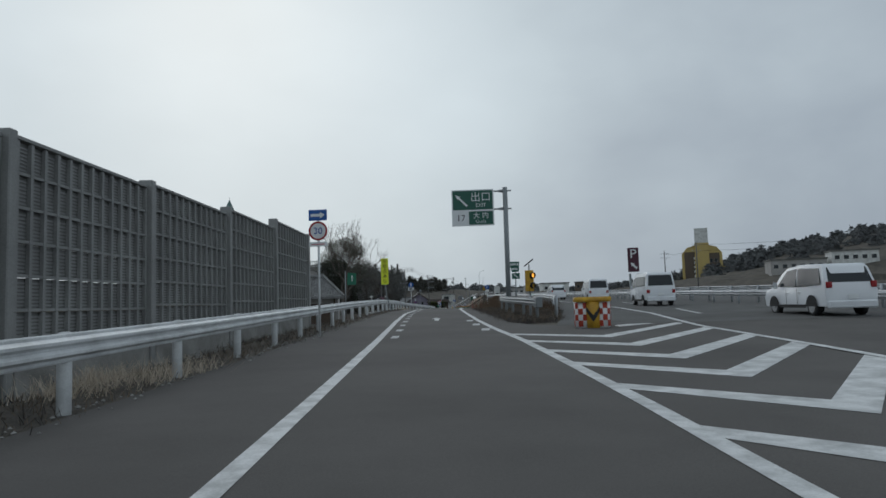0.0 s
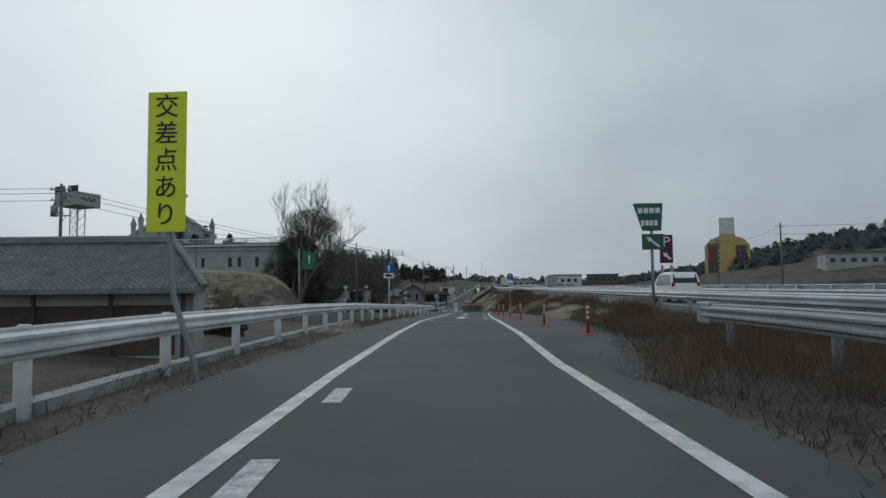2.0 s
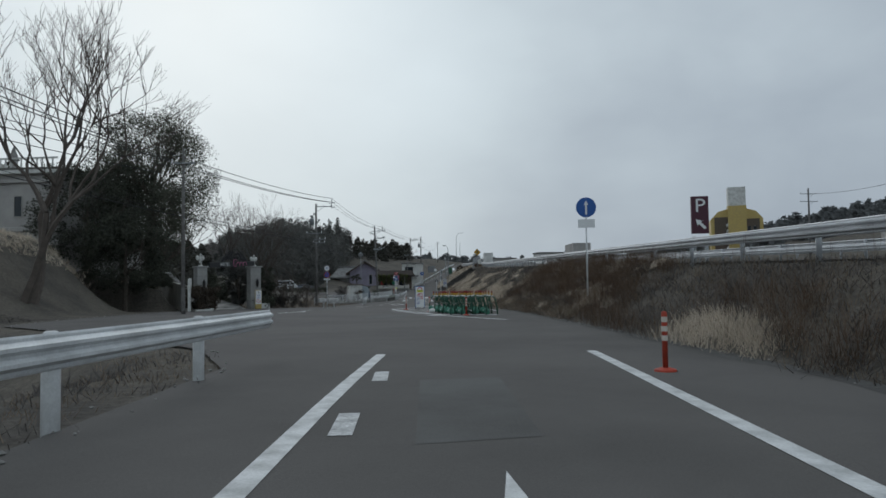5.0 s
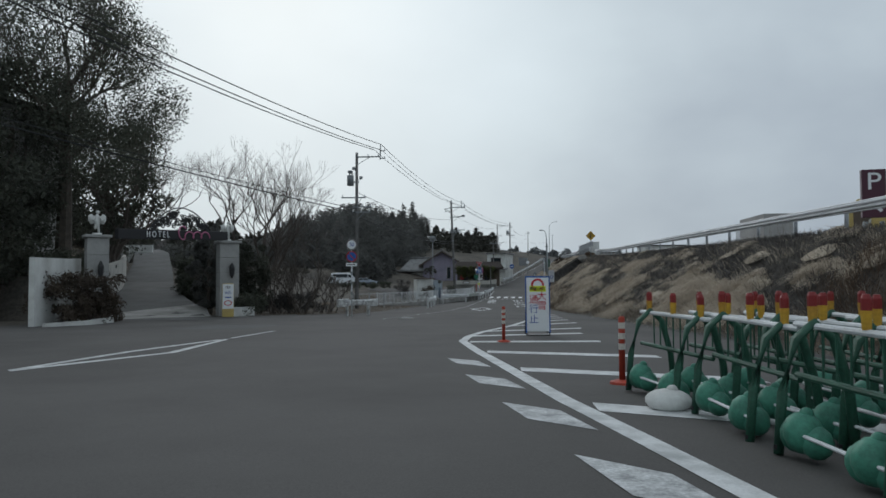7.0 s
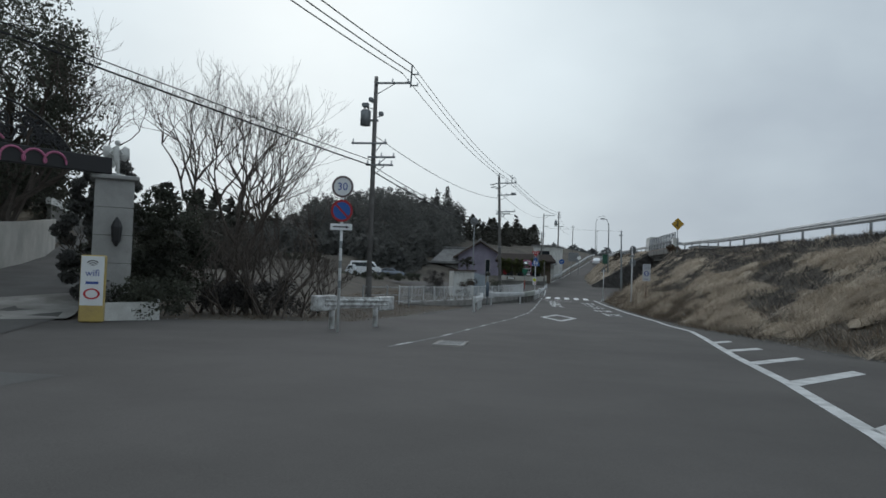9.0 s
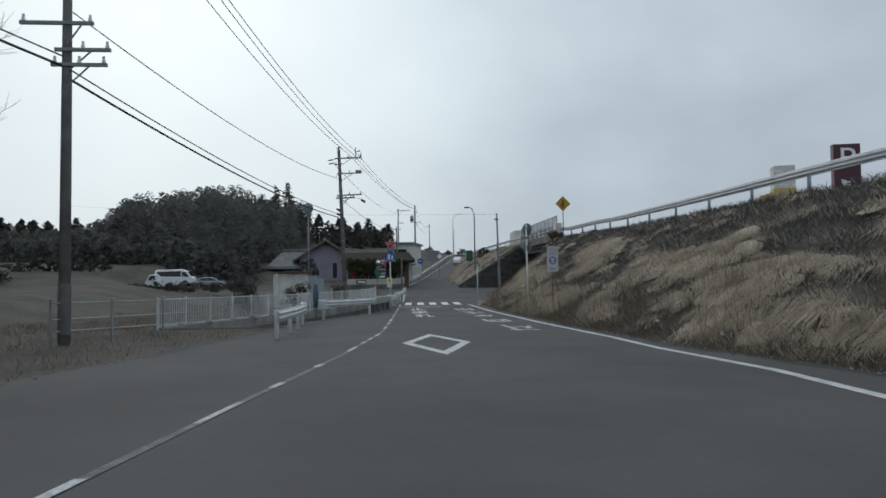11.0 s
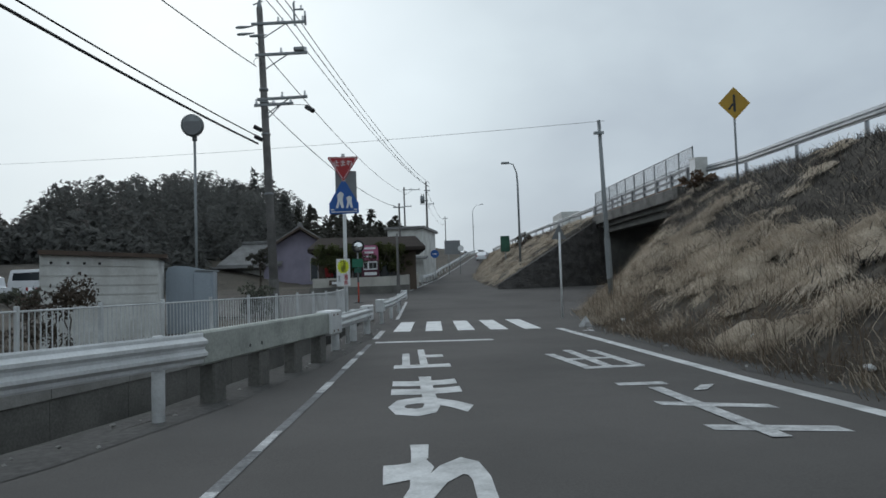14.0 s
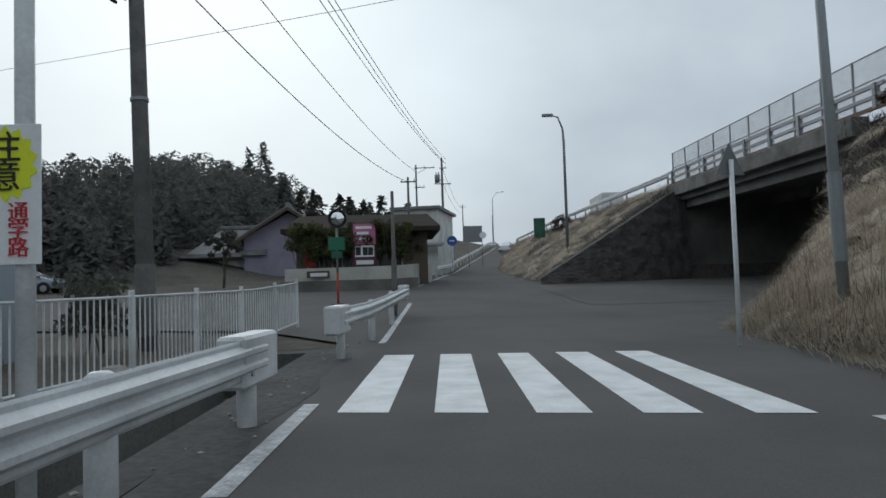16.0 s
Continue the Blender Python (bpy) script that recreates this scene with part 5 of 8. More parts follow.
def utility_pole(x, y, z, h, arms, label, trafo=0.0, turn=0.0, r=0.17, lamp=False, mat=POLE):
    s = thing("utility_pole", pose(x, y, z, 0, 0, turn), label, "utility pole", "utility poles")
    part("mast", Shape().tube([(0, 0, -1), (0, 0, h * 0.5), (0, 0, h)], [r, r * 0.85, r * 0.66], 12), mat, s, "", True)
    for az, a0, a1 in arms:
        part("cross_arm", Shape().box(a0, -0.16, az - 0.05, a1, -0.06, az + 0.05), GREY_STEEL, s)
        if abs(a1 - a0) > 1.2:
            part("brace", Shape().tube([(0, -0.1, az - 0.7), (a1 * 0.6, -0.1, az)], 0.025, 6), GREY_STEEL, s)
        for q in np.linspace(a0 + 0.1, a1 - 0.1, 3):
            if abs(q) > 0.25:
                insulator(s, float(q), -0.11, az + 0.05)
    if trafo:
        t_ = part("transformer", Shape().tube([(-0.55, 0, trafo - 0.45), (-0.55, 0, trafo + 0.4), (-0.55, 0, trafo + 0.48)], [0.3, 0.3, 0.2], 14), GREY_STEEL, s, "", True)
        part("bushing", Shape().tube([(-0.65, 0.1, trafo + 0.45), (-0.65, 0.1, trafo + 0.75)], 0.05, 8).tube([(-0.4, -0.1, trafo + 0.45), (-0.4, -0.1, trafo + 0.75)], 0.05, 8), POLE, t_)
        part("bracket", Shape().box(-0.6, -0.1, trafo - 0.2, 0.2, 0.1, trafo - 0.1), GREY_STEEL, s)
    part("ground_sleeve", Shape().tube([(0, 0, 0.2), (0, 0, 1.7)], r + 0.012, 12), mat, s)
    if lamp:
        part("cable_clamp", Shape().tube([(1.75, -0.3, h * 0.66), (2.05, -0.5, h * 0.64)], 0.1, 8).tube([(0, 0, h * 0.69), (1.8, -0.3, h * 0.665)], 0.012, 5), INK, s)
    return s


first_pole = utility_pole(-12.4, 202.3, 0.4, 13.3, [(12.9, 0.0, 2.0), (9.4, -1.3, 0.8), (8.6, -0.3, 1.3), (8.15, -0.4, 1.2)], "grey concrete utility pole with a transformer", 10.9)
part("arm_bracket", Shape().tube([(2.05, -0.11, 12.65), (2.1, -0.11, 13.9)], 0.05, 6).tube([(2.1, -0.11, 13.4), (2.45, -0.11, 13.4)], 0.04, 6).tube([(2.07, -0.11, 12.75), (2.45, -0.11, 12.75)], 0.04, 6), GREY_STEEL, first_pole)
for x, z in ((2.45, 13.4), (2.45, 12.75)):
    insulator(first_pole, x, -0.11, z - 0.04)
for x, y, z, w in ((-0.75, -0.25, 11.5, 0.4), (-0.35, -0.3, 11.8, 0.25), (0.25, -0.2, 11.0, 0.25)):
    part("switch", Shape().box(x, y, z, x + w, y + 0.28, z + 0.24, bevel=0.04), GREY_STEEL, first_pole, "grey cut-out switch")
    part("switch_arm", Shape().tube([(x + w / 2, y + 0.14, z), (0, 0, z - 0.1)], 0.025, 6), GREY_STEEL, first_pole)
corner_pole = utility_pole(-6.62, 240.2, 0.2, 13.2, [(12.45, -0.35, 1.9), (11.1, -0.25, 1.9), (9.2, -0.25, 1.8), (8.95, -0.4, 1.2)], "dark concrete utility pole with crowded cross arms", 0, lamp=True, r=0.19)
corner_pole.rotation_euler = (radians(-3), radians(-2.4), 0)
part("arm_bracket", Shape().tube([(1.45, -0.11, 12.3), (1.45, -0.11, 13.3), (1.5, -0.11, 13.35)], 0.045, 6).tube([(1.45, -0.11, 13.0), (1.85, -0.11, 13.0)], 0.035, 6).tube([(1.9, -0.11, 12.3), (1.9, -0.11, 12.75)], 0.045, 6), GREY_STEEL, corner_pole)
for x, z in ((1.75, 12.96), (1.9, 12.7), (0.95, 12.46), (1.85, 11.12)):
    insulator(corner_pole, x, -0.11, z)
part("line_switch", Shape().box(1.35, -0.24, 11.16, 1.8, 0.02, 11.34, bevel=0.04), GREY_STEEL, corner_pole, "grey cut-out switch")
for x, z in ((-0.75, 12.3), (-0.7, 12.0), (-0.2, 11.9)):
    part("strain_insulator", Shape().tube([(x - 0.2, -0.3, z - 0.05), (x, -0.2, z), (x + 0.2, -0.1, z + 0.05), (x + 0.45, 0.0, z + 0.12)], [0.05, 0.07, 0.05, 0.02], 8), GREY_STEEL, corner_pole, "grey strain insulator")
part("jumper_loop", Shape().tube([(-0.15 + 0.16 * math.cos(q), -0.2, 10.75 + 0.2 * math.sin(q)) for q in np.linspace(-1.2, 4.3, 12)], 0.012, 5), INK, corner_pole)
part("cap", Shape().tube([(0, 0, 13.15), (0, 0, 13.45), (0.05, 0, 13.6)], [0.13, 0.07, 0.03], 8).tube([(-0.25, 0, 13.35), (0.15, 0, 13.5)], 0.03, 6), GREY_STEEL, corner_pole)
for z in (7.9, 7.5):
    part("clamp", Shape().tube([(-0.42, -0.25, z + 0.12), (-0.12, -0.2, z - 0.05)], 0.09, 8), INK, corner_pole, "black cable splice")
for z in (9.6, 9.05, 7.7, 5.2):
    part("band", Shape().tube([(0, 0, z), (0, 0, z + 0.07)], 0.19, 12), GREY_STEEL, corner_pole)
utility_pole(1.8, 302.8, 3.0, 12.2, [(11.0, -0.3, 0.5), (9.2, -0.9, 1.0)], "grey utility pole with a transformer by the climbing road", 9.8, turn=10)
utility_pole(-1.75, 280.5, 1.7, 8.0, [(7.6, -0.6, 0.6)], "short grey utility pole beside the shop", r=0.13)
utility_pole(-1.15, 306, 3.3, 11.7, [(11.3, -0.2, 2.2), (9.0, -0.2, 1.0)], "grey utility pole with a long cross arm", r=0.14)
utility_pole(8.5, 372, 8.4, 9, [(8.4, -0.6, 0.6)], "distant grey utility pole", r=0.13)
utility_pole(-1.72, 246.0, 0.35, 3.7, [], "short pale steel pole at the corner", r=0.07)
utility_pole(6.15, 237.1, 1.3, 6.1, [(5.6, -0.25, 0.12)], "slim grey pole on the bank at the underpass", r=0.1, mat=GREY_STEEL).rotation_euler = (0, radians(-1.5), 0)
utility_pole(65, 184, 3.2, 14.4, [(13.8, -1.2, 1.2), (12.2, -1.2, 1.2)], "dark utility pole beyond the high road", r=0.22)
utility_pole(72, 233, 5, 14, [(13.0, -1.6, 1.6), (11.6, -1.6, 1.6)], "dark utility pole beyond the high road", r=0.2)
utility_pole(-19.1, 95.2, 2.0, 8.4, [], "dark timber pole beside the tiled house", r=0.15)
utility_pole(-32.4, 107, 2.0, 11.9, [(11.4, -0.9, 0.9), (10.5, -0.8, 0.8), (9.2, -0.4, 0.9)], "dark utility pole with a transformer behind the tiled house", 9.6, r=0.17)
utility_pole(-18.4, 100.0, 2.0, 5.8, [], "dark slim pole on the west bank", r=0.09)
utility_pole(-14.6, 158, 1.6, 11, [(10, -0.8, 0.8)], "dark utility pole in front of the evergreen trees", r=0.13)
utility_pole(-18, 129.2, 2.2, 4.0, [], "thin white pole on the west verge", r=0.05)


def cable(a, b, sag, r=0.014):
    a, b = Vector(a), Vector(b)
    pts = [a.lerp(b, i / 16) - Vector((0, 0, sag * 4 * (i / 16) * (1 - i / 16))) for i in range(17)]
    return solid("power_cable", Shape().tube(pts, r, 5, False), CABLE, "black overhead cable between poles", "cable", "overhead cables")


for off, z in ((2.1, 14.4), (2.15, 13.9), (1.5, 13.95)):
    cable((-12.4 + off, 202.5, z), (-7.3 + off * 0.65, 241.0, z - 0.9), 0.7, 0.02)
    cable((-7.3 + off * 0.65, 241.0, z - 0.9), (1.8 + off * 0.2, 301.5, z + 0.4), 0.9, 0.02)
    cable((-12.4 + off, 202.5, z), (-22 + off, 140, z - 0.9), 1.0, 0.03)
for z, r_ in ((8.5, 0.024), (8.2, 0.04)):
    cable((-12.4, 202.4, z + 0.3), (-32, 150, z + 4.2), 0.4, r_)
    cable((-12.4, 202.6, z), (-7.2, 240.2, z - 0.75), 0.5, r_)
cable((-12.4, 202.6, 10.3), (-7.45, 241.2, 11.0), 0.7, 0.02)
cable((-7.4, 241.2, 9.6), (-1.7, 280.5, 9.3), 0.9, 0.02)
cable((-7.4, 241.2, 12.0), (-1.1, 306, 14.2), 1.0, 0.02)
cable((6.1, 236.8, 7.3), (-40, 262, 11), 0.4, 0.007)
cable((1.8, 301.5, 14.0), (8.5, 372, 16.6), 1.2, 0.02)
cable((1.8, 301.5, 12.2), (8.5, 372, 15.6), 1.2, 0.02)
for z in (13.5, 13.1, 12.5):
    cable((-32.4, 107, z), (-14.6, 158, z - 1.9), 0.5, 0.022)
    cable((-32.4, 107, z), (-90, 96, z + 0.4), 0.6, 0.022)
cable((65, 184, 17.0), (72, 233, 18.0), 1.2, 0.03)
cable((65, 184, 17.0), (120, 150, 18.5), 1.2, 0.03)
cable((65, 184, 15.4), (130, 150, 17.5), 1.2, 0.03)


def street_lamp(x, y, z, h, reach, label, turn=0.0):
    s = thing("street_lamp", pose(x, y, z, 0, 0, turn), label, "street lamp", "street lamps")
    part("mast", Shape().tube([(0, 0, -0.5), (0, 0, h * 0.8), (-0.06 * reach, 0, h * 0.9), (-0.4 * reach, 0, h * 0.985), (-reach, 0, h)], [0.1, 0.075, 0.06, 0.05, 0.04], 10), GREY_STEEL, s, "", True)
    part("lamp_head", Shape().box(-reach - 0.5, -0.14, h - 0.08, -reach + 0.15, 0.14, h + 0.08, bevel=0.03), GREY_STEEL, s)
    return s


street_lamp(7.75, 265.6, 2.6, 8.3, 0.75, "grey street lamp with a curved arm on the bank")
street_lamp(16.4, 385, 9.0, 12.5, -2.6, "tall pale street lamp by the high road")
street_lamp(20, 420, 9.3, 9.5, -0.3, "distant pale grey street lamp")
s = thing("globe_lamp", pose(-9.75, 240.3, 1.0), "tall thin lamp post with a round floodlight head", "street lamp")
post(s, -1, 6.7, 0.055, GREY_STEEL)
part("lamp_head", Shape().tube([(0, 0.12, 7.3), (0, -0.1, 7.25), (0, -0.3, 7.2)], [0.2, 0.42, 0.46], 18).tube([(0, 0, 6.65), (0, 0, 7.2)], 0.1, 8), GREY_STEEL, s, "", True)
part("lens", Shape().disc(0.36, 0.02, pose(0, -0.33, 7.19, 4, 0, 0)), SIGN_BACK, s)
s = thing("blinker_post", pose(9.0, 281.8, 3.2), "green switch box on a post by the climbing road", "switch box")
post(s, -0.5, 1.6, 0.06, GREY_STEEL)
part("box", Shape().box(-0.45, -0.2, 1.4, 0.45, 0.2, 3.0, bevel=0.03), GREEN_PAINT, s)
s = sign_at(1.95, 286.8, 1.9, 0, "round blue sign and a white direction board by the climbing road")
post(s, -0.3, 3.4, 0.04)
part("round_plate", Shape().disc(0.45, 0.014, pose(0, -0.06, 2.9)), SIGN_BLUE, s)
part("arrow", arrow_shape(0.5, 0.09, 0.18, pose(0, -0.066, 2.9)), SIGN_WHITE, s)
s = sign_at(4.6, 296, 2.4, 0, "white direction board with round signs on two posts")
post(s, -0.3, 4.4, 0.04, GREY_STEEL, -0.5)
post(s, -0.3, 4.4, 0.04, GREY_STEEL, 0.9)
part("board", Shape().box(-1.0, -0.07, 2.7, 0.9, -0.05, 4.4, bevel=0.006), SIGN_BACK, s)
part("round_plate", Shape().disc(0.36, 0.014, pose(1.0, -0.1, 3.4)), SIGN_WHITE, s)

# mirror turned to the lane beyond the ditch
s = thing("traffic_mirror", pose(-6.25, 212.8, -0.1), "back of a traffic mirror on a post wrapped in blue sheet", "traffic mirror")
post(s, -0.4, 2.5, 0.05, GREY_STEEL)
part("wrapping", Shape().tube([(0, 0, 0.95), (0, 0, 1.5), (0, 0, 2.0)], [0.1, 0.13, 0.1], 10), WRAP, s, "faded blue-grey wrapping", True)
m_ = part("mirror_back", Shape().tube([(0, -0.06, 2.55), (0, 0.02, 2.55), (0, 0.1, 2.55)], [0.08, 0.16, 0.18], 24), LEAF_GREY, s, "dull green mirror back", True)
part("rim", Shape().ring(0.17, 0.2, 0.06, pose(0, 0.06, 2.55), 24), SIGN_BACK, m_)

# mirror and small green board at the corner
s = thing("traffic_mirror", pose(-4.06, 251.6, 0.55), "convex traffic mirror and green plate on an orange post", "traffic mirror")
post(s, -0.3, 1.2, 0.045, ORANGE)
post(s, 1.2, 3.2, 0.045, GREY_STEEL)
m_ = part("mirror", Shape().ring(0.3, 0.36, 0.08, pose(0.05, -0.14, 3.25), 28), INK, s)
part("mirror_glass", Shape().tube([(0.05, -0.06, 3.25), (0.05, -0.12, 3.25), (0.05, -0.15, 3.25)], [0.31, 0.24, 0.08], 28), MIRROR, m_, "", True)
part("plate", Shape().box(-0.32, -0.07, 2.05, 0.3, -0.05, 2.55, bevel=0.01), SIGN_GREEN_BRIGHT, s)
part("plate_foot", Shape().box(-0.2, -0.07, 1.75, 0.2, -0.05, 2.02), SIGN_GREEN, s)
part("foot", Shape().box(-0.25, -0.2, -0.04, 0.25, 0.2, 0.06, bevel=0.02), INK, s)


# ---- underpass bridge ----
Y0, Y1 = UNDER_Y
deck = thing("bridge", pose(13.2, Y0, 4.9), "stained concrete road bridge over the underpass", "bridge")
part("deck", Shape().box(0.0, -0.4, 0.35, 25.5, Y1 - Y0 + 0.4, 1.1), CONCRETE_DARK, deck)
STAINED = material("stained_concrete", (0.2, 0.195, 0.185), 0.92, 0.2, 0.9, 24, 0.3, tint=(0.09, 0.088, 0.08))
part("edge_beam", Shape().box(-0.35, -0.8, 0.62, 0.25, Y1 - Y0 + 0.8, 1.26, bevel=0.03), STAINED, deck)
# girders and abutments use the darker concrete, edge beam and pilaster the stained one
for k in range(6):
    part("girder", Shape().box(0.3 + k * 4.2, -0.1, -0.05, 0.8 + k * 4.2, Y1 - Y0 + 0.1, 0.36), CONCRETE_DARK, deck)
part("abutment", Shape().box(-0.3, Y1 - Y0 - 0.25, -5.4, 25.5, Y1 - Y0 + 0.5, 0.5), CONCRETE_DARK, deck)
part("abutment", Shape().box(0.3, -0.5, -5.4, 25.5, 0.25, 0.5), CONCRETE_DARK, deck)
part("pilaster", Shape().box(-0.45, Y1 - Y0 - 0.45, -5.2, 0.15, Y1 - Y0 + 0.35, 0.62, bevel=0.03), STAINED, deck)
for z in (1.28, 1.62, 1.96):
    part("parapet_rail", Shape().box(-0.12, -2.0, z, -0.02, Y1 - Y0 + 0.9, z + 0.12), RUST if z < 1.5 else SIGN_BACK, deck)
for k in range(9):
    y = -1.6 + k * 2.1
    part("parapet_post", Shape().box(-0.16, y - 0.08, 1.3, 0.02, y + 0.08, 2.1, bevel=0.01), SIGN_BACK, deck)

# mesh fence over the passage
f_ = thing("mesh_fence", pose(13.12, 245.3, 6.1), "pale wire mesh fence on steel posts above the underpass", "fence")
for k in range(11):
    part("post", Shape().box(-0.03, k * 1.74 - 0.03, -0.1, 0.03, k * 1.74 + 0.03, 1.85), GREY_STEEL, f_)
for z in (0.15, 1.0, 1.82):
    part("rail", Shape().box(-0.02, 0, z - 0.02, 0.02, 17.4, z + 0.02), GREY_STEEL, f_)
w_ = Shape()
for k in range(0, 340):
    y = k * 0.0513
    w_.box(-0.003, y, 0.15, 0.003, y + 0.009, 1.82)
for k in range(34):
    z = 0.15 + k * 0.05
    w_.box(-0.004, 0, z, 0.004, 17.4, z + 0.008)
part("wire_mesh", w_, STEEL, f_)
s = thing("switch_cabinet", pose(12.9, 244.2, 5.9), "pale grey steel switch cabinet beside the fence", "cabinet")
part("body", Shape().box(-0.3, -0.35, 0, 0.3, 0.35, 1.25, bevel=0.02), PLASTER_WHITE, s)
part("door", Shape().box(-0.32, -0.3, 0.1, -0.3, 0.3, 1.15), SIGN_WHITE, s)

# stone retaining slope beyond the passage
wing = Shape()
n_u, n_v = 44, 18
for j in range(n_v + 1):
    for i in range(n_u + 1):
        u, v = i / n_u, j / n_v
        x0, y0 = 13.4 - 8.3 * u, 261.4 - 2.0 * u
        ztop, zb = 6.1 - 4.85 * u, road_z(y0) - 0.3
        lump = 0.1 * noise.noise(Vector((x0 * 2.2, v * (ztop - zb) * 2.2, 3.0))) + rnd(-0.03, 0.03)
        wing.v.append((x0, y0 + 0.7 * v + lump, zb + (ztop - zb) * v))
for j in range(n_v):
    for i in range(n_u):
        wing.f.append((j * (n_u + 1) + i, j * (n_u + 1) + i + 1, (j + 1) * (n_u + 1) + i + 1, (j + 1) * (n_u + 1) + i))
k0 = len(wing.v)
for i in range(n_u + 1):
    p = wing.v[n_v * (n_u + 1) + i]
    wing.v.append((p[0], p[1] + 1.5, p[2] - 0.05))
wing.f += [(n_v * (n_u + 1) + i, n_v * (n_u + 1) + i + 1, k0 + i + 1, k0 + i) for i in range(n_u)]
solid("wing_wall", wing, WING_STONE, "dark weathered stone wing wall", "wall", kind="structure")


# ---- ditch, fence and walls along the west side ----
cw, cl = Shape(), Shape()
for y0 in np.arange(208.5, 240, 2.0):
    y1 = min(y0 + 2.0, 240.5)
    xa, xb, z0 = fence_at(y0), fence_at(y1), road_z(y0)
    for s, zb, zt, o in ((cw, -0.38, 0.06, 0.0), (cl, -1.5, -0.38, 0.03)):
        s.add([(xa - 0.12, y0 + 0.01, z0 + zb), (xa + 0.16 - o, y0 + 0.01, z0 + zb), (xa + 0.16 - o, y0 + 0.01, z0 + zt), (xa - 0.12, y0 + 0.01, z0 + zt),
               (xb - 0.12, y1 - 0.01, z0 + zb), (xb + 0.16 - o, y1 - 0.01, z0 + zb), (xb + 0.16 - o, y1 - 0.01, z0 + zt), (xb - 0.12, y1 - 0.01, z0 + zt)],
              [(0, 1, 2, 3), (7, 6, 5, 4), (1, 5, 6, 2), (3, 2, 6, 7), (0, 3, 7, 4)])
# the lower part of the ditch wall has the darker concrete colour
solid("ditch_wall_foot", cl, CONCRETE_DARK, "darker lower wall of the roadside ditch", "wall", kind="structure")
kerb = Shape()
for y0 in np.arange(209.0, 239, 2.0):
    y1 = min(y0 + 2.0, 239.0)
    xa, xb, z0, z1 = curve_at(DITCH_E, y0), curve_at(DITCH_E, y1), road_z(y0), road_z(y1)
    kerb.add([(xa - 0.4, y0, z0 - 1.5), (xa, y0, z0 - 1.5), (xa, y0, z0 - 0.02), (xa - 0.4, y0, z0 - 0.02),
              (xb - 0.4, y1, z1 - 1.5), (xb, y1, z1 - 1.5), (xb, y1, z1 - 0.02), (xb - 0.4, y1, z1 - 0.02)],
             [(0, 1, 2, 3), (7, 6, 5, 4), (1, 5, 6, 2), (3, 2, 6, 7), (0, 3, 7, 4)])
for y0 in (208.9, 238.4):
    kerb.box(fence_at(y0), y0, road_z(y0) - 1.5, curve_at(DITCH_E, y0), y0 + 0.5, road_z(y0) - 0.02)
solid("ditch_wall_road", kerb, DIRT, "mossy dark concrete edge of the roadside ditch", "wall", kind="structure")
solid("ditch_wall", cw, CONCRETE, "grey concrete retaining wall of the roadside ditch", "wall", kind="structure")


def bar_fence(pts, label, h=1.2, bars=True, mat=WHITE_STEEL):
    s = thing("railing_fence", Matrix.Translation((pts[0][0], pts[0][1], road_z(pts[0][1]))), label, "fence")
    o = Vector((pts[0][0], pts[0][1], road_z(pts[0][1])))
    lens = [0]
    for p, q in zip(pts, pts[1:]):
        lens.append(lens[-1] + math.hypot(q[0] - p[0], q[1] - p[1]))

    def at(d):
        return Vector((float(np.interp(d, lens, [p[0] for p in pts])), y := float(np.interp(d, lens, [p[1] for p in pts])), road_z(y))) - o

    for d in np.arange(0, lens[-1] + 0.1, 2.0):
        p = at(min(d, lens[-1]))
        part("post", Shape().box(p.x - 0.035, p.y - 0.035, p.z - 0.1, p.x + 0.035, p.y + 0.035, p.z + h + 0.03, bevel=0.008), mat, s)
    for z in ((0.12, h - 0.06) if bars else (0.35, 0.7, h - 0.08)):
        part("rail", Shape().tube([at(d) + Vector((0, 0, z)) for d in np.linspace(0, lens[-1], max(int(lens[-1]), 2))], 0.022, 6), mat, s)
    if bars:
        b = Shape()
        for d in np.arange(0.13, lens[-1], 0.13):
            p = at(d)
            b.box(p.x - 0.009, p.y - 0.009, p.z + 0.12, p.x + 0.009, p.y + 0.009, p.z + h - 0.06)
        tagged(part("baluster", b, mat, s), kind="stuff")
    return s


bar_fence(FENCE, "long white steel railing fence above the ditch")
bar_fence([(-12.6, 201.9), (-11.27, 204.1), (-9.95, 206.5)], "low pale steel pipe fence with three rails", 1.25, False, STEEL)
for k in range(14):
    y = 210 + k * 2.1
    solid("fallen_stone", Shape().ball((0, 0, 0.05), rnd(0.12, 0.26), 5, 0.6), CONCRETE, "pale stone lying on the ditch edge", "stone", "stones along the ditch", m=pose(fence_at(y) + rnd(0.02, 0.08), y, road_z(y) + 0.05, 0, 0, rnd(0, 90)))
# drain grate
g_ = thing("drain_grate", pose(-4.95, 180.2, road_z(180.2) + 0.004, -1.6, 0, 0) @ Matrix.Diagonal((0.72, 0.8, 1, 1)), "grey steel drain grate in the asphalt", "drain")
part("frame", Shape().box(-0.5, -0.9, -0.01, -0.42, 0.9, 0.02).box(0.42, -0.9, -0.01, 0.5, 0.9, 0.02).box(-0.42, -0.9, -0.01, 0.42, -0.82, 0.02).box(-0.42, 0.82, -0.01, 0.42, 0.9, 0.02), CONCRETE, g_)
for k in range(9):
    part("bar", Shape().box(-0.4 + k * 0.095, -0.82, 0, -0.36 + k * 0.095, 0.82, 0.015), GREY_STEEL, g_)


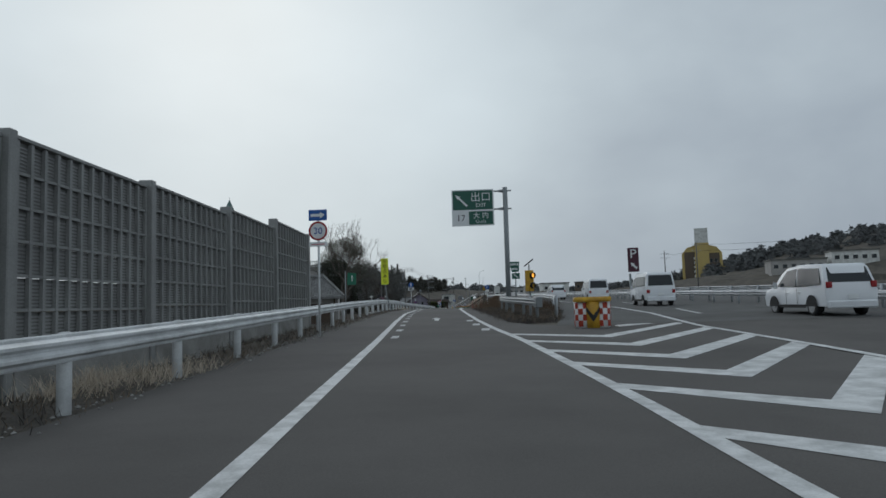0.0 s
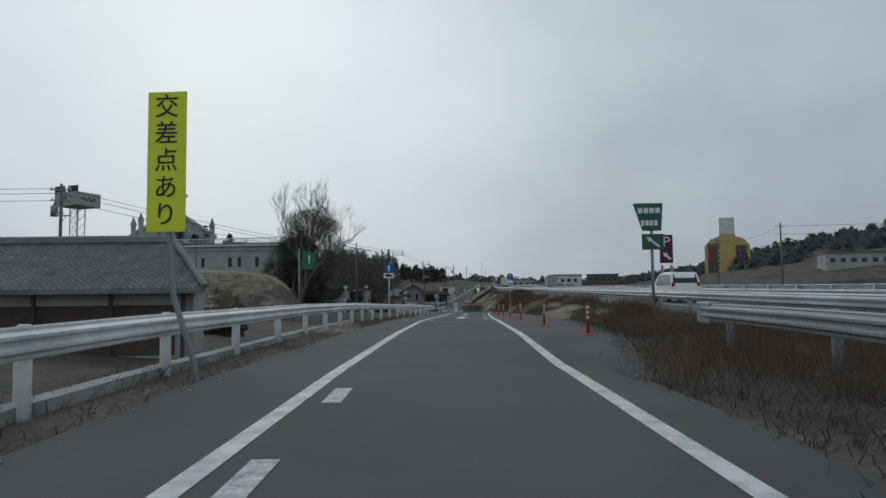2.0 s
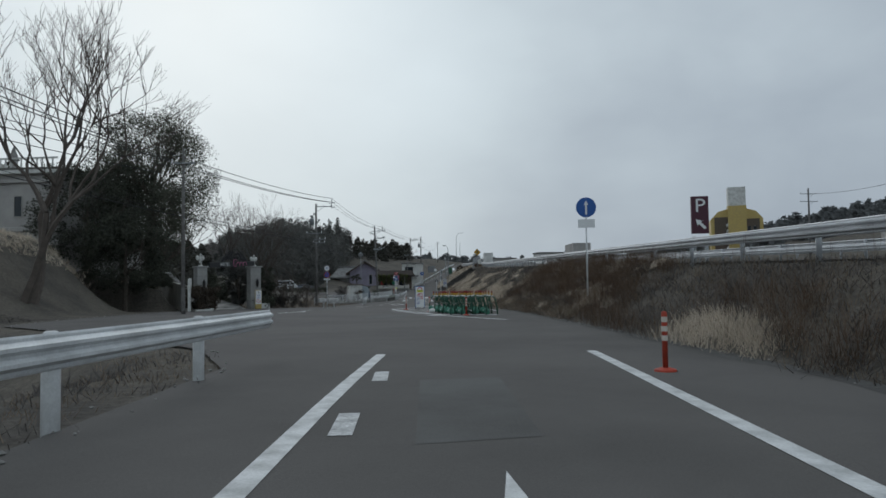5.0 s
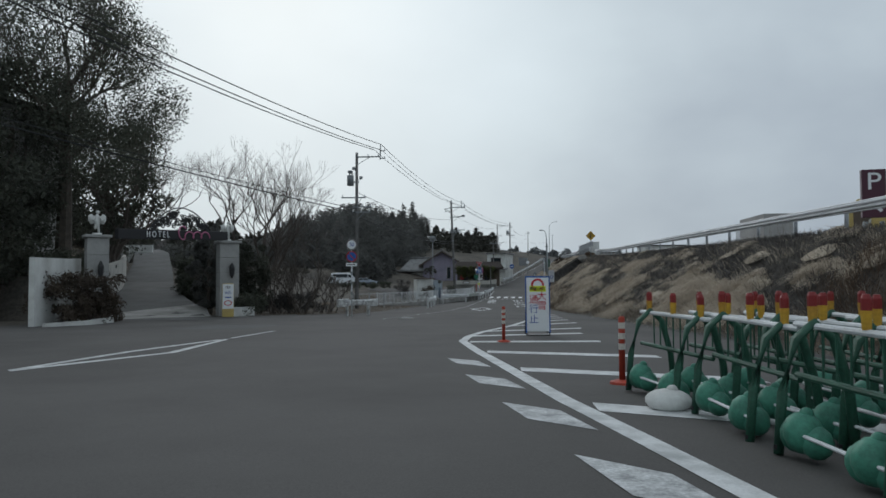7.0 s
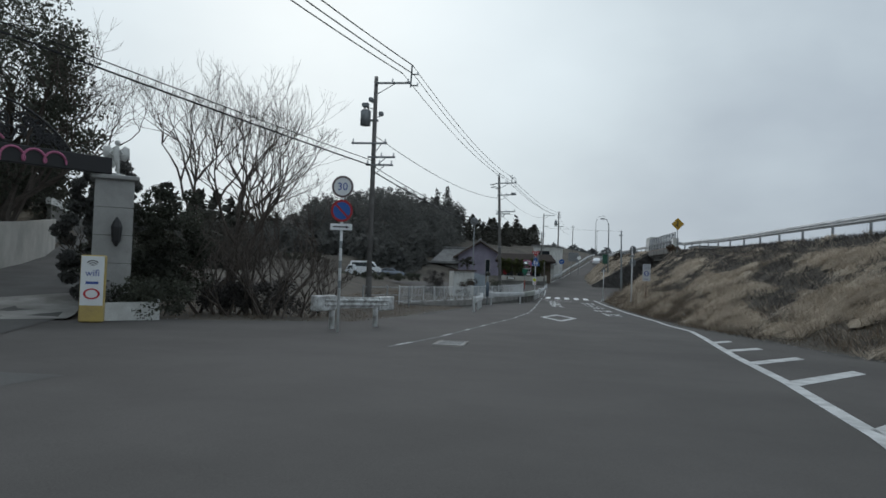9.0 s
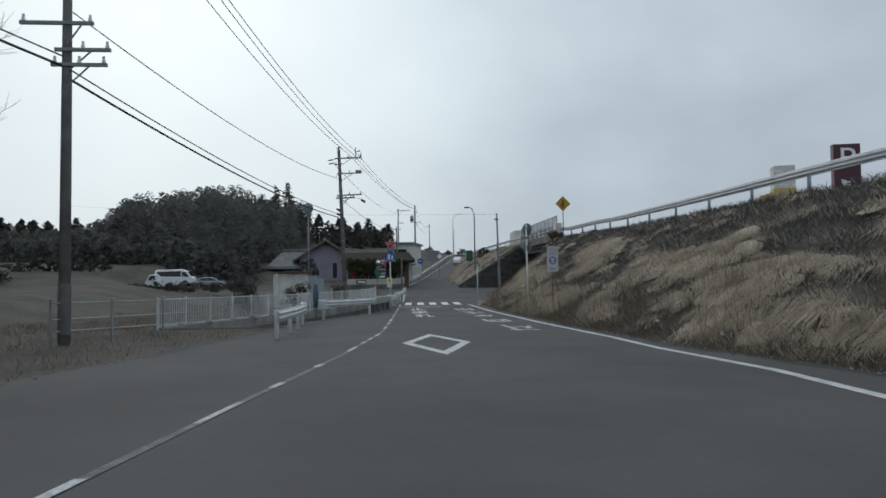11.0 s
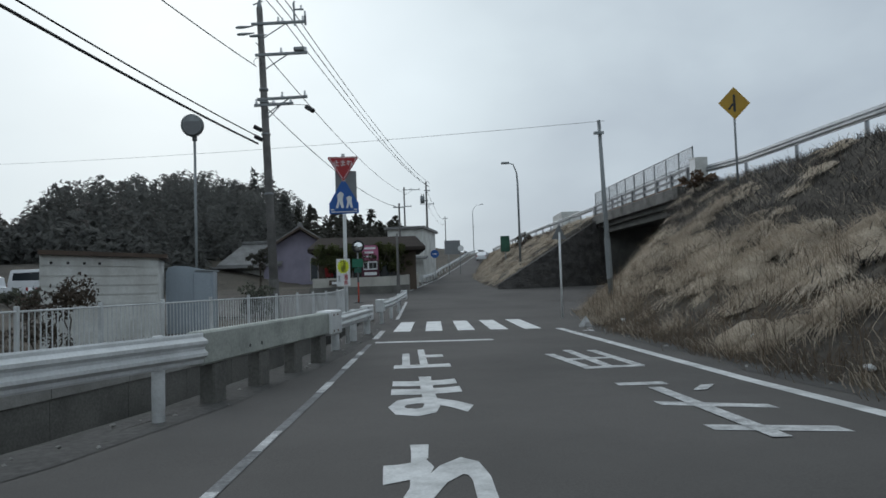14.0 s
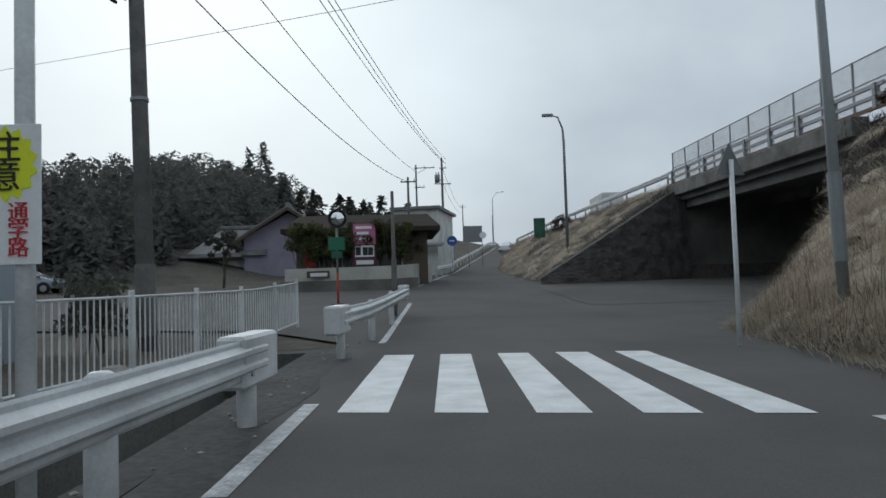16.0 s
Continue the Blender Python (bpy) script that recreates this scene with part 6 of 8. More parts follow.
# ---- hotel gateway ----
def pillar(x, y, z, h, turn, wide=1.0):
    s = thing("gate_pillar", pose(x, y, z, 0, 0, turn) @ Matrix.Diagonal((wide, wide, 1, 1)), "tall granite-faced gate pillar with a black lantern", "pillar", "gate pillars")
    for k in range(5):
        part("block", Shape().box(-0.55, -0.55, k * h / 5 + 0.006, 0.55, 0.55, (k + 1) * h / 5 - 0.006, bevel=0.012), STONE, s)
    part("core", Shape().box(-0.53, -0.53, 0, 0.53, 0.53, h), CONCRETE_DARK, s)
    part("cap", Shape().box(-0.68, -0.68, h, 0.68, 0.68, h + 0.14, bevel=0.03), STONE, s)
    l_ = part("lantern", Shape().tube([(0.1, -0.75, h * 0.52), (0.1, -0.75, h * 0.56), (0.1, -0.75, h * 0.66), (0.1, -0.75, h * 0.7), (0.1, -0.75, h * 0.73)], [0.03, 0.12, 0.16, 0.1, 0.02], 6), INK, s, "black iron wall lantern")
    part("bracket", Shape().box(0.06, -0.75, h * 0.6, 0.14, -0.55, h * 0.63), INK, l_)
    return s


pillar(-18.9, 175.2, 0.95, 4.0, 40, 0.84)
pillar(-16.1, 183.7, 0.8, 4.25, 34)


def statue(x, y, z):
    s = Shape()
    s.tube([(0, 0, 0), (0, 0, 0.1)], 0.22, 12)
    s.tube([(0.08, 0, 0.1), (0.05, 0, 0.4), (0.0, 0, 0.55), (-0.02, 0, 0.78), (0, 0, 1.0), (0.02, 0, 1.06)], [0.05, 0.07, 0.12, 0.13, 0.09, 0.04], 10)
    s.tube([(-0.1, 0.02, 0.3), (-0.06, 0, 0.55)], [0.05, 0.08], 8)
    s.ball((0.02, 0, 1.16), 0.095, 8)
    for k in (-1, 1):
        s.prism([(k * 0.08, 0.6), (k * 0.3, 0.55), (k * 0.42, 0.75), (k * 0.4, 1.0), (k * 0.25, 1.08), (k * 0.08, 0.9)], 0.05, pose(0, 0.06, 0))
        s.tube([(k * 0.1, 0, 0.92), (k * 0.22, -0.1, 0.78), (k * 0.12, -0.16, 0.7)], 0.035, 6)
    return solid("statue", s, PLASTER_WHITE, "white plaster statue on a gate pillar", "statue", "statues on the gate", m=pose(x, y, z, 0, 0, 35) @ Matrix.Scale(0.92, 4), smooth=True)


statue(-18.9, 175.2, 5.09)
statue(-16.1, 183.7, 5.2)
arch = thing("gate_arch", pose(-18.5, 175.7, 5.18, 0, -2, 72), "dark sign beam with scrolled ironwork over the gateway", "sign")
L_ = 8.3
part("beam", Shape().box(0.3, -0.12, -0.24, L_ - 0.3, 0.12, 0.26, bevel=0.02), INK, arch, "black steel sign beam")
part("scroll_frame", Shape().tube([(2.3 + 4.4 * q / 16, 0, 0.26 + 1.2 * math.sin(math.pi * q / 16) ** 0.8) for q in range(17)], 0.035, 6), INK, arch)
for k in range(56):
    x = 2.5 + rnd(0, 4.0)
    zt = 1.2 * math.sin(math.pi * min(max((x - 2.3) / 4.4, 0), 1)) ** 0.8
    r = min(rnd(0.14, 0.26), zt * 0.45)
    z, a0, sg = 0.26 + rnd(r, max(zt - r, r + 0.01)), rnd(0, 6.28), random.choice((-1, 1))
    part("scroll", Shape().tube([(x + r * (1 - q / 18) * math.cos(a0 + sg * q * 0.6), 0, z + r * (1 - q / 18) * math.sin(a0 + sg * q * 0.6)) for q in range(16)], 0.032, 5), INK, arch)
lettering("H O T E L", 0.46, SIGN_WHITE, arch, pose(2.75, -0.13, 0.0), wide=0.78, depth=0.02)
big = [(4.45 + 0.3 * math.cos(q), -0.14, 0.12 + 0.36 * math.sin(q)) for q in np.linspace(0.7, 5.2, 16)]
small = [(4.62 + 0.12 * q - 0.15 * math.sin(q * 1.25), -0.14, 0.02 - 0.17 * math.cos(q * 1.25)) for q in np.linspace(0.6, 14.8, 56)]
part("script_letters", Shape().tube(big + small, 0.035, 6), SIGN_PINK, arch, "pink script lettering, not readable")


def wall_run(name, pts, tops, bottoms, thick, mat, label):
    """A wall along points (x, y)."""
    s = Shape()
    n = len(pts)
    for i, (x, y) in enumerate(pts):
        a, b = pts[max(i - 1, 0)], pts[min(i + 1, n - 1)]
        d = Vector((b[0] - a[0], b[1] - a[1])).normalized() * thick / 2
        for sx in (-1, 1):
            for z in (bottoms[i], tops[i]):
                s.v.append((x - d.y * sx, y + d.x * sx, z))
    for i in range(n - 1):
        k, m = 4 * i, 4 * i + 4
        s.f += [(k, m, m + 1, k + 1), (k + 2, k + 3, m + 3, m + 2), (k + 1, m + 1, m + 3, k + 3), (k, k + 2, m + 2, m)]
    s.f += [(0, 1, 3, 2), (4 * n - 4, 4 * n - 2, 4 * n - 1, 4 * n - 3)]
    return solid(name, s, mat, label, "wall", kind="structure")


wall_run("wall_gate_west", [(-18.1, 169.7), (-19.4, 174.0), (-19.9, 175.4)], [3.9, 3.95, 4.0], [0.5, 0.5, 0.5], 0.2, PLASTER_WHITE, "white rendered garden wall")
wall_run("planter_west", [(-17.5, 169.6), (-16.9, 171.5), (-17.4, 174.0), (-18.4, 175.6)], [1.35, 1.35, 1.35, 1.35], [0.4, 0.4, 0.4, 0.4], 0.16, PLASTER_WHITE, "low white planter wall")
wall_run("planter_east", [(-15.6, 182.1), (-14.6, 183.9), (-15.4, 185.2)], [1.35, 1.35, 1.35], [0.3, 0.3, 0.3], 0.16, PLASTER_WHITE, "low white planter wall")
wall_run("wall_drive", [(-20.6, 177.0), (-25.5, 186), (-31, 198), (-35.9, 207)], [3.3, 3.7, 4.5, 5.2], [0.3, 0.3, 0.8, 1.4], 0.25, PLASTER, "cream rendered wall beside the drive")
wall_run("wall_upper", [(-46.5, 224), (-42.0, 223.6)], [7.0, 6.9], [4.2, 4.2], 0.25, PLASTER_WHITE, "white rendered wall at the head of the drive")
wall_run("wall_terrace", [(-36.8, 207.6), (-40.1, 214), (-44.0, 221.5)], [6.3, 6.2, 6.1], [1.5, 2.4, 3.6], 0.25, CONCRETE_DARK, "dark terrace wall beside the steep drive")
wall_run("coping_terrace", [(-36.8, 207.5), (-40.1, 214), (-44.0, 221.6)], [6.8, 6.7, 6.55], [6.3, 6.2, 6.1], 0.34, PLASTER_WHITE, "white parapet band on the terrace wall")
dv, ap = Shape(), Shape()
ys_d = [176.2, 178, 180, 182, 184, 187, 190, 194, 198, 201, 204, 206, 208, 211, 214, 217, 220, 222, 228, 235]
for y in ys_d:
    xw, xe = curve_at(DRIVE_W, y) + 0.14, curve_at(DRIVE_E, y)
    for k in range(5):
        x = xw + (xe - xw) * k / 4
        dv.v.append((x, y, gate_z(x, y) + (0.016 if y < 200 else 0.06)))
dv.f = [(5 * i + k, 5 * i + k + 1, 5 * i + k + 6, 5 * i + k + 5) for i in range(len(ys_d) - 1) for k in range(4)]
solid("drive", dv, ASPHALT_OLD, "dark worn asphalt drive climbing to the hotel", "drive", kind="structure")
for i in range(7):
    for k in range(5):
        u, v = i / 6, k / 4
        x, y = -19.5 + 3.1 * u - 2.5 * v, 176.7 + 5.5 * u + 4.7 * v
        ap.v.append((x, y, gate_z(x, y) + 0.03))
ap.f = [(5 * i + k, 5 * i + k + 1, 5 * i + k + 6, 5 * i + k + 5) for i in range(6) for k in range(4)]
solid("drive_apron", ap, CONCRETE, "pale worn concrete apron in the gateway", "drive", kind="structure")
for u in (0.08, 0.3, 0.55, 0.8):
    x, y = -20.6 - 15.3 * u, 177 + 30 * u
    l_ = thing("wall_lantern", pose(x + 0.16, y - 0.08, drive_z(y) + 2.0), "small black iron lantern on the cream wall", "lantern", "lanterns along the drive")
    part("lamp_body", Shape().tube([(0.1, -0.05, -0.12), (0.1, -0.05, -0.05), (0.1, -0.05, 0.12), (0.1, -0.05, 0.2)], [0.04, 0.09, 0.12, 0.03], 6), INK, l_)
    part("bracket", Shape().box(-0.05, -0.07, -0.02, 0.1, -0.03, 0.03), INK, l_)

OCHRE = material("faded_ochre_sheet", (0.5, 0.38, 0.12), 0.5, 0.08, 2, 30, 0.02, tint=(0.4, 0.3, 0.12))
s = thing("wifi_sign", pose(-15.15, 181.5, 0.87, 0, 0, 24), "standing sign box with a white poster over a yellow foot", "sign")
part("box", Shape().box(-0.31, -0.14, 0, 0.31, 0.14, 1.85, bevel=0.03), OCHRE, s)
p_ = part("poster", Shape().box(-0.29, -0.148, 0.46, 0.29, -0.14, 1.82), SIGN_WHITE, s)
lettering("wifi", 0.26, INK_BLUE, p_, pose(0, -0.15, 1.35))
for k in range(3):
    part("wave", Shape().tube([((0.06 + 0.06 * k) * math.cos(q), -0.152, 1.52 + (0.06 + 0.06 * k) * math.sin(q)) for q in np.linspace(0.7, 2.44, 8)], 0.012, 5), INK, p_)
part("lettering_bar", Shape().box(-0.16, -0.152, 1.05, 0.16, -0.148, 1.12), INK_BLUE, p_)
part("oval_mark", Shape().ring(0.11, 0.15, 0.004, pose(0, -0.152, 0.78) @ Matrix.Diagonal((1.4, 1, 1, 1))), INK_RED, p_)


# ---- buildings ----
def window_in(parent, x0, z0, x1, z1, y, mat=GLASS):
    w = part("window", Shape().box(x0, y - 0.03, z0, x1, y + 0.02, z1), mat, parent)
    t = 0.07
    part("frame", Shape().box(x0 - t, y - 0.06, z0 - t, x0, y + 0.02, z1 + t).box(x1, y - 0.06, z0 - t, x1 + t, y + 0.02, z1 + t).box(x0, y - 0.06, z1, x1, y + 0.02, z1 + t).box(x0 - t, y - 0.09, z0 - t, x1 + t, y + 0.02, z0), PLASTER_GREY, w)
    return w


# hotel with the green spire
h_ = thing("hotel_building", pose(-66.2, 178.9, 6.2, 0, 0, -7.2), "grey rendered hotel wing with a balustrade and cornice bands", "hotel")
W_ = 35.2
part("wall", Shape().box(0, 0, -3, W_, 14, 7.6), PLASTER_GREY, h_)
for z, d, t in ((7.4, 0.5, 0.35), (6.6, 0.25, 0.3), (2.2, 0.3, 0.4), (0.9, 0.4, 0.5)):
    part("cornice", Shape().box(-0.3, -d, z, W_ + 0.3, 0.02, z + t, bevel=0.04), PLASTER_WHITE if z > 7 else PLASTER_GREY, h_)
part("roof", Shape().box(-0.4, -0.5, 7.75, W_ + 0.4, 14, 7.95), CONCRETE_DARK, h_)
bl = part("balustrade", Shape().box(0, -0.3, 8.75, W_, -0.12, 8.9), PLASTER_WHITE, h_)
for k in range(70):
    x = 0.25 + k * 0.5
    part("baluster", Shape().tube([(x, -0.21, 7.95), (x, -0.21, 8.2), (x, -0.21, 8.5), (x, -0.21, 8.75)], [0.06, 0.11, 0.06, 0.08], 6), PLASTER_WHITE, bl)
for x in (6.5, 10.2, 15.0, 16.6, 20.5, 25.8, 27.6, 31.0):
    window_in(h_, x, 3.6, x + 0.7, 5.4, 0.0)
c_ = thing("hotel_tower_block", pose(-62.3, 204.9, 14.5, 0, 0, 30) @ Matrix.Scale(0.84, 4), "pale gabled hotel block with pinnacles and a green spire", "hotel")
part("wall", Shape().prism([(-10.2, -6), (10.2, -6), (10.2, 4.8), (0, 11.2), (-10.2, 4.8)], 16), PLASTER_GREY, c_)
part("roof", Shape().prism([(-10.9, 4.3), (0, 11.3), (10.9, 4.3), (10.9, 5.0), (0, 12.1), (-10.9, 5.0)], 16.5, pose(0, -0.3, 0)), PLASTER, c_)
part("arch_moulding", Shape().tube([(4.6 * math.cos(q), -0.1, 3.2 + 4.6 * math.sin(q)) for q in np.linspace(0.05, math.pi - 0.05, 18)], 0.28, 6), PLASTER_WHITE, c_)
part("arch_sill", Shape().box(-5.4, -0.25, 2.9, 5.4, 0.05, 3.3), PLASTER_WHITE, c_)
for x, t in ((-10.4, 7.0), (-8.6, 8.2), (9.6, 7.6)):
    p_ = part("pinnacle", Shape().box(x - 0.6, -0.7, 1, x + 0.6, 0.5, t, bevel=0.08), PLASTER_GREY, c_)
    part("pinnacle_cap", Shape().tube([(x, -0.1, t), (x, -0.1, t + 0.5), (x, -0.1, t + 2.4)], [0.9, 0.7, 0.05], 8), CONCRETE, p_)
tw = part("tower", Shape().box(-3.4, 5.0, 8, 3.4, 11.8, 16.4, bevel=0.1), PLASTER_GREY, c_)
part("tower_gallery", Shape().box(-3.9, 4.5, 16.2, 3.9, 12.3, 16.8, bevel=0.1), PLASTER_WHITE, tw)
part("gallery_rail", Shape().ring(3.5, 3.8, 0.9, pose(0, 8.4, 17.6) @ pose(0, 0, 0, 90, 0, 0), 16), PLASTER_WHITE, tw)
up = part("tower_drum", Shape().tube([(0, 8.4, 16.8), (0, 8.4, 20.4), (0, 8.4, 20.8)], [2.2, 2.2, 2.55], 8), PLASTER_GREY, c_)
for k in range(4):
    q = math.radians(-90 + 22.5 + k * 45 - 45)
    x, y = 2.12 * math.cos(q), 8.4 + 2.12 * math.sin(q)
    part("arched_window", Shape().prism([(-0.5, 0), (0.5, 0), (0.5, 1.6), (0.3, 2.0), (0, 2.15), (-0.3, 2.0), (-0.5, 1.6)], 0.3, pose(x, y, 17.6, 0, 0, math.degrees(q) + 90)), GLASS, up)
for k in (-1.7, 1.7):
    part("arched_window", Shape().prism([(-0.8, 0), (0.8, 0), (0.8, 2.4), (0.5, 3.0), (0, 3.3), (-0.5, 3.0), (-0.8, 2.4)], 0.1, pose(k, 4.95, 12.2)), GLASS, tw)
sp = part("spire", Shape().tube([(0, 8.4, 20.8), (0, 8.4, 27.0)], [2.75, 0.06], 8), COPPER, c_, "green copper spire")
part("finial", Shape().tube([(0, 8.4, 26.8), (0, 8.4, 28.0)], 0.06, 6), GREY_STEEL, sp)
# sign tower
t_ = thing("sign_tower", pose(-86.5, 208, 14, 0, 0, -20), "steel lattice tower with a square advertising box", "advertising tower")
for x in (-1.1, 1.1):
    for y in (-1.1, 1.1):
        part("leg", Shape().tube([(x, y, -8), (x, y, 12)], 0.13, 6), WHITE_STEEL, t_)
for k in range(9):
    z = -6 + k * 2.0
    part("brace", Shape().tube([(-1.1, -1.1, z), (1.1, -1.1, z + 2)], 0.07, 5).tube([(1.1, -1.1, z), (-1.1, -1.1, z + 2)], 0.07, 5).tube([(1.1, -1.1, z), (1.1, 1.1, z + 2)], 0.07, 5).tube([(-1.1, -1.1, z), (1.1, -1.1, z)], 0.07, 5), WHITE_STEEL, t_)
b_ = part("sign_box", Shape().box(-3.4, -3.4, 11.6, 3.4, 3.4, 14.8, bevel=0.08), PLASTER_GREY, t_)
for m in (pose(0, -3.45, 13.2), pose(3.45, 0, 13.2, 0, 0, 90)):
    part("script_mark", Shape().tube([m @ Vector((-1.8 + 0.3 * q + 0.15 * math.sin(q * 2), 0, 0.5 * math.sin(q * 1.3))) for q in range(13)], 0.12, 5), INK, b_)
for x in (-2.0, 2.0):
    part("lettering_panel", Shape().box(x - 1.5, -3.2, 14.8, x + 1.5, -3.0, 16.2), INK, t_)

# house with a tiled roof west of the ramp
r_ = thing("tiled_house", pose(-26.2, 80.0, 1.75, 0, 0, 0), "low old house with a grey clay tile roof", "house")
part("wall", Shape().box(0.7, 0.9, -0.6, 14.8, 2.2, 2.75).box(0.7, 2.2, -0.6, 11.6, 6.3, 2.75), PLASTER_GREY, r_)
for x in (1.0, 4.4, 7.8, 11.2, 14.4):
    part("post", Shape().box(x, 0.5, -0.6, x + 0.14, 0.64, 2.75), WOOD, r_)
part("door_wall", Shape().box(1.2, 0.86, 0.0, 14.0, 0.9, 2.2), WOOD, r_, "dark timber door panels")
EZ, RZ, RY = 2.87, 5.15, 3.6
part("roof_base", Shape().add([(-0.1, -0.1, EZ), (15.65, -0.1, EZ), (12.75, RY, RZ), (-0.1, RY, RZ), (11.4, 7.3, EZ), (-0.1, 7.3, EZ), (-0.1, -0.1, EZ - 0.16), (15.65, -0.1, EZ - 0.16), (11.4, 7.3, EZ - 0.16), (-0.1, 7.3, EZ - 0.16)],
                              [(0, 1, 2, 3), (3, 2, 4, 5), (1, 4, 2), (6, 9, 8, 7), (0, 6, 7, 1), (1, 7, 8, 4)]), TILE, r_)
tiles = Shape()
rows_ = 16
for r in range(rows_):
    v0, v1 = r / rows_, (r + 1.12) / rows_
    x_end = 15.65 - 2.9 * v0
    n_t = int((x_end + 0.1) / 0.3)
    for c in range(n_t):
        x = -0.1 + c * 0.3
        for (xa, la), (xb, lb) in (((0.0, 0.02), (0.1, 0.12)), ((0.1, 0.12), (0.17, 0.05)), ((0.17, 0.05), (0.3, 0.015))):
            ya, yb = -0.1 + (RY + 0.1) * v0, -0.1 + (RY + 0.1) * min(v1, 1)
            za, zb = EZ + (RZ - EZ) * v0, EZ + (RZ - EZ) * min(v1, 1)
            tiles.add([(x + xa, ya, za + la + 0.05), (x + xb, ya, za + lb + 0.05), (x + xb, yb, zb + lb), (x + xa, yb, zb + la)], [(0, 1, 2, 3)])
            tiles.add([(x + xa, ya, za), (x + xb, ya, za), (x + xb, ya, za + lb + 0.05), (x + xa, ya, za + la + 0.05)], [(0, 1, 2, 3)])
tagged(part("roof_tiles", tiles, TILE, r_), kind="stuff")
part("ridge", Shape().box(-0.3, RY - 0.22, RZ, 12.85, RY + 0.22, RZ + 0.4, bevel=0.08), TILE, r_)
part("hip_ridge", Shape().tube([(12.75, RY, RZ + 0.2), (15.65, -0.1, EZ + 0.12)], 0.14, 8), TILE, r_)
part("gable_wall", Shape().add([(0.6, 1.0, 2.75), (0.6, RY, 4.95), (0.6, 6.2, 2.75), (0.75, 1.0, 2.75), (0.75, RY, 4.95), (0.75, 6.2, 2.75)], [(0, 1, 2), (5, 4, 3), (0, 3, 4, 1), (1, 4, 5, 2)]), PLASTER_GREY, r_)


def gabled_house(m, w, d, eave, ridge, wall_mat, label, over=0.8, name="house"):
    """A house whose gable faces -y."""
    s = thing(name, m, label, "house")
    part("wall", Shape().prism([(-w / 2, -0.5), (w / 2, -0.5), (w / 2, eave), (0, ridge - 0.25), (-w / 2, eave)], d), wall_mat, s)
    k = (ridge - eave) / (w / 2)
    rf = part("roof", Shape().prism([(-w / 2 - over, eave - over * k), (0, ridge), (w / 2 + over, eave - over * k), (w / 2 + over, eave - over * k + 0.22), (0, ridge + 0.25), (-w / 2 - over, eave - over * k + 0.22)], d + 2 * over, pose(0, -over, 0)), TILE, s)
    part("barge_board", Shape().prism([(-w / 2 - over, eave - over * k - 0.12), (0, ridge - 0.12), (w / 2 + over, eave - over * k - 0.12), (w / 2 + over, eave - over * k + 0.1), (0, ridge + 0.1), (-w / 2 - over, eave - over * k + 0.1)], 0.06, pose(0, -over - 0.07, 0)), WOOD, s)
    part("ridge", Shape().box(-0.2, -over, ridge + 0.1, 0.2, d + over, ridge + 0.45, bevel=0.06), TILE, s)
    return s


g_ = gabled_house(pose(-12.6, 286.9, 1.3, 0, 0, 6) @ Matrix.Scale(1.18, 4), 6.6, 9, 3.6, 5.7, LILAC, "lilac rendered house with a grey tiled gable roof")
window_in(g_, 0.9, 0.9, 1.5, 2.9, 0.0)
g2 = thing("house_annex", pose(-20.3, 287.3, 1.3) @ Matrix.Scale(1.18, 4), "low tiled annex with white shutters", "house")
part("wall", Shape().box(0, 0, -0.5, 4.2, 6, 2.6), PLASTER_GREY, g2)
part("shutter", Shape().box(1.2, -0.05, 0.2, 3.0, 0.02, 2.0), PLASTER_WHITE, g2)
part("roof", Shape().add([(-0.9, -1.0, 2.5), (4.9, -1.0, 2.5), (5.2, 3, 4.6), (0.6, 3, 4.6), (4.9, 7, 2.5), (-0.9, 7, 2.5), (-0.9, -1.0, 2.3), (4.9, -1.0, 2.3), (4.9, 7, 2.3), (-0.9, 7, 2.3)], [(0, 1, 2, 3), (3, 2, 4, 5), (0, 3, 5), (0, 6, 7, 1), (6, 9, 8, 7), (5, 9, 6, 0)]), TILE, g2)
part("ridge", Shape().box(0.5, 2.8, 4.55, 5.3, 3.2, 4.85, bevel=0.05), TILE, g2)
part("lower_roof", Shape().box(-1.4, -1.8, 1.95, 3.2, -0.1, 2.1, pose(0, 0, 0, -8, 0, 0)), TILE, g2)

sh = thing("roadside_shop", pose(-7.9, 264.4, 1.1, 0, 0, 2), "brown single-storey shop with a low pitched roof", "shop")
part("wall", Shape().box(0, 0, -0.5, 7.4, 7, 3.1), BROWN, sh)
part("roof", Shape().add([(-0.7, -1.0, 3.3), (8.1, -1.0, 3.3), (7.6, 3.4, 4.4), (-0.2, 3.4, 4.4), (8.1, 8, 3.3), (-0.7, 8, 3.3), (-0.7, -1, 3.05), (8.1, -1, 3.05), (8.1, 8, 3.05), (-0.7, 8, 3.05)], [(0, 1, 2, 3), (3, 2, 4, 5), (0, 3, 5), (1, 4, 2), (6, 7, 1, 0), (7, 8, 4, 1), (9, 6, 0, 5), (6, 9, 8, 7)]), ROOF_DARK, sh)
for x in (0.7, 2.6, 4.6):
    window_in(sh, x, 0.6, x + 1.3, 2.1, 0.0)
part("noren", Shape().box(0.5, -0.12, 1.2, 1.1, -0.08, 2.0), SIGN_RED, sh, "red cloth banner")
wall_run("wall_shop", [(-7.9, 261.2), (-2.4, 260.0), (-1.4, 262.5), (-0.3, 270.5)], [2.15, 2.15, 2.25, 2.55], [0.2, 0.2, 0.2, 0.5], 0.18, PLASTER, "cream rendered garden wall")
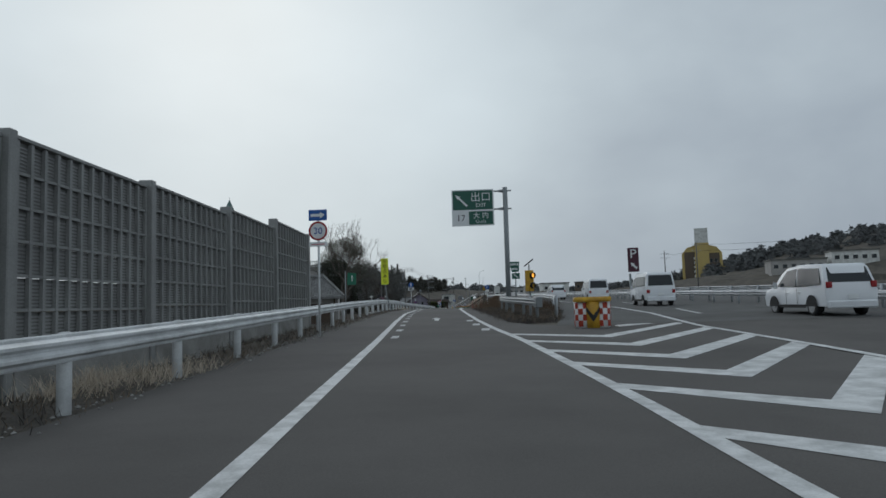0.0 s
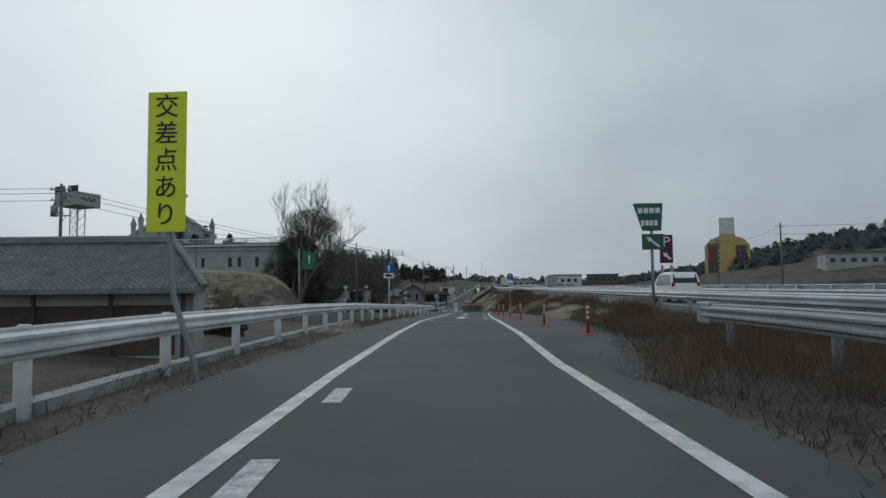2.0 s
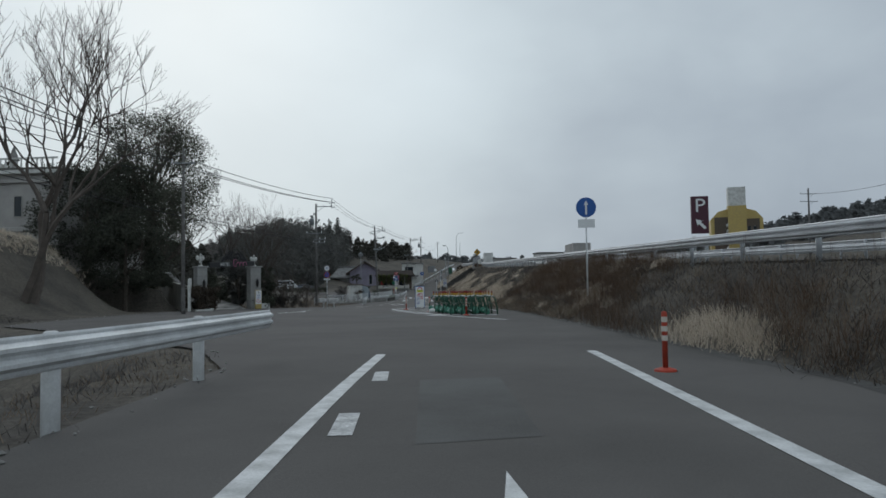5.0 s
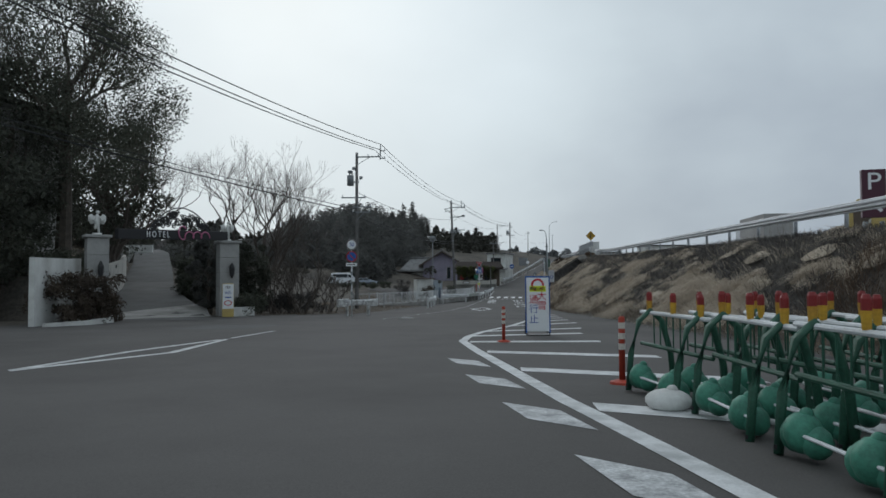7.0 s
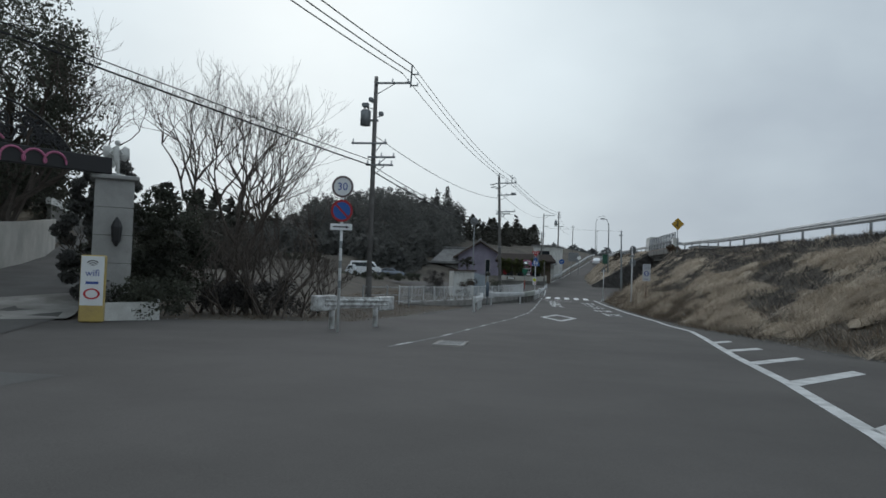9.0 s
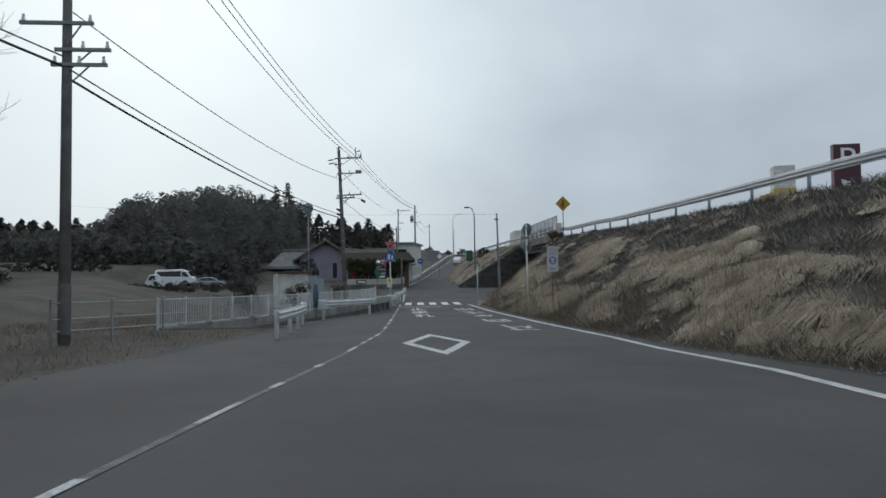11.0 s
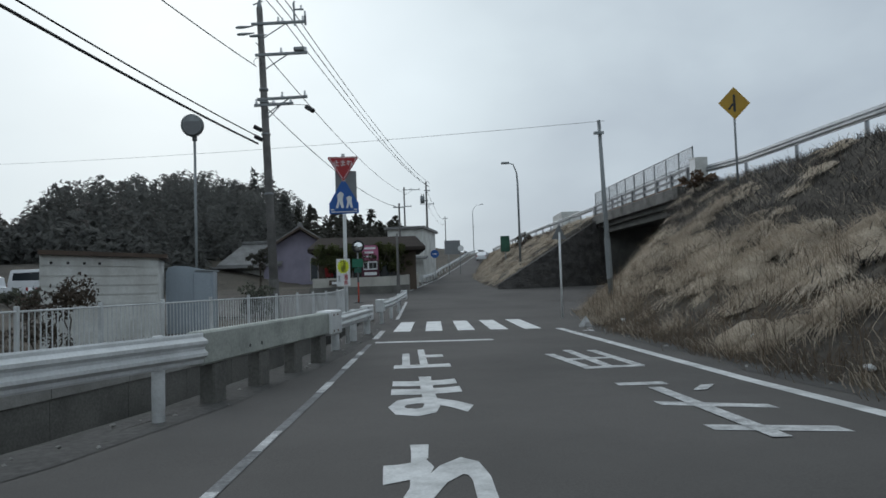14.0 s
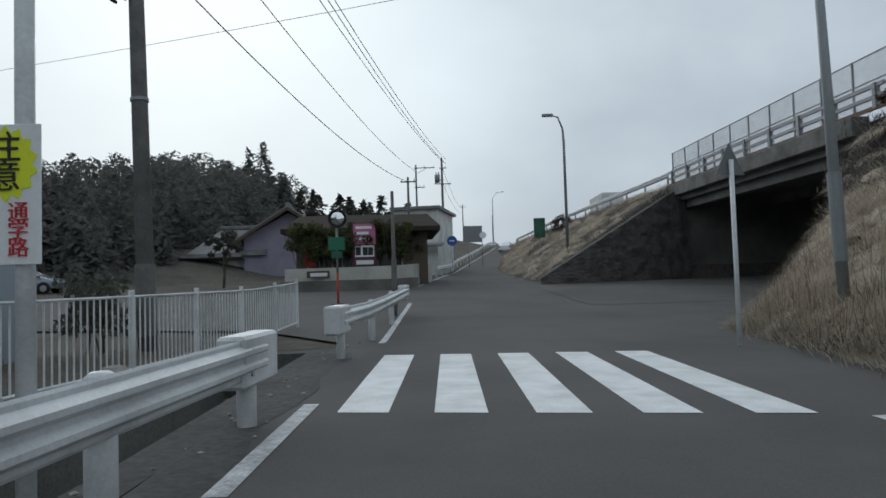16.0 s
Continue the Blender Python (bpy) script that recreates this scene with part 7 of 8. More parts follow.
wall_run("wall_shop_base", [(-8.1, 261.0), (-2.35, 259.8), (-1.2, 262.4)], [1.5, 1.5, 1.55], [0.2, 0.2, 0.2], 0.3, CONCRETE_DARK, "dark stone base of the garden wall")
nb = thing("name_board", pose(-6.0, 260.6, 1.6, 0, 0, -12), "dark name board on the garden wall", "sign")
part("board", Shape().box(-0.7, -0.14, 0.05, 0.5, -0.09, 0.4), WOOD, nb)
part("lettering_bar", Shape().box(-0.5, -0.15, 0.12, 0.4, -0.14, 0.3), SIGN_WHITE, nb)
s = thing("shop_sign", pose(-3.85, 261.9, 1.0, 0, 0, 0), "pink and white shop sign board on two posts", "sign")
post(s, -0.4, 3.3, 0.04, GREY_STEEL, -0.5)
post(s, -0.4, 3.3, 0.04, GREY_STEEL, 0.5)
b_ = part("board", Shape().box(-0.62, -0.08, 1.2, 0.62, -0.03, 3.5, bevel=0.01), SIGN_PURPLE, s, "maroon sign board")
part("pink_field", Shape().box(-0.58, -0.088, 2.35, 0.58, -0.08, 3.45), SIGN_PINK, b_)
part("white_field", Shape().box(-0.5, -0.088, 1.7, 0.5, -0.08, 2.3), SIGN_WHITE, b_)
for z in (3.25, 2.95, 2.65):
    part("lettering_bar", Shape().box(-0.45, -0.093, z - 0.07, rnd(0.2, 0.45), -0.088, z + 0.07), SIGN_WHITE, b_)
for x in (-0.35, 0.02, 0.3):
    part("picture_bar", Shape().box(x - 0.12, -0.093, 1.78, x + 0.14, -0.088, 2.2), INK, b_)
part("lettering_bar", Shape().box(-0.45, -0.093, 1.3, 0.45, -0.088, 1.52), SIGN_WHITE, b_)
ws = thing("white_shop", pose(-0.9, 283, 1.7, 0, 0, -12), "white two-storey shop with tiled lower roof", "shop")
part("wall", Shape().box(-2.2, 0, -0.5, 1.5, 8, 5.6), PLASTER_WHITE, ws)
part("lower_roof", Shape().box(-2.6, -1.2, 2.6, 2.1, 0.1, 2.78, pose(0, 0, 0, 10, 0, 0)), TILE, ws)
part("roof", Shape().box(-2.5, -0.4, 5.6, 1.8, 8.4, 5.85), TILE, ws)
window_in(ws, -1.4, 3.5, 0.6, 4.8, 0.0)

sd = thing("garden_shed", pose(-10.8, 230.5, 0.3, 0, 0, 64), "white panelled shed with a flat dark roof", "shed")
SK = Vector((2.03, 1.77, 0))


def leaning_box(x0, x1, y0, z0, z1, over=0.0):
    """A box whose plan leans with the plot."""
    f = [Vector((x0 - over, y0 - over, 0)), Vector((x1 + over, y0 - over, 0)), Vector((x1 + over, y0, 0)) + SK * 1.05, Vector((x0 - over, y0, 0)) + SK * 1.05]
    return Shape().add([p + Vector((0, 0, z)) for z in (z0, z1) for p in f], [(3, 2, 1, 0), (4, 5, 6, 7), (0, 1, 5, 4), (1, 2, 6, 5), (2, 3, 7, 6), (3, 0, 4, 7)])


part("wall", leaning_box(0, 3.95, 0, -0.8, 2.3), PLASTER_WHITE, sd)
part("roof", leaning_box(0, 3.95, 0, 2.3, 2.42, 0.2), WOOD, sd)
for k in range(10):
    part("siding_board", Shape().box(0.0, -0.03, -0.4 + k * 0.27, 3.95, 0.0, -0.16 + k * 0.27), PLASTER_WHITE, sd)
for k in range(4):
    part("vent", Shape().tube([(0.3 + k * 0.5, -0.05, 2.1), (0.3 + k * 0.5, -0.02, 2.1)], 0.04, 8), INK, sd)
sd = thing("tool_shed", pose(-9.6, 236.3, 0.3, 0, 0, 12), "small pale blue-grey steel shed with a curved roof", "shed")
SHED = material("pale_steel_sheet", (0.33, 0.38, 0.43), 0.55, 0.08, 1, 20, 0.05)
part("wall", Shape().prism([(0, -0.8), (1.55, -0.8), (1.55, 1.92), (1.3, 1.98), (0.75, 2.1), (0.3, 2.14), (0.08, 2.08), (0, 1.92)], 2.4), SHED, sd)
part("door", Shape().box(0.9, -0.03, -0.6, 1.5, -0.004, 1.86, bevel=0.01), SHED, sd)
part("roof_edge", Shape().box(0.82, -0.06, 1.9, 1.62, 0.02, 1.96, pose(0, 0, 0.1, 0, 4, 0), bevel=0.01), GREY_STEEL, sd)
for k in range(4):
    part("rib", Shape().box(0.12 + k * 0.22, -0.02, -0.6, 0.14 + k * 0.22, 0.0, 1.8), SHED, sd)

# ---- beyond the high road ----
p_ = thing("parking_pylon", pose(78.4, 296, 5, 0, 0, -12), "tall maroon parking pylon with a white letter and arrow", "pylon")
post(p_, -3, 9, 0.5, GREY_STEEL, -1.6)
post(p_, -3, 9, 0.5, GREY_STEEL, 1.6)
b_ = part("board", Shape().box(-2.25, -0.7, 9.8, 2.25, 0.7, 20.0, bevel=0.08), SIGN_PURPLE, p_)
lettering("P", 5.2, SIGN_WHITE, b_, pose(0, -0.76, 17.3), wide=1.1)
part("arrow", arrow_shape(3.6, 0.75, 1.5, pose(0.1, -0.76, 12.4) @ pose(0, 0, 0, 0, 0, 180) @ pose(0, -0.004, 0, 0, -45, 0)), SIGN_WHITE, b_)

hc = thing("castle_hotel", pose(169.5, 465, 18.5, 0, 0, -20) @ Matrix.Scale(1.16, 4), "ochre and brown hotel with an arched gable and white tower", "hotel")
part("wall", Shape().prism([(-11, -8), (11, -8), (11, 12), (8, 15.5), (3, 17), (-3, 17), (-8, 15.5), (-11, 12)], 14), OCHRE, hc)
part("facade", Shape().box(-9.5, -0.3, -8, -1.5, 0.0, 13), BROWN, hc)
part("facade", Shape().box(3.5, -0.3, -8, 9.5, 0.0, 12), BROWN, hc)
part("tower", Shape().box(-3.5, -1.5, -8, 3.8, 6, 26.5), PLASTER_WHITE, hc)
part("tower_base", Shape().box(-3.7, -1.7, -8, 4.0, 6.2, 18), OCHRE, hc)
for k in range(5):
    part("zigzag", Shape().prism([(-4.5, k * 2.6 - 2), (-1.0, k * 2.6 + 0.4), (-1.0, k * 2.6 + 1.7), (-4.5, k * 2.6 - 0.7)], 0.5, pose(0, -1.0, 0)), PLASTER_WHITE, hc)
for k in range(3):
    for j in range(2):
        window_in(hc, 4.4 + j * 2.4, k * 3.8 - 1, 5.8 + j * 2.4, k * 3.8 + 1, -0.35)
part("wing", Shape().box(11, -2, -8, 18, 8, 4), OCHRE, hc)
for x, y, z, w, h, d, mt, lb in ((150, 300, 9, 22, 9, 12, PLASTER_GREY, "low grey factory hall"), (172, 296, 9, 18, 12, 10, PLASTER_WHITE, "white commercial building with roof tanks"), (205, 300, 9, 30, 8, 14, PLASTER_GREY, "long low warehouse"),
                                 (64, 420, 8, 16, 6, 12, PLASTER_WHITE, "white flat-roofed building"), (46, 470, 9, 14, 4, 12, PLASTER_GREY, "grey flat-roofed building"), (90, 450, 8, 18, 7, 12, BROWN, "brown flat-roofed building")):
    k_ = thing("commercial_building", pose(x, y, z, 0, 0, rnd(-15, 5)), lb + " beyond the high road", "building", "buildings beyond the road")
    part("wall", Shape().box(-w / 2, 0, -6, w / 2, d, h), mt, k_)
    part("roof", Shape().box(-w / 2 - 0.4, -0.4, h, w / 2 + 0.4, d + 0.4, h + 0.6), CONCRETE_DARK, k_)
    for j in range(int(w / 3.5)):
        window_in(k_, -w / 2 + 1.2 + j * 3.5, h - 3.4, -w / 2 + 3.0 + j * 3.5, h - 1.8, 0.0)


# ---- vehicles ----
def wheel(parent, x, y, r=0.32, side=1):
    t = part("wheel", Shape().tube([(x - 0.11, y, r), (x - 0.09, y, r), (x + 0.09, y, r), (x + 0.11, y, r)], [r * 0.86, r, r, r * 0.86], 20), RUBBER, parent)
    sx = x + side * 0.105
    part("rim", Shape().tube([(sx - 0.012, y, r), (sx + 0.012, y, r)], [r * 0.66, r * 0.6], 16), ALLOY, t)
    return t


def vehicle(name, m, label, paint, w, profile, glass_rows, lamp_z, wheels, r=0.32, narrow=0.86, belt=1.0):
    """A body drawn from its side outline (y, z), tail at y = 0, narrowing above the belt line."""
    s = thing(name, m, label, "car")
    n, high = len(profile), max(p[1] for p in profile)
    cy = sum(p[0] for p in profile) / n
    vs, fs = [], []
    across = [(-1, 0.07, 0.05), (-0.985, 0.03, 0.02), (-0.93, 0.01, 0.006), (-0.7, 0.0, 0.0)]
    across += [(-a, b, c) for a, b, c in reversed(across)]
    for sx, drop, inset in across:
        for y, z in profile:
            k = 1.0 if z < belt else 1 - (1 - narrow) * (z - belt) / (high - belt)
            k *= 1 - 0.04 * max(0.5 - z, 0) / 0.2
            vs.append((sx * w / 2 * k, y + (cy - y) * inset, z - (drop * (z - belt) / (high - belt) if z > belt else 0)))
    for a in range(len(across) - 1):
        fs += [(a * n + i, a * n + (i + 1) % n, (a + 1) * n + (i + 1) % n, (a + 1) * n + i) for i in range(n)]
    fs += [tuple(reversed(range(n))), tuple(range(len(vs) - n, len(vs)))]
    shell = Shape().add(vs, fs).mesh("body", paint, True)
    shell.set_sharp_from_angle(angle=radians(38))
    part("body", shell, paint, s)
    length = max(p[0] for p in profile)
    for sx in (-1, 1):
        edge = sx * (w / 2 + 0.002)
        for y in wheels:
            part("wheel_arch", Shape().prism([((r + 0.07) * math.cos(q) + y, r + (r + 0.07) * math.sin(q)) for q in np.linspace(0.0, math.pi, 12)], 0.012, pose(edge - 0.006, 0, 0) @ Matrix.Rotation(radians(90), 4, "Z") @ Matrix.Diagonal((1, 1, 1, 1))), RUBBER, s)
        part("sill", Shape().box(edge - 0.01, wheels[0] + r + 0.1, 0.3, edge + 0.012, wheels[1] - r - 0.1, 0.42, bevel=0.005), RUBBER, s)
        part("mirror", Shape().box(edge + sx * 0.02 - 0.07, length * 0.72, belt + 0.08, edge + sx * 0.14 + 0.01, length * 0.72 + 0.12, belt + 0.27, bevel=0.03), paint, s)
        for y in (length * 0.42, length * 0.6):
            part("door_seam", Shape().box(edge - 0.004, y, 0.45, edge + 0.003, y + 0.012, belt), INK, s)
            part("door_handle", Shape().box(edge - 0.004, y - 0.2, belt - 0.14, edge + 0.03, y - 0.05, belt - 0.1, bevel=0.008), paint, s)
    top = max(p[1] for p in profile)
    for kind, (y0, z0, y1, z1, y2, z2, y3, z3) in glass_rows:
        def wx(z):
            return w / 2 * (1 if z < belt else 1 - (1 - narrow) * (z - belt) / (top - belt)) + 0.004
        if kind == "side":
            for sx in (-1, 1):
                q = [(y0, z0), (y1, z1), (y2, z2), (y3, z3)]
                part("side_window", Shape().add([(sx * wx(z), y, z) for y, z in q] + [(sx * (wx(z) - 0.03), y, z) for y, z in q], [(0, 1, 2, 3), (4, 5, 6, 7), (0, 4, 5, 1), (2, 6, 7, 3)]), GLASS, s)
        else:
            d = -0.008 if kind == "rear" else 0.008
            part(kind + "_window", Shape().add([(-wx(z0) * 0.86, y0 + d, z0), (wx(z0) * 0.86, y0 + d, z0), (wx(z1) * 0.84, y1 + d, z1), (-wx(z1) * 0.84, y1 + d, z1)], [(0, 1, 2, 3)]), GLASS, s)
    for sx in (-1, 1):
        part("tail_lamp", Shape().box(sx * w * 0.42 - 0.1, -0.03, lamp_z, sx * w * 0.42 + 0.1, 0.06, lamp_z + 0.22, bevel=0.02), TAIL, s)
    part("bumper", Shape().box(-w * 0.47, -0.06, 0.28, w * 0.47, 0.1, 0.55, bevel=0.04), paint, s)
    part("plate", Shape().box(-0.17, -0.07, 0.6, 0.17, -0.055, 0.76), SIGN_WHITE, s, "blank number plate")
    for y in wheels:
        for sx in (-1, 1):
            wheel(s, sx * (w / 2 - 0.1), y, r, sx)
    return s


def minivan(m, label):
    return vehicle("minivan", m, label, CAR_WHITE, 1.85, [(0.0, 0.35), (-0.02, 0.9), (0.05, 1.15), (0.3, 1.75), (0.5, 1.88), (2.0, 1.93), (3.0, 1.85), (3.5, 1.6), (4.0, 1.15), (4.75, 0.98), (4.92, 0.7), (4.9, 0.35)],
                   [("rear", (0.07, 1.2, 0.31, 1.74, 0, 0, 0, 0)), ("side", (0.4, 1.15, 0.55, 1.72, 2.1, 1.78, 2.1, 1.08)), ("side", (2.2, 1.08, 2.2, 1.78, 2.95, 1.72, 3.75, 1.12))], 1.0, (1.0, 4.0), 0.35)


def box_van(m, label):
    return vehicle("delivery_van", m, label, CAR_WHITE, 1.75, [(0.0, 0.35), (-0.02, 0.95), (0.02, 1.15), (0.14, 1.9), (0.3, 2.0), (3.2, 2.02), (3.8, 1.75), (4.3, 1.15), (4.6, 0.95), (4.68, 0.4)],
                   [("rear", (0.03, 1.2, 0.13, 1.82, 0, 0, 0, 0)), ("side", (0.35, 1.2, 0.4, 1.75, 3.1, 1.8, 3.1, 1.15)), ("side", (3.2, 1.12, 3.2, 1.75, 3.6, 1.68, 4.1, 1.12)), ("front", (4.25, 1.2, 3.85, 1.74, 0, 0, 0, 0))], 0.75, (0.9, 3.6))


def sedan(m, label, paint):
    return vehicle("sedan", m, label, paint, 1.75, [(0.0, 0.32), (-0.02, 0.75), (0.06, 0.95), (0.75, 1.02), (1.35, 1.38), (2.5, 1.42), (3.4, 0.98), (4.3, 0.82), (4.55, 0.62), (4.52, 0.32)],
                   [("rear", (0.82, 1.04, 1.32, 1.35, 0, 0, 0, 0)), ("side", (0.95, 1.0, 1.4, 1.32, 1.95, 1.35, 1.95, 0.97)), ("side", (2.02, 0.97, 2.02, 1.35, 2.5, 1.34, 3.15, 0.97)), ("front", (3.35, 1.0, 2.55, 1.38, 0, 0, 0, 0))], 0.72, (0.95, 3.6), 0.32, 0.8, 0.85)


def kei_truck(m, label):
    return vehicle("pickup_truck", m, label, CAR_WHITE, 1.45, [(0.0, 0.42), (0.0, 0.9), (0.04, 0.97), (1.9, 0.99), (2.02, 1.08), (2.08, 1.7), (2.25, 1.78), (2.85, 1.75), (3.18, 1.15), (3.34, 0.85), (3.34, 0.4)],
                   [("side", (2.25, 1.1, 2.25, 1.62, 2.8, 1.6, 3.02, 1.1)), ("front", (3.17, 1.18, 2.88, 1.7, 0, 0, 0, 0))], 0.75, (0.7, 2.75), 0.28)


minivan(pose(15.2, 30.6, high_z(30.6) + 0.02, 0, 0, -1), "white minivan with dark glass on the high road")
minivan(pose(14.6, 93.0, high_z(93) + 0.02, 0, 0, -2), "white minivan with dark glass farther along the high road")
box_van(pose(13.5, 47.0, high_z(47) + 0.02, 0, 0, -3), "white delivery van on the high road")
box_van(pose(13.9, 66.0, high_z(66) + 0.02, 0, 0, -3), "white delivery van farther along the high road")
box_van(pose(-30.6, 265.0, land(-28.5, 265) + 0.15, 0, 0, -88), "white van with dark windows parked in the yard")
kei_truck(pose(-26.4, 259.6, land(-28, 259.6) + 0.05, 0, 0, 92), "small white pickup truck parked in front of a van")
sedan(pose(-27.4, 268.6, land(-25, 268.6), 0, 0, -88), "dark grey car parked behind the hedge", CAR_GREY)
sedan(pose(11.4, 325.0, road_z(327), 4.6, 0, -12), "white car driving up the climbing road", CAR_WHITE)


def lorry(m, label, cover, w=2.4, l=7.0, h=3.3):
    s = thing("lorry", m, label, "lorry")
    part("cargo_box", Shape().box(-w / 2, 0, 1.0, w / 2, l, h, bevel=0.04), cover, s)
    part("cab", Shape().prism([(0, 0.5), (1.7, 0.5), (1.75, 1.3), (1.45, 2.5), (0, 2.6)], 2.2, pose(1.1, l + 0.15, 0, 0, 0, 90) ), CAR_WHITE, s)
    part("chassis", Shape().box(-0.5, 0.2, 0.6, 0.5, l + 1.5, 0.98), INK, s)
    part("bumper", Shape().box(-w / 2, -0.05, 0.45, w / 2, 0.1, 0.65), GREY_STEEL, s)
    for y in (1.2, 2.3, l + 0.9):
        for sx in (-1, 1):
            wheel(s, sx * (w / 2 - 0.16), y, 0.45, sx)
    return s


lorry(pose(20.5, 300, high_z(300) + 0.01, 0, 0, -3), "white box lorry on the high road", PLASTER_WHITE, h=3.9)
lorry(pose(23.5, 205, high_z(205) + 0.01, 0, 0, -3), "grey box lorry on the high road", PLASTER_GREY)


# ---- plants ----
rng = np.random.default_rng(7)


def quick_mesh(name, verts, corners, mat):
    """A mesh of faces that all have the same number of corners, from arrays."""
    me = bpy.data.meshes.new(name)
    n, k = corners.shape
    me.vertices.add(len(verts))
    me.vertices.foreach_set("co", np.asarray(verts, np.float32).ravel())
    me.loops.add(n * k)
    me.loops.foreach_set("vertex_index", corners.astype(np.int32).ravel())
    me.polygons.add(n)
    me.polygons.foreach_set("loop_start", np.arange(n, dtype=np.int32) * k)
    me.materials.append(mat)
    me.update(calc_edges=True)
    return me


def blades(name, pts, per, height, width, spread, mat, label, lean=0.6, flow=(0.0, 0.0), rise=0.9, stiff=True):
    """Tufts of bent grass blades at points."""
    pts = np.asarray(pts, float)
    base = np.repeat(pts, per, 0)
    n = len(base)
    ang, h = rng.uniform(0, 2 * math.pi, n), height * rng.uniform(0.5, 1.25, n)
    base[:, :2] += rng.normal(0, spread, (n, 2))
    out = np.stack([np.cos(ang), np.sin(ang)], 1) * (lean * rng.uniform(0.2, 1.2, n) * h)[:, None] + np.asarray(flow) * h[:, None]
    side = np.stack([-np.sin(ang), np.cos(ang)], 1) * width
    v = np.zeros((n, 4, 3)) if stiff else np.zeros((n, 5, 3))
    v[:, 0, :2], v[:, 1, :2] = base[:, :2] - side * 0.5, base[:, :2] + side * 0.5
    v[:, 0, 2] = v[:, 1, 2] = base[:, 2] - 0.05
    if stiff:
        v[:, 2, :2], v[:, 3, :2] = base[:, :2] + out + side * 0.2, base[:, :2] + out - side * 0.2
        v[:, 2, 2] = v[:, 3, 2] = base[:, 2] + h * rise
        i = np.arange(n)[:, None] * 4
        tris = np.concatenate([i + [0, 1, 2], i + [0, 2, 3]], 0)
    else:
        v[:, 2, :2], v[:, 3, :2] = base[:, :2] + out * 0.4 + side * 0.4, base[:, :2] + out * 0.4 - side * 0.4
        v[:, 2, 2] = v[:, 3, 2] = base[:, 2] + h * rise * 0.8
        v[:, 4, :2], v[:, 4, 2] = base[:, :2] + out, base[:, 2] + h * rise
        i = np.arange(n)[:, None] * 5
        tris = np.concatenate([i + [0, 1, 2], i + [0, 2, 3], i + [3, 2, 4]], 0)
    return solid(name, quick_mesh(name, v.reshape(-1, 3), tris, mat), mat, label, "grass", kind="stuff")


def patch_noise(x, y):
    return noise.noise(Vector((x * 0.35, y * 0.14, 9.0))) + 0.5 * noise.noise(Vector((x * 0.9, y * 0.45, 2.0)))


def on_bank(y, u):
    xt, xr = curve_at(TOE_X, y), rail_x(y)
    x = xt + (xr - xt) * u
    return x, y, land(x, y)


straw, dead, low, rough, under, field, brush = [], [], [], [], [], [], []
for _ in range(30000):
    y, u = rnd(139, 249), random.random() ** 0.9
    p = on_bank(y, u)
    q = patch_noise(p[0], y)
    fill = 0.06 - 2.4 * max(u - 0.42, 0) - 1.6 * max(0.14 - u, 0) + 2.3 * q
    if y < 172:
        fill -= 0.9 * smooth_step(172, 158, y)
    if fill > rnd(-0.11, 0.13) or random.random() < 0.05:
        straw.append(p)
    elif random.random() < 0.7:
        (dead if u < 0.22 and random.random() < 0.8 else brush if y < 163 and random.random() < 0.22 else under).append(p)
for _ in range(9000):
    p = on_bank(rnd(33, 140), random.random())
    q = patch_noise(p[0], p[1]) - 0.12
    u = (p[0] - curve_at(TOE_X, p[1])) / max(rail_x(p[1]) - curve_at(TOE_X, p[1]), 0.3)
    tuft = 0.9 if p[1] < 84 else -0.12 if p[1] < 114 and u < 0.6 else 0.35
    (rough if q > tuft else brush if q > -0.05 and p[1] > 44 and random.random() < 0.3 else under if random.random() < 0.8 else dead).append(p)
for _ in range(5000):
    p = on_bank(rnd(262.5, 345), random.random())
    (straw if patch_noise(p[0], p[1]) > -0.05 else dead).append(p)
for _ in range(7000):
    y = rnd(-5, 128)
    x = rnd(left_edge(y) - 5, road_left(y) - 0.15)
    (rough if patch_noise(x, y) > 0.75 else low if random.random() < 0.6 else under).append((x, y, land(x, y)))
for _ in range(22000):
    x, y = rnd(-64, -19), rnd(106, 177)
    edge = min(x + 64, 177 - y, y - 106)
    if (y < 150 or x < -27) and random.random() < edge / 9 + 0.1:
        zz = land(x, y)
        (field if patch_noise(x, y) * 0.9 + (zz - 3.6) * 0.35 > 0 else under).append((x, y, zz))
for _ in range(3000):
    y = rnd(180, 214)
    x = curve_at(DRIVE_W, y) - rnd(0.4, 14)
    (rough if patch_noise(x, y) > 0 else dead).append((x, y, land(x, y)))
for _ in range(2600):
    y = rnd(186, 240)
    x = rnd(left_edge(y) - 6, fence_at(y) - 0.3 if y > 208 else road_left(y) - 0.4)
    if x > curve_at(DRIVE_E, y) + 0.3:
        (low if random.random() < 0.7 else dead).append((x, y, land(x, y)))
for _ in range(1100):
    y = rnd(188, 246)
    x = curve_at(TOE_X, y) + rnd(-0.25, 0.4)
    dead.append((x, y, land(x, y)))
for _ in range(700):
    y = rnd(210, 238)
    x = rnd(fence_at(y) + 0.4, curve_at(DITCH_E, y) - 0.6)
    low.append((x, y, land(x, y)))
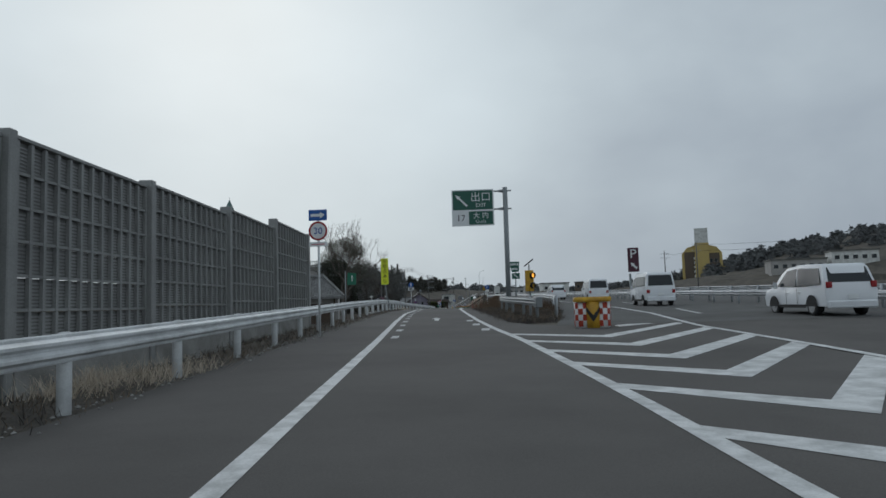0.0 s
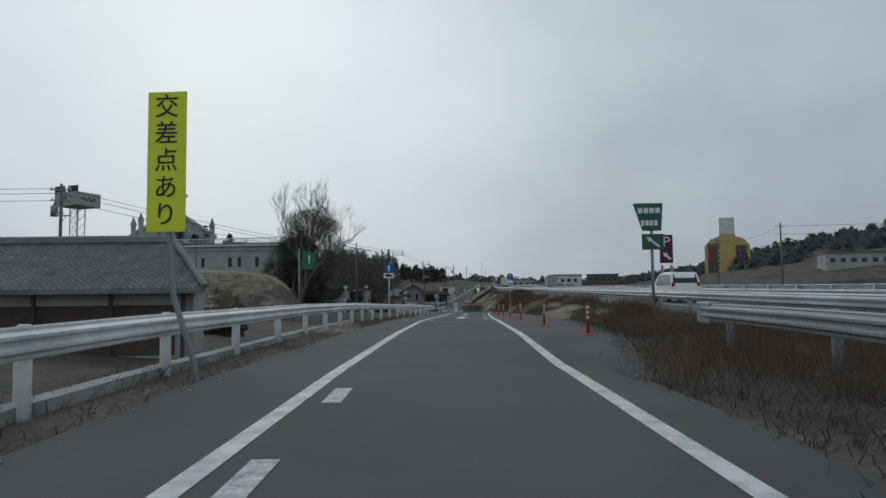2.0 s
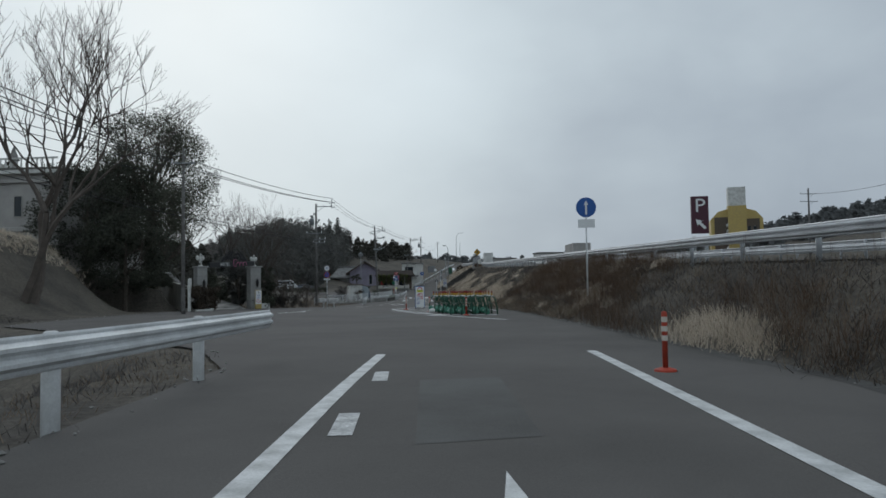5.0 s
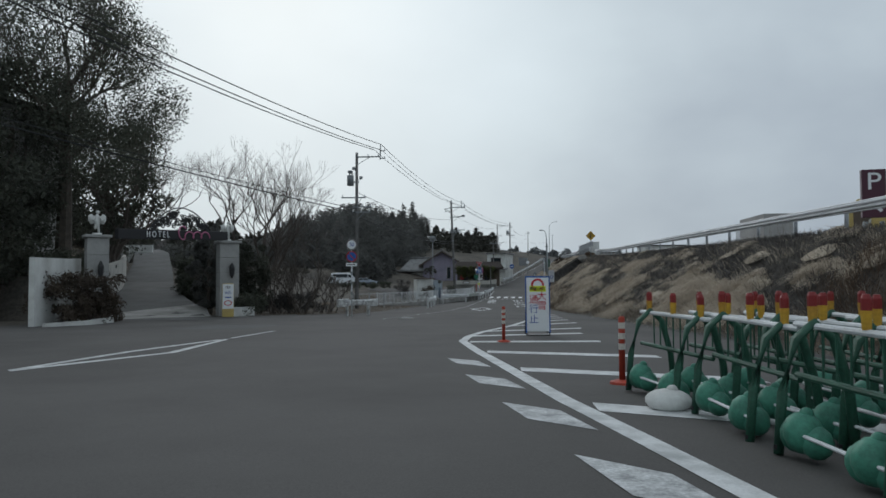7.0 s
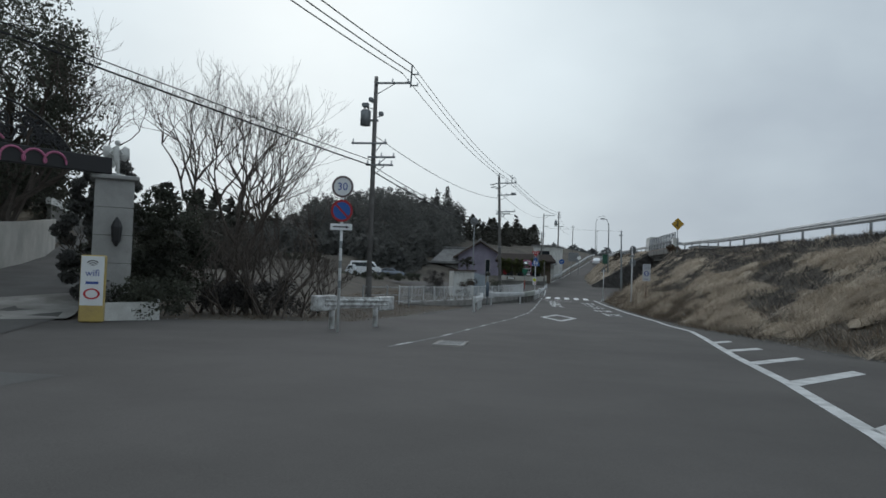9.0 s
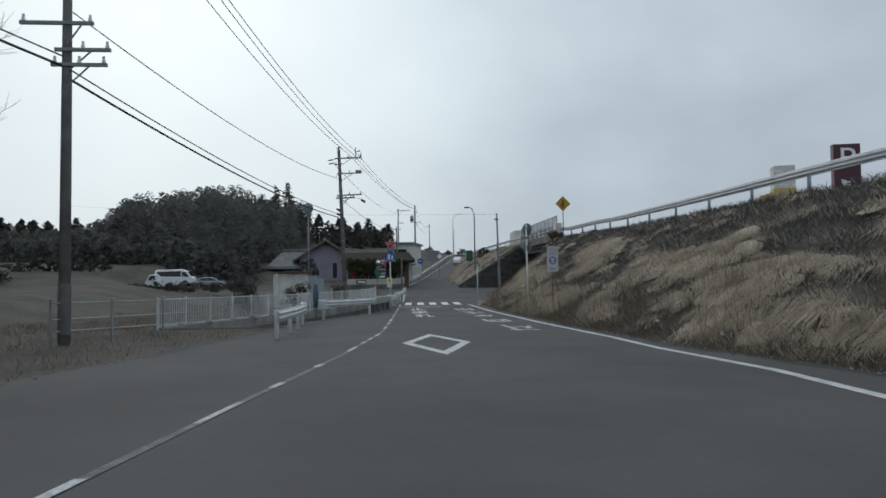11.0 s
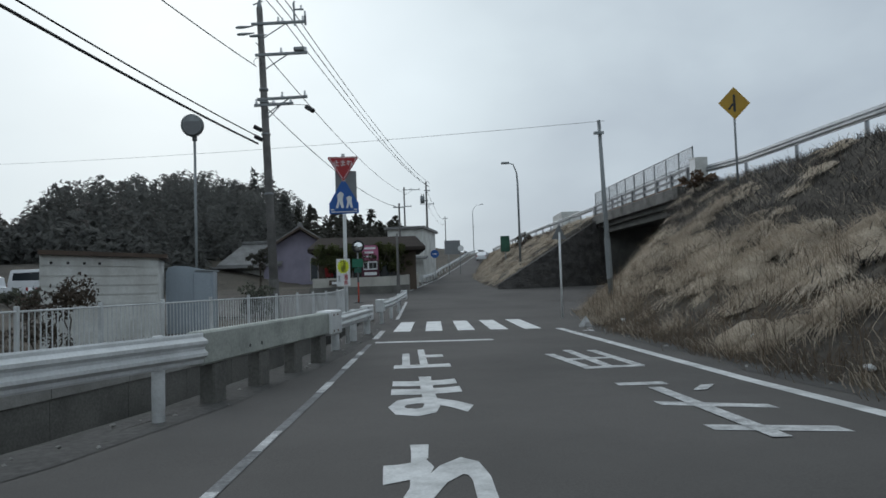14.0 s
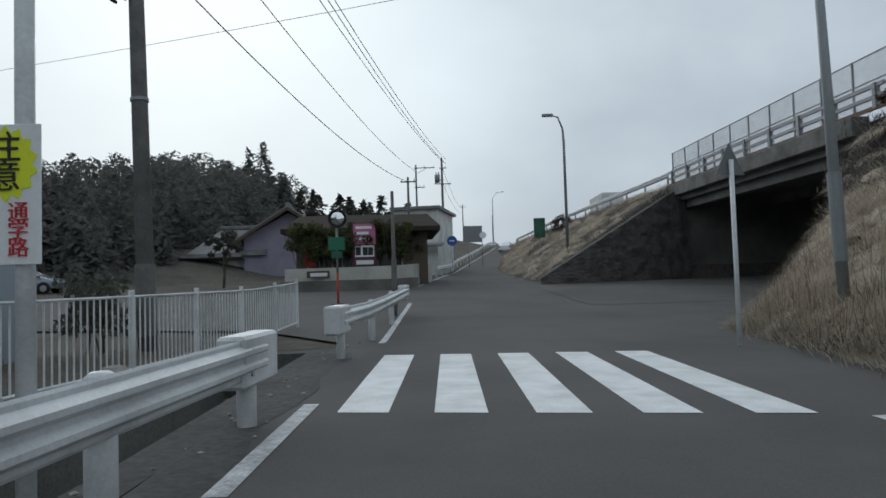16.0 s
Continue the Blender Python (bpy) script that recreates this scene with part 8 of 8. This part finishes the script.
# rank growth at the road edge by the crossing
for _ in range(900):
    y = rnd(232, 246)
    x = curve_at(TOE_X, y) + rnd(-0.2, 1.2)
    straw.append((x, y, land(x, y)))
blades("straw_grass", straw, 9, 0.34, 0.014, 0.17, STRAW, "long pale dry grass lying over the bank", 1.1, (-0.9, -0.12), 0.6, False)
blades("field_grass", field, 7, 0.5, 0.035, 0.3, STRAW, "pale dry grass on the slope below the hotel", 1.0, (0.0, -0.3), 0.6)
blades("rough_grass", rough, 22, 0.38, 0.013, 0.22, STRAW, "tufts of pale dry grass on the verge", 1.1, (0.0, 0.0), 0.7)
blades("dead_grass", dead, 10, 0.28, 0.014, 0.2, STRAW_DARK, "brown dead weeds and grass", 1.2, (0.0, 0.0), 0.7)
blades("short_grass", low, 8, 0.13, 0.013, 0.22, STRAW_DARK, "short dead grass on the verge", 1.4, (0.0, 0.0), 0.7)

blades("undergrowth", under, 7, 0.22, 0.02, 0.22, UNDERGROWTH, "dark withered undergrowth on the upper bank", 1.6, (0.0, 0.0), 0.6)

blades("brushwood", brush, 26, 0.75, 0.008, 0.2, BRUSH, "rust-brown withered brushwood on the low bank", 0.9, (0.0, 0.0), 0.85)


def tussocks(name, pts, label, per=115):
    """Mounds of long grass that arches over and hangs downhill."""
    pts = np.asarray(pts, float)
    k = len(pts)
    size = rng.uniform(0.32, 0.72, k)
    n = k * per
    c, sz = np.repeat(pts, per, 0), np.repeat(size, per)
    ang, rr = rng.uniform(0, 2 * math.pi, n), np.sqrt(rng.uniform(0, 1, n))
    root = c + np.stack([np.cos(ang) * rr * sz * 0.35, np.sin(ang) * rr * sz * 0.5, np.zeros(n)], 1)
    way = (np.stack([np.cos(ang) * 0.7 - 0.75, np.sin(ang) * 0.9 - 0.1], 1) + np.repeat(rng.normal(0, 0.5, (k, 2)), per, 0) + rng.normal(0, 0.3, (n, 2))) * (sz * rng.uniform(0.35, 0.95, n))[:, None]
    lift = sz * rng.uniform(0.16, 0.5, n) * (1.1 - 0.5 * rr)
    fall = np.interp(c[:, 1], [139, 250], [0.4, 0.62])
    side = np.stack([-way[:, 1], way[:, 0]], 1)
    side = side / np.maximum(np.linalg.norm(side, axis=1), 1e-6)[:, None] * 0.0065
    v = np.zeros((n, 7, 3))
    for j, (t, up) in enumerate(((0.0, 0.0), (0.34, 0.95), (0.72, 0.8), (1.0, 0.12))):
        mid = root[:, :2] + way * t
        z = root[:, 2] + lift * up - 0.03 + np.where(way[:, 0] < 0, way[:, 0] * t * fall, way[:, 0] * t * fall * 0.8)
        if j < 3:
            wd = (1.0, 1.1, 0.8)[j]
            v[:, 2 * j, :2], v[:, 2 * j + 1, :2] = mid - side * wd, mid + side * wd
            v[:, 2 * j, 2] = v[:, 2 * j + 1, 2] = z
        else:
            v[:, 6, :2], v[:, 6, 2] = mid, z
    i = np.arange(n)[:, None] * 7
    tris = np.concatenate([i + f for f in ([0, 1, 3], [0, 3, 2], [2, 3, 5], [2, 5, 4], [4, 5, 6])], 0)
    return solid(name, quick_mesh(name, v.reshape(-1, 3), tris, STRAW), STRAW, label, "grass", kind="stuff")


mounds = [p for p in straw if random.random() < 0.16 and (p[0] - curve_at(TOE_X, p[1])) > 0.5]
mats = Shape()
for mx, my, mz in mounds[::2]:
    r, h, lean = rnd(0.22, 0.5), rnd(0.07, 0.2), rnd(-0.25, 0.25)
    ring_ = [(1.0, -0.12), (0.8, 0.55), (0.42, 0.95)]
    vs = [(mx - 0.2 * r * f + r * f * math.cos(q) * rnd(0.8, 1.2), my + lean * r + 1.35 * r * f * math.sin(q) * rnd(0.8, 1.2), mz + h * up + r * f * math.cos(q) * 0.5) for f, up in ring_ for q in [k * math.pi / 4 for k in range(8)]]
    vs.append((mx - 0.2 * r, my + lean * r, mz + h * 1.05))
    fs = [(a * 8 + k, a * 8 + (k + 1) % 8, a * 8 + 8 + (k + 1) % 8, a * 8 + 8 + k) for a in range(2) for k in range(8)] + [(16 + k, 16 + (k + 1) % 8, 24) for k in range(8)]
    mats.add(vs, fs)
solid("grass_mat", mats, MAT, "matted mounds of flattened dry grass on the bank", "grass", kind="stuff", smooth=True)
tussocks("tussock_grass", mounds, "mounds of pale dry grass hanging down the bank")

weeds = []
for _ in range(420):
    p = on_bank(rnd(34, 240), rnd(0.03, 0.95))
    if rnd(0, 1) < 0.35:
        weeds.append(p)
for _ in range(520):
    weeds.append(on_bank(rnd(196, 247), 0.3 * random.random() ** 1.5))
blades("tall_weeds", weeds, 9, 0.8, 0.009, 0.14, STRAW_DARK, "tall brown withered weeds", 0.5)


def leaf_cloud(centres, sizes, count, leaf, flat=0.8):
    """Small two-sided leaves gathered round centres: vertices and corners."""
    c = np.repeat(np.asarray(centres, float), count, 0)
    s = np.repeat(np.asarray(sizes, float), count)
    n = len(c)
    d = rng.normal(0, 1, (n, 3))
    d /= np.linalg.norm(d, axis=1)[:, None]
    p = c + d * (s * rng.uniform(0.25, 1, n) ** 0.6)[:, None] * [1, 1, flat]
    a = rng.normal(0, 1, (n, 3))
    a /= np.linalg.norm(a, axis=1)[:, None]
    b = np.cross(a, rng.normal(0, 1, (n, 3)))
    b /= np.linalg.norm(b, axis=1)[:, None]
    l = leaf * rng.uniform(0.6, 1.4, n)[:, None]
    v = np.stack([p - a * l, p + b * l * 0.5, p + a * l, p - b * l * 0.5], 1).reshape(-1, 3)
    return v, np.arange(n * 4).reshape(n, 4)


def limb(shape, a, d, length, r, depth, tips, gnarl=0.35, up=0.25, n=5, wide=0.95, thin=0.006, rest=None):
    """One limb and, while depth lasts, the limbs that grow from it."""
    pts, q = [Vector(a)], Vector(d).normalized()
    for _ in range(3):
        q = (q + Vector((rnd(-gnarl, gnarl), rnd(-gnarl, gnarl), rnd(-gnarl, gnarl) * 0.6 + up * 0.25))).normalized()
        pts.append(pts[-1] + q * length / 3)
    shape.tube(pts, [r, r * 0.85, r * 0.68, r * 0.5], n if r > 0.03 else 3, False)
    if depth == 0:
        tips.append(pts[-1])
        return
    for k in range(random.choice((2, 3, 3)) if depth > 1 else 3):
        side = Vector((rnd(-1, 1), rnd(-1, 1), rnd(-0.2, 0.9))).normalized()
        limb(rest or shape, pts[random.choice((2, 3, 3))] if k else pts[3], (q + side * rnd(0.5, wide)).normalized(), length * rnd(0.64, 0.84), max(r * 0.56, thin), depth - 1, tips, gnarl, up, n, wide, thin)


def bare_tree(x, y, z, h, label, stems=1, depth=5, spread=0.25, up=0.4, wide=1.1, thin=0.006):
    s = thing("bare_tree", Matrix.Translation((x, y, z)), label, "tree", "leafless trees")
    tips = []
    for k in range(stems):
        wood, twigs = Shape(), Shape()
        limb(wood, (rnd(-0.2, 0.2) * stems, rnd(-0.2, 0.2) * stems, -0.3), (rnd(-spread, spread), rnd(-spread, spread), 1), h * 0.3, h * 0.016, depth, tips, 0.28, up, 5, wide, thin, twigs)
        b_ = part("trunk" if stems == 1 else "stem", wood, TWIG, s)
        part("crown", twigs, TWIG, b_)
    return s


def evergreen(x, y, z, h, r, label, clumps=70, count=130, leaf=0.16, mat=LEAF, low_=0.25, twiggy=2):
    s = thing("evergreen_tree", Matrix.Translation((x, y, z)), label, "tree", "evergreen trees")
    wood, tips = Shape(), []
    wood.tube([(0, 0, -0.5), (0.1, 0, h * 0.3), (0.0, 0.1, h * 0.7)], [h * 0.03, h * 0.022, h * 0.01], 8)
    for k in range(7 if twiggy < 3 else 16):
        zz = h * rnd(0.25, 0.68)
        q = rnd(0, 6.28)
        limb(wood, (0, 0, zz), (math.cos(q), math.sin(q), 0.6), r * (0.6 if twiggy < 3 else 0.36), h * 0.009, twiggy, tips, 0.3, 0.25)
    part("trunk", wood, BARK, s)
    cs, ss = [], []
    for k in range(clumps):
        t = rnd(low_, 1.0)
        w = r * (math.sin(math.pi * min(max((t - low_ * 0.6) / (1.06 - low_ * 0.6), 0.02), 1)) ** 0.55)
        q, rr = rnd(0, 6.28), w * math.sqrt(rnd(0.25, 1))
        cs.append((rr * math.cos(q) * rnd(0.8, 1.12), rr * math.sin(q), h * t * rnd(0.94, 1.03)))
        ss.append(r * rnd(0.16, 0.32))
    v, f = leaf_cloud(cs, ss, count, leaf)
    part("crown", quick_mesh("crown", v, f, mat), mat, s)
    return s


evergreen(-26.9, 184.5, land(-26.9, 184.5), 21.0 - land(-26.9, 184.5), 6.7, "large evergreen tree with dark leaves and open boughs above the gate", 240, 220, 0.08, low_=0.34, twiggy=5)
evergreen(-29.5, 176.0, land(-29.5, 176), 11, 4.6, "dark evergreen tree on the bank behind the white wall", 100, 220, 0.1)
evergreen(-29.3, 183.0, land(-29.3, 183), 12, 4.4, "dark evergreen tree on the hotel bank", 100, 220, 0.1)
evergreen(-25.6, 175.0, land(-25.6, 175), 9.0, 3.8, "dark evergreen tree behind the white wall", 80, 190, 0.11)
evergreen(-33, 199.0, land(-33, 199), 14.5, 5.2, "dark evergreen tree on the hotel bank", 100, 190, 0.12)
evergreen(-18.3, 185.9, 0.8, 4.9, 1.1, "tall dark clipped conifer beside the gate pillar", 60, 300, 0.075, CEDAR, 0.03)
evergreen(-19.2, 188.4, 0.9, 5.6, 1.0, "tall dark clipped conifer beside the drive", 64, 300, 0.075, CEDAR, 0.03)
evergreen(-13.2, 268.6, 1.3, 3.4, 1.2, "small palm-like garden tree", 16, 70, 0.12, LEAF_GREY, 0.6)
bare_tree(-23.0, 155.0, land(-23.0, 155) - 0.2, 20.5, "tall leafless tree with fine twigs below the hotel", 2, 6, 0.36, 0.36, 0.8, 0.014)
bare_tree(-21.9, 203.5, 0.8, 14.2, "leafless cherry tree with spreading boughs", 4, 6, 0.6, 0.25, 0.9, 0.008)
bare_tree(-16.8, 199.5, 0.5, 8.0, "leafless tree leaning over the verge", 3, 6, 0.9, 0.2, 1.2)
bare_tree(-31.2, 196.5, land(-31.2, 196.5), 16.0, "leafless tree spreading over the gate arch", 3, 6, 0.6, 0.1, 1.35, 0.01)
for x, y, z, h in ((-13, 372, 6, 11), (-8, 380, 7, 11), (-2, 385, 8, 10), (-20, 378, 6, 12), (-118, 330, 8, 14), (-132, 322, 8, 13)):
    bare_tree(x, y, z, h, "distant leafless tree on the skyline", 1, 5, 0.3)


def bush(x, y, z, w, d, h, mat, label, leaf=0.09, count=90):
    s = thing("shrub", Matrix.Translation((x, y, z)), label, "shrub", "shrubs")
    n = max(int(w * d * h * 4.5), 12)
    cs = [(rnd(-w / 2, w / 2), rnd(-d / 2, d / 2), rnd(0.15, 1) * h * 0.85) for _ in range(n)]
    v, f = leaf_cloud(cs, [rnd(0.2, 0.4) * min(h, 1.2) for _ in cs], count, leaf)
    part("foliage", quick_mesh("foliage", v, f, mat), mat, s)
    for k in range(4):
        wood = Shape()
        limb(wood, (rnd(-w / 4, w / 4), rnd(-d / 4, d / 4), -0.1), (rnd(-0.4, 0.4), rnd(-0.4, 0.4), 1), h * 0.5, 0.03, 1, [])
        part("stem", wood, BARK, s)
    return s


RUSSET = material("russet_leaf", (0.1, 0.08, 0.062), 0.85, 0.25, 1, 8, 0.1, tint=(0.055, 0.045, 0.038), islands=0.5, spec=0.15)
bush(-17.8, 172.3, 1.1, 2.0, 3.4, 2.4, RUSSET, "russet winter shrub in the white planter", 0.06, 150)
bush(-18.3, 174.4, 1.0, 1.2, 1.4, 1.6, RUSSET, "russet winter shrub in the white planter", 0.06, 150)
bush(-15.2, 184.4, 0.9, 1.4, 3.0, 1.3, LEAF, "dark green shrub in the planter beside the pillar", 0.06, 150)
bush(-15.75, 186.6, 0.8, 1.9, 1.5, 5.1, LEAF, "tall dark clipped hedge beside the gate pillar", 0.07, 150)
bush(-14.2, 190.2, 0.6, 4.4, 2.2, 1.5, UNDERGROWTH, "brown undergrowth beneath the bare trees", 0.05, 130)
for x, y, h in ((-16.2, 190.6, 5.0), (-15.3, 189.2, 4.2), (-14.3, 190.8, 4.8), (-13.4, 189.4, 3.8), (-12.6, 191.4, 3.4)):
    bare_tree(x, y, 0.6, h, "leafless brown shrub with many thin stems", 6, 4, 0.75, 0.25, 0.9, 0.009)
bush(-25.6, 182, land(-25.6, 182), 2.4, 7, 1.6, LEAF, "dark hedge above the drive wall", 0.07, 120)
for x, y, w in ((-7.2, 262.5, 1.6), (-6.0, 262.3, 1.5), (-4.9, 262.3, 1.4), (-3.2, 262.3, 1.2), (-2.2, 262.6, 1.5), (-1.5, 265.0, 1.3)):
    bush(x, y, 2.3, w, 1.2, 2.6, HEDGE, "clipped yellow-green garden tree above the wall", 0.07, 140)
bush(-9.2, 228.0, 0.2, 1.5, 1.2, 1.8, RUSSET, "leafless brown shrub in front of the shed", 0.05, 140)
bush(-11.5, 222.8, land(-11.5, 222.8), 1.5, 1.4, 2.8, UNDERGROWTH, "tall dark brown shrub behind the white fence", 0.05, 140)
bush(-7.0, 238.8, 0.3, 1.2, 1.2, 1.6, LEAF, "dark shrub beside the steel shed", 0.07)
for x, y, w in ((-25, 254, 14), (-37, 255, 10)):
    bush(x, y, land(x, y), w, 1.6, 1.0, LEAF, "low dark hedge along the yard", 0.1, 60)
bush(11.6, 285, 5.0, 1.4, 1.4, 1.8, RUSSET, "round brown shrub on the embankment")
bush(12.4, 243.4, 5.5, 1.1, 1.6, 0.8, BRUSH, "brown shrub by the fence end")
bush(-22.6, 194.6, land(-22.6, 194.6) - 0.1, 1.7, 5, 3.4, LEAF, "tall dark hedge beside the drive", 0.07, 120)
bush(-26.8, 202.6, land(-26.8, 202.6) - 0.1, 1.7, 5, 4.0, LEAF, "tall dark hedge beside the drive", 0.07, 120)
bush(-16, 98, 1.3, 3, 3, 1.8, LEAF, "dark evergreen shrubs beside the lane", 0.09, 120)


def woods(name, spots, mat, label, leaves=130, leaf=0.75, power=0.75):
    """Many trees, too many to count; a low power makes the crowns rounder."""
    vs, fs, k = [], [], 0
    for x, y, z, h, r in spots:
        t = rng.uniform(0.02, 1, leaves) ** 1.25
        q = rng.uniform(0, 2 * math.pi, leaves)
        w = r * np.maximum(1.03 - t, 0) ** power * rng.uniform(0.4, 1.08, leaves)
        p = np.stack([x + w * np.cos(q), y + w * np.sin(q), z + h * t], 1)
        a = np.stack([np.cos(q), np.sin(q), rng.uniform(-0.7, 0.25, leaves)], 1) + rng.normal(0, 0.6, (leaves, 3))
        b = np.stack([-np.sin(q), np.cos(q), rng.uniform(-0.4, 0.4, leaves)], 1) + rng.normal(0, 0.5, (leaves, 3))
        l = (leaf * rng.uniform(0.6, 1.4, leaves))[:, None]
        vs.append(np.stack([p - a * l, p + b * l * 0.6, p + a * l, p - b * l * 0.6], 1).reshape(-1, 3))
        fs.append(np.arange(leaves * 4).reshape(leaves, 4) + k)
        k += leaves * 4
    return solid(name, quick_mesh(name, np.concatenate(vs), np.concatenate(fs), mat), mat, label, "woods", kind="stuff")


spots, bare = [], []
for _ in range(820):
    x, y = rnd(-108, -19), rnd(286, 378)
    if x > -22 - (y - 320) * 0.06:
        continue
    h = (rnd(6.5, 10.5) if y > 305 else rnd(4.5, 7)) * (0.4 + 0.6 * smooth_step(-56, -42, x + (y - 300) * 0.42))
    (bare if x < -34 and random.random() < 0.34 + 0.3 * smooth_step(-45, -75, x) else spots).append((x, y, land(x, y) - 0.5, h, h * rnd(0.3, 0.42)))
for x, y, h, r in ((-24.6, 331, 13.5, 3.0), (-27.6, 334, 12.0, 3.0), (-22.5, 335, 9.0, 2.8), (-30.5, 333, 10.0, 2.8)):
    for k in range(4):
        spots.append((x, y, land(x, y), h * (1 - 0.06 * k), r * (1 - 0.1 * k)))
for _ in range(170):
    x, y = rnd(-72, -23), rnd(272, 288)
    h = rnd(2.2, 4.4)
    spots.append((x, y, land(x, y) - 0.3, h, h * rnd(0.4, 0.6)))
# haze over the hill is part of the cedar colour
woods("cedar_wood", spots, CEDAR, "cedar wood on the hill in a haze-lightened colour", 320, 0.24, 0.6)
woods("winter_wood", bare, BARE_WOOD, "grey-brown leafless wood among the cedars", 300, 0.18, 0.42)
spots = []
for _ in range(190):
    x, y = rnd(-175, -62), rnd(290, 400)
    h = rnd(4, 6.5)
    spots.append((x, y, land(x, y) - 0.5, h, h * rnd(0.3, 0.45)))
for _ in range(110):
    x, y = rnd(-62, -30), rnd(196, 250)
    if x > -38 - (250 - y) * 0.05 or curve_at(DRIVE_W, y) - 1 < x < curve_at(DRIVE_E, y) + 1:
        continue
    h = rnd(6, 10)
    spots.append((x, y, land(x, y) - 0.5, h, h * rnd(0.3, 0.42)))
for _ in range(70):
    x, y = rnd(-24, -2), rnd(345, 430)
    spots.append((x, y, land(x, y) - 0.5, rnd(5, 8), rnd(1.8, 3.0)))
woods("mixed_wood", spots, LEAF_GREY, "dull green-brown mixed wood in the distance", 220, 0.42)
spots = []
for _ in range(1500):
    x, y = rnd(150, 620), rnd(380, 900)
    h = rnd(5, 8.5)
    spots.append((x, y, land(x, y) - 1, h, h * 0.75))
for _ in range(420):
    x, y = rnd(-160, 150), rnd(560, 760)
    h = rnd(6, 9)
    spots.append((x, y, land(x, y) - 1, h, h * 0.9))
# the far trees carry the haze in their leaf colour
woods("far_wood", spots, FAR_LEAF_HAZED, "wooded hills on the horizon, haze put into their colour", 85, 1.1)
spots = []
for _ in range(70):
    x, y = rnd(-60, -22), rnd(100, 128)
    h = rnd(2.0, 3.6)
    if x < -30 or y > 118:
        spots.append((x, y, land(x, y) - 0.2, h, h * 0.6))
woods("thicket", spots, STRAW_DARK, "brown thicket below the hotel", 160, 0.2)

# litter on the bank
for k in range(16):
    y = rnd(196, 240)
    x = curve_at(TOE_X, y) + rnd(0.0, 0.8)
    solid("litter", Shape().ball((0, 0, 0.03), rnd(0.04, 0.1), 4, 0.6), SIGN_WHITE, "crumpled white plastic litter in the grass", "litter", "litter on the bank", m=pose(x, y, land(x, y) + 0.08, rnd(0, 90), 0, rnd(0, 90)))

# loose stones along the road edges
rocks = Shape()
for k in range(1400):
    y = rnd(8, 240)
    if random.random() < 0.6:
        x = road_right(y) + rnd(-0.25, 0.25) if y > 60 else road_left(y) + rnd(-0.3, 0.2)
    else:
        x = (curve_at(DITCH_E, y) + rnd(-0.35, 0.6)) if y > 210 else road_left(y) + rnd(-0.3, 0.3)
    r = rnd(0.012, 0.045)
    z = max(land(x, y), road_z(y)) + r * 0.3
    q = [Vector((x, y, z)) + Vector((rnd(0.7, 1.2) * r * sx, rnd(0.7, 1.2) * r * sy, rnd(0.4, 0.8) * r * sz)) for sx, sy, sz in ((1, 0, 0), (-1, 0, 0), (0, 1, 0), (0, -1, 0), (0, 0, 1), (0, 0, -1))]
    rocks.add(q, [(0, 2, 4), (2, 1, 4), (1, 3, 4), (3, 0, 4), (2, 0, 5), (1, 2, 5), (3, 1, 5), (0, 3, 5)])
solid("gravel", rocks, CONCRETE, "loose grey stones along the road edge", "gravel", kind="stuff")
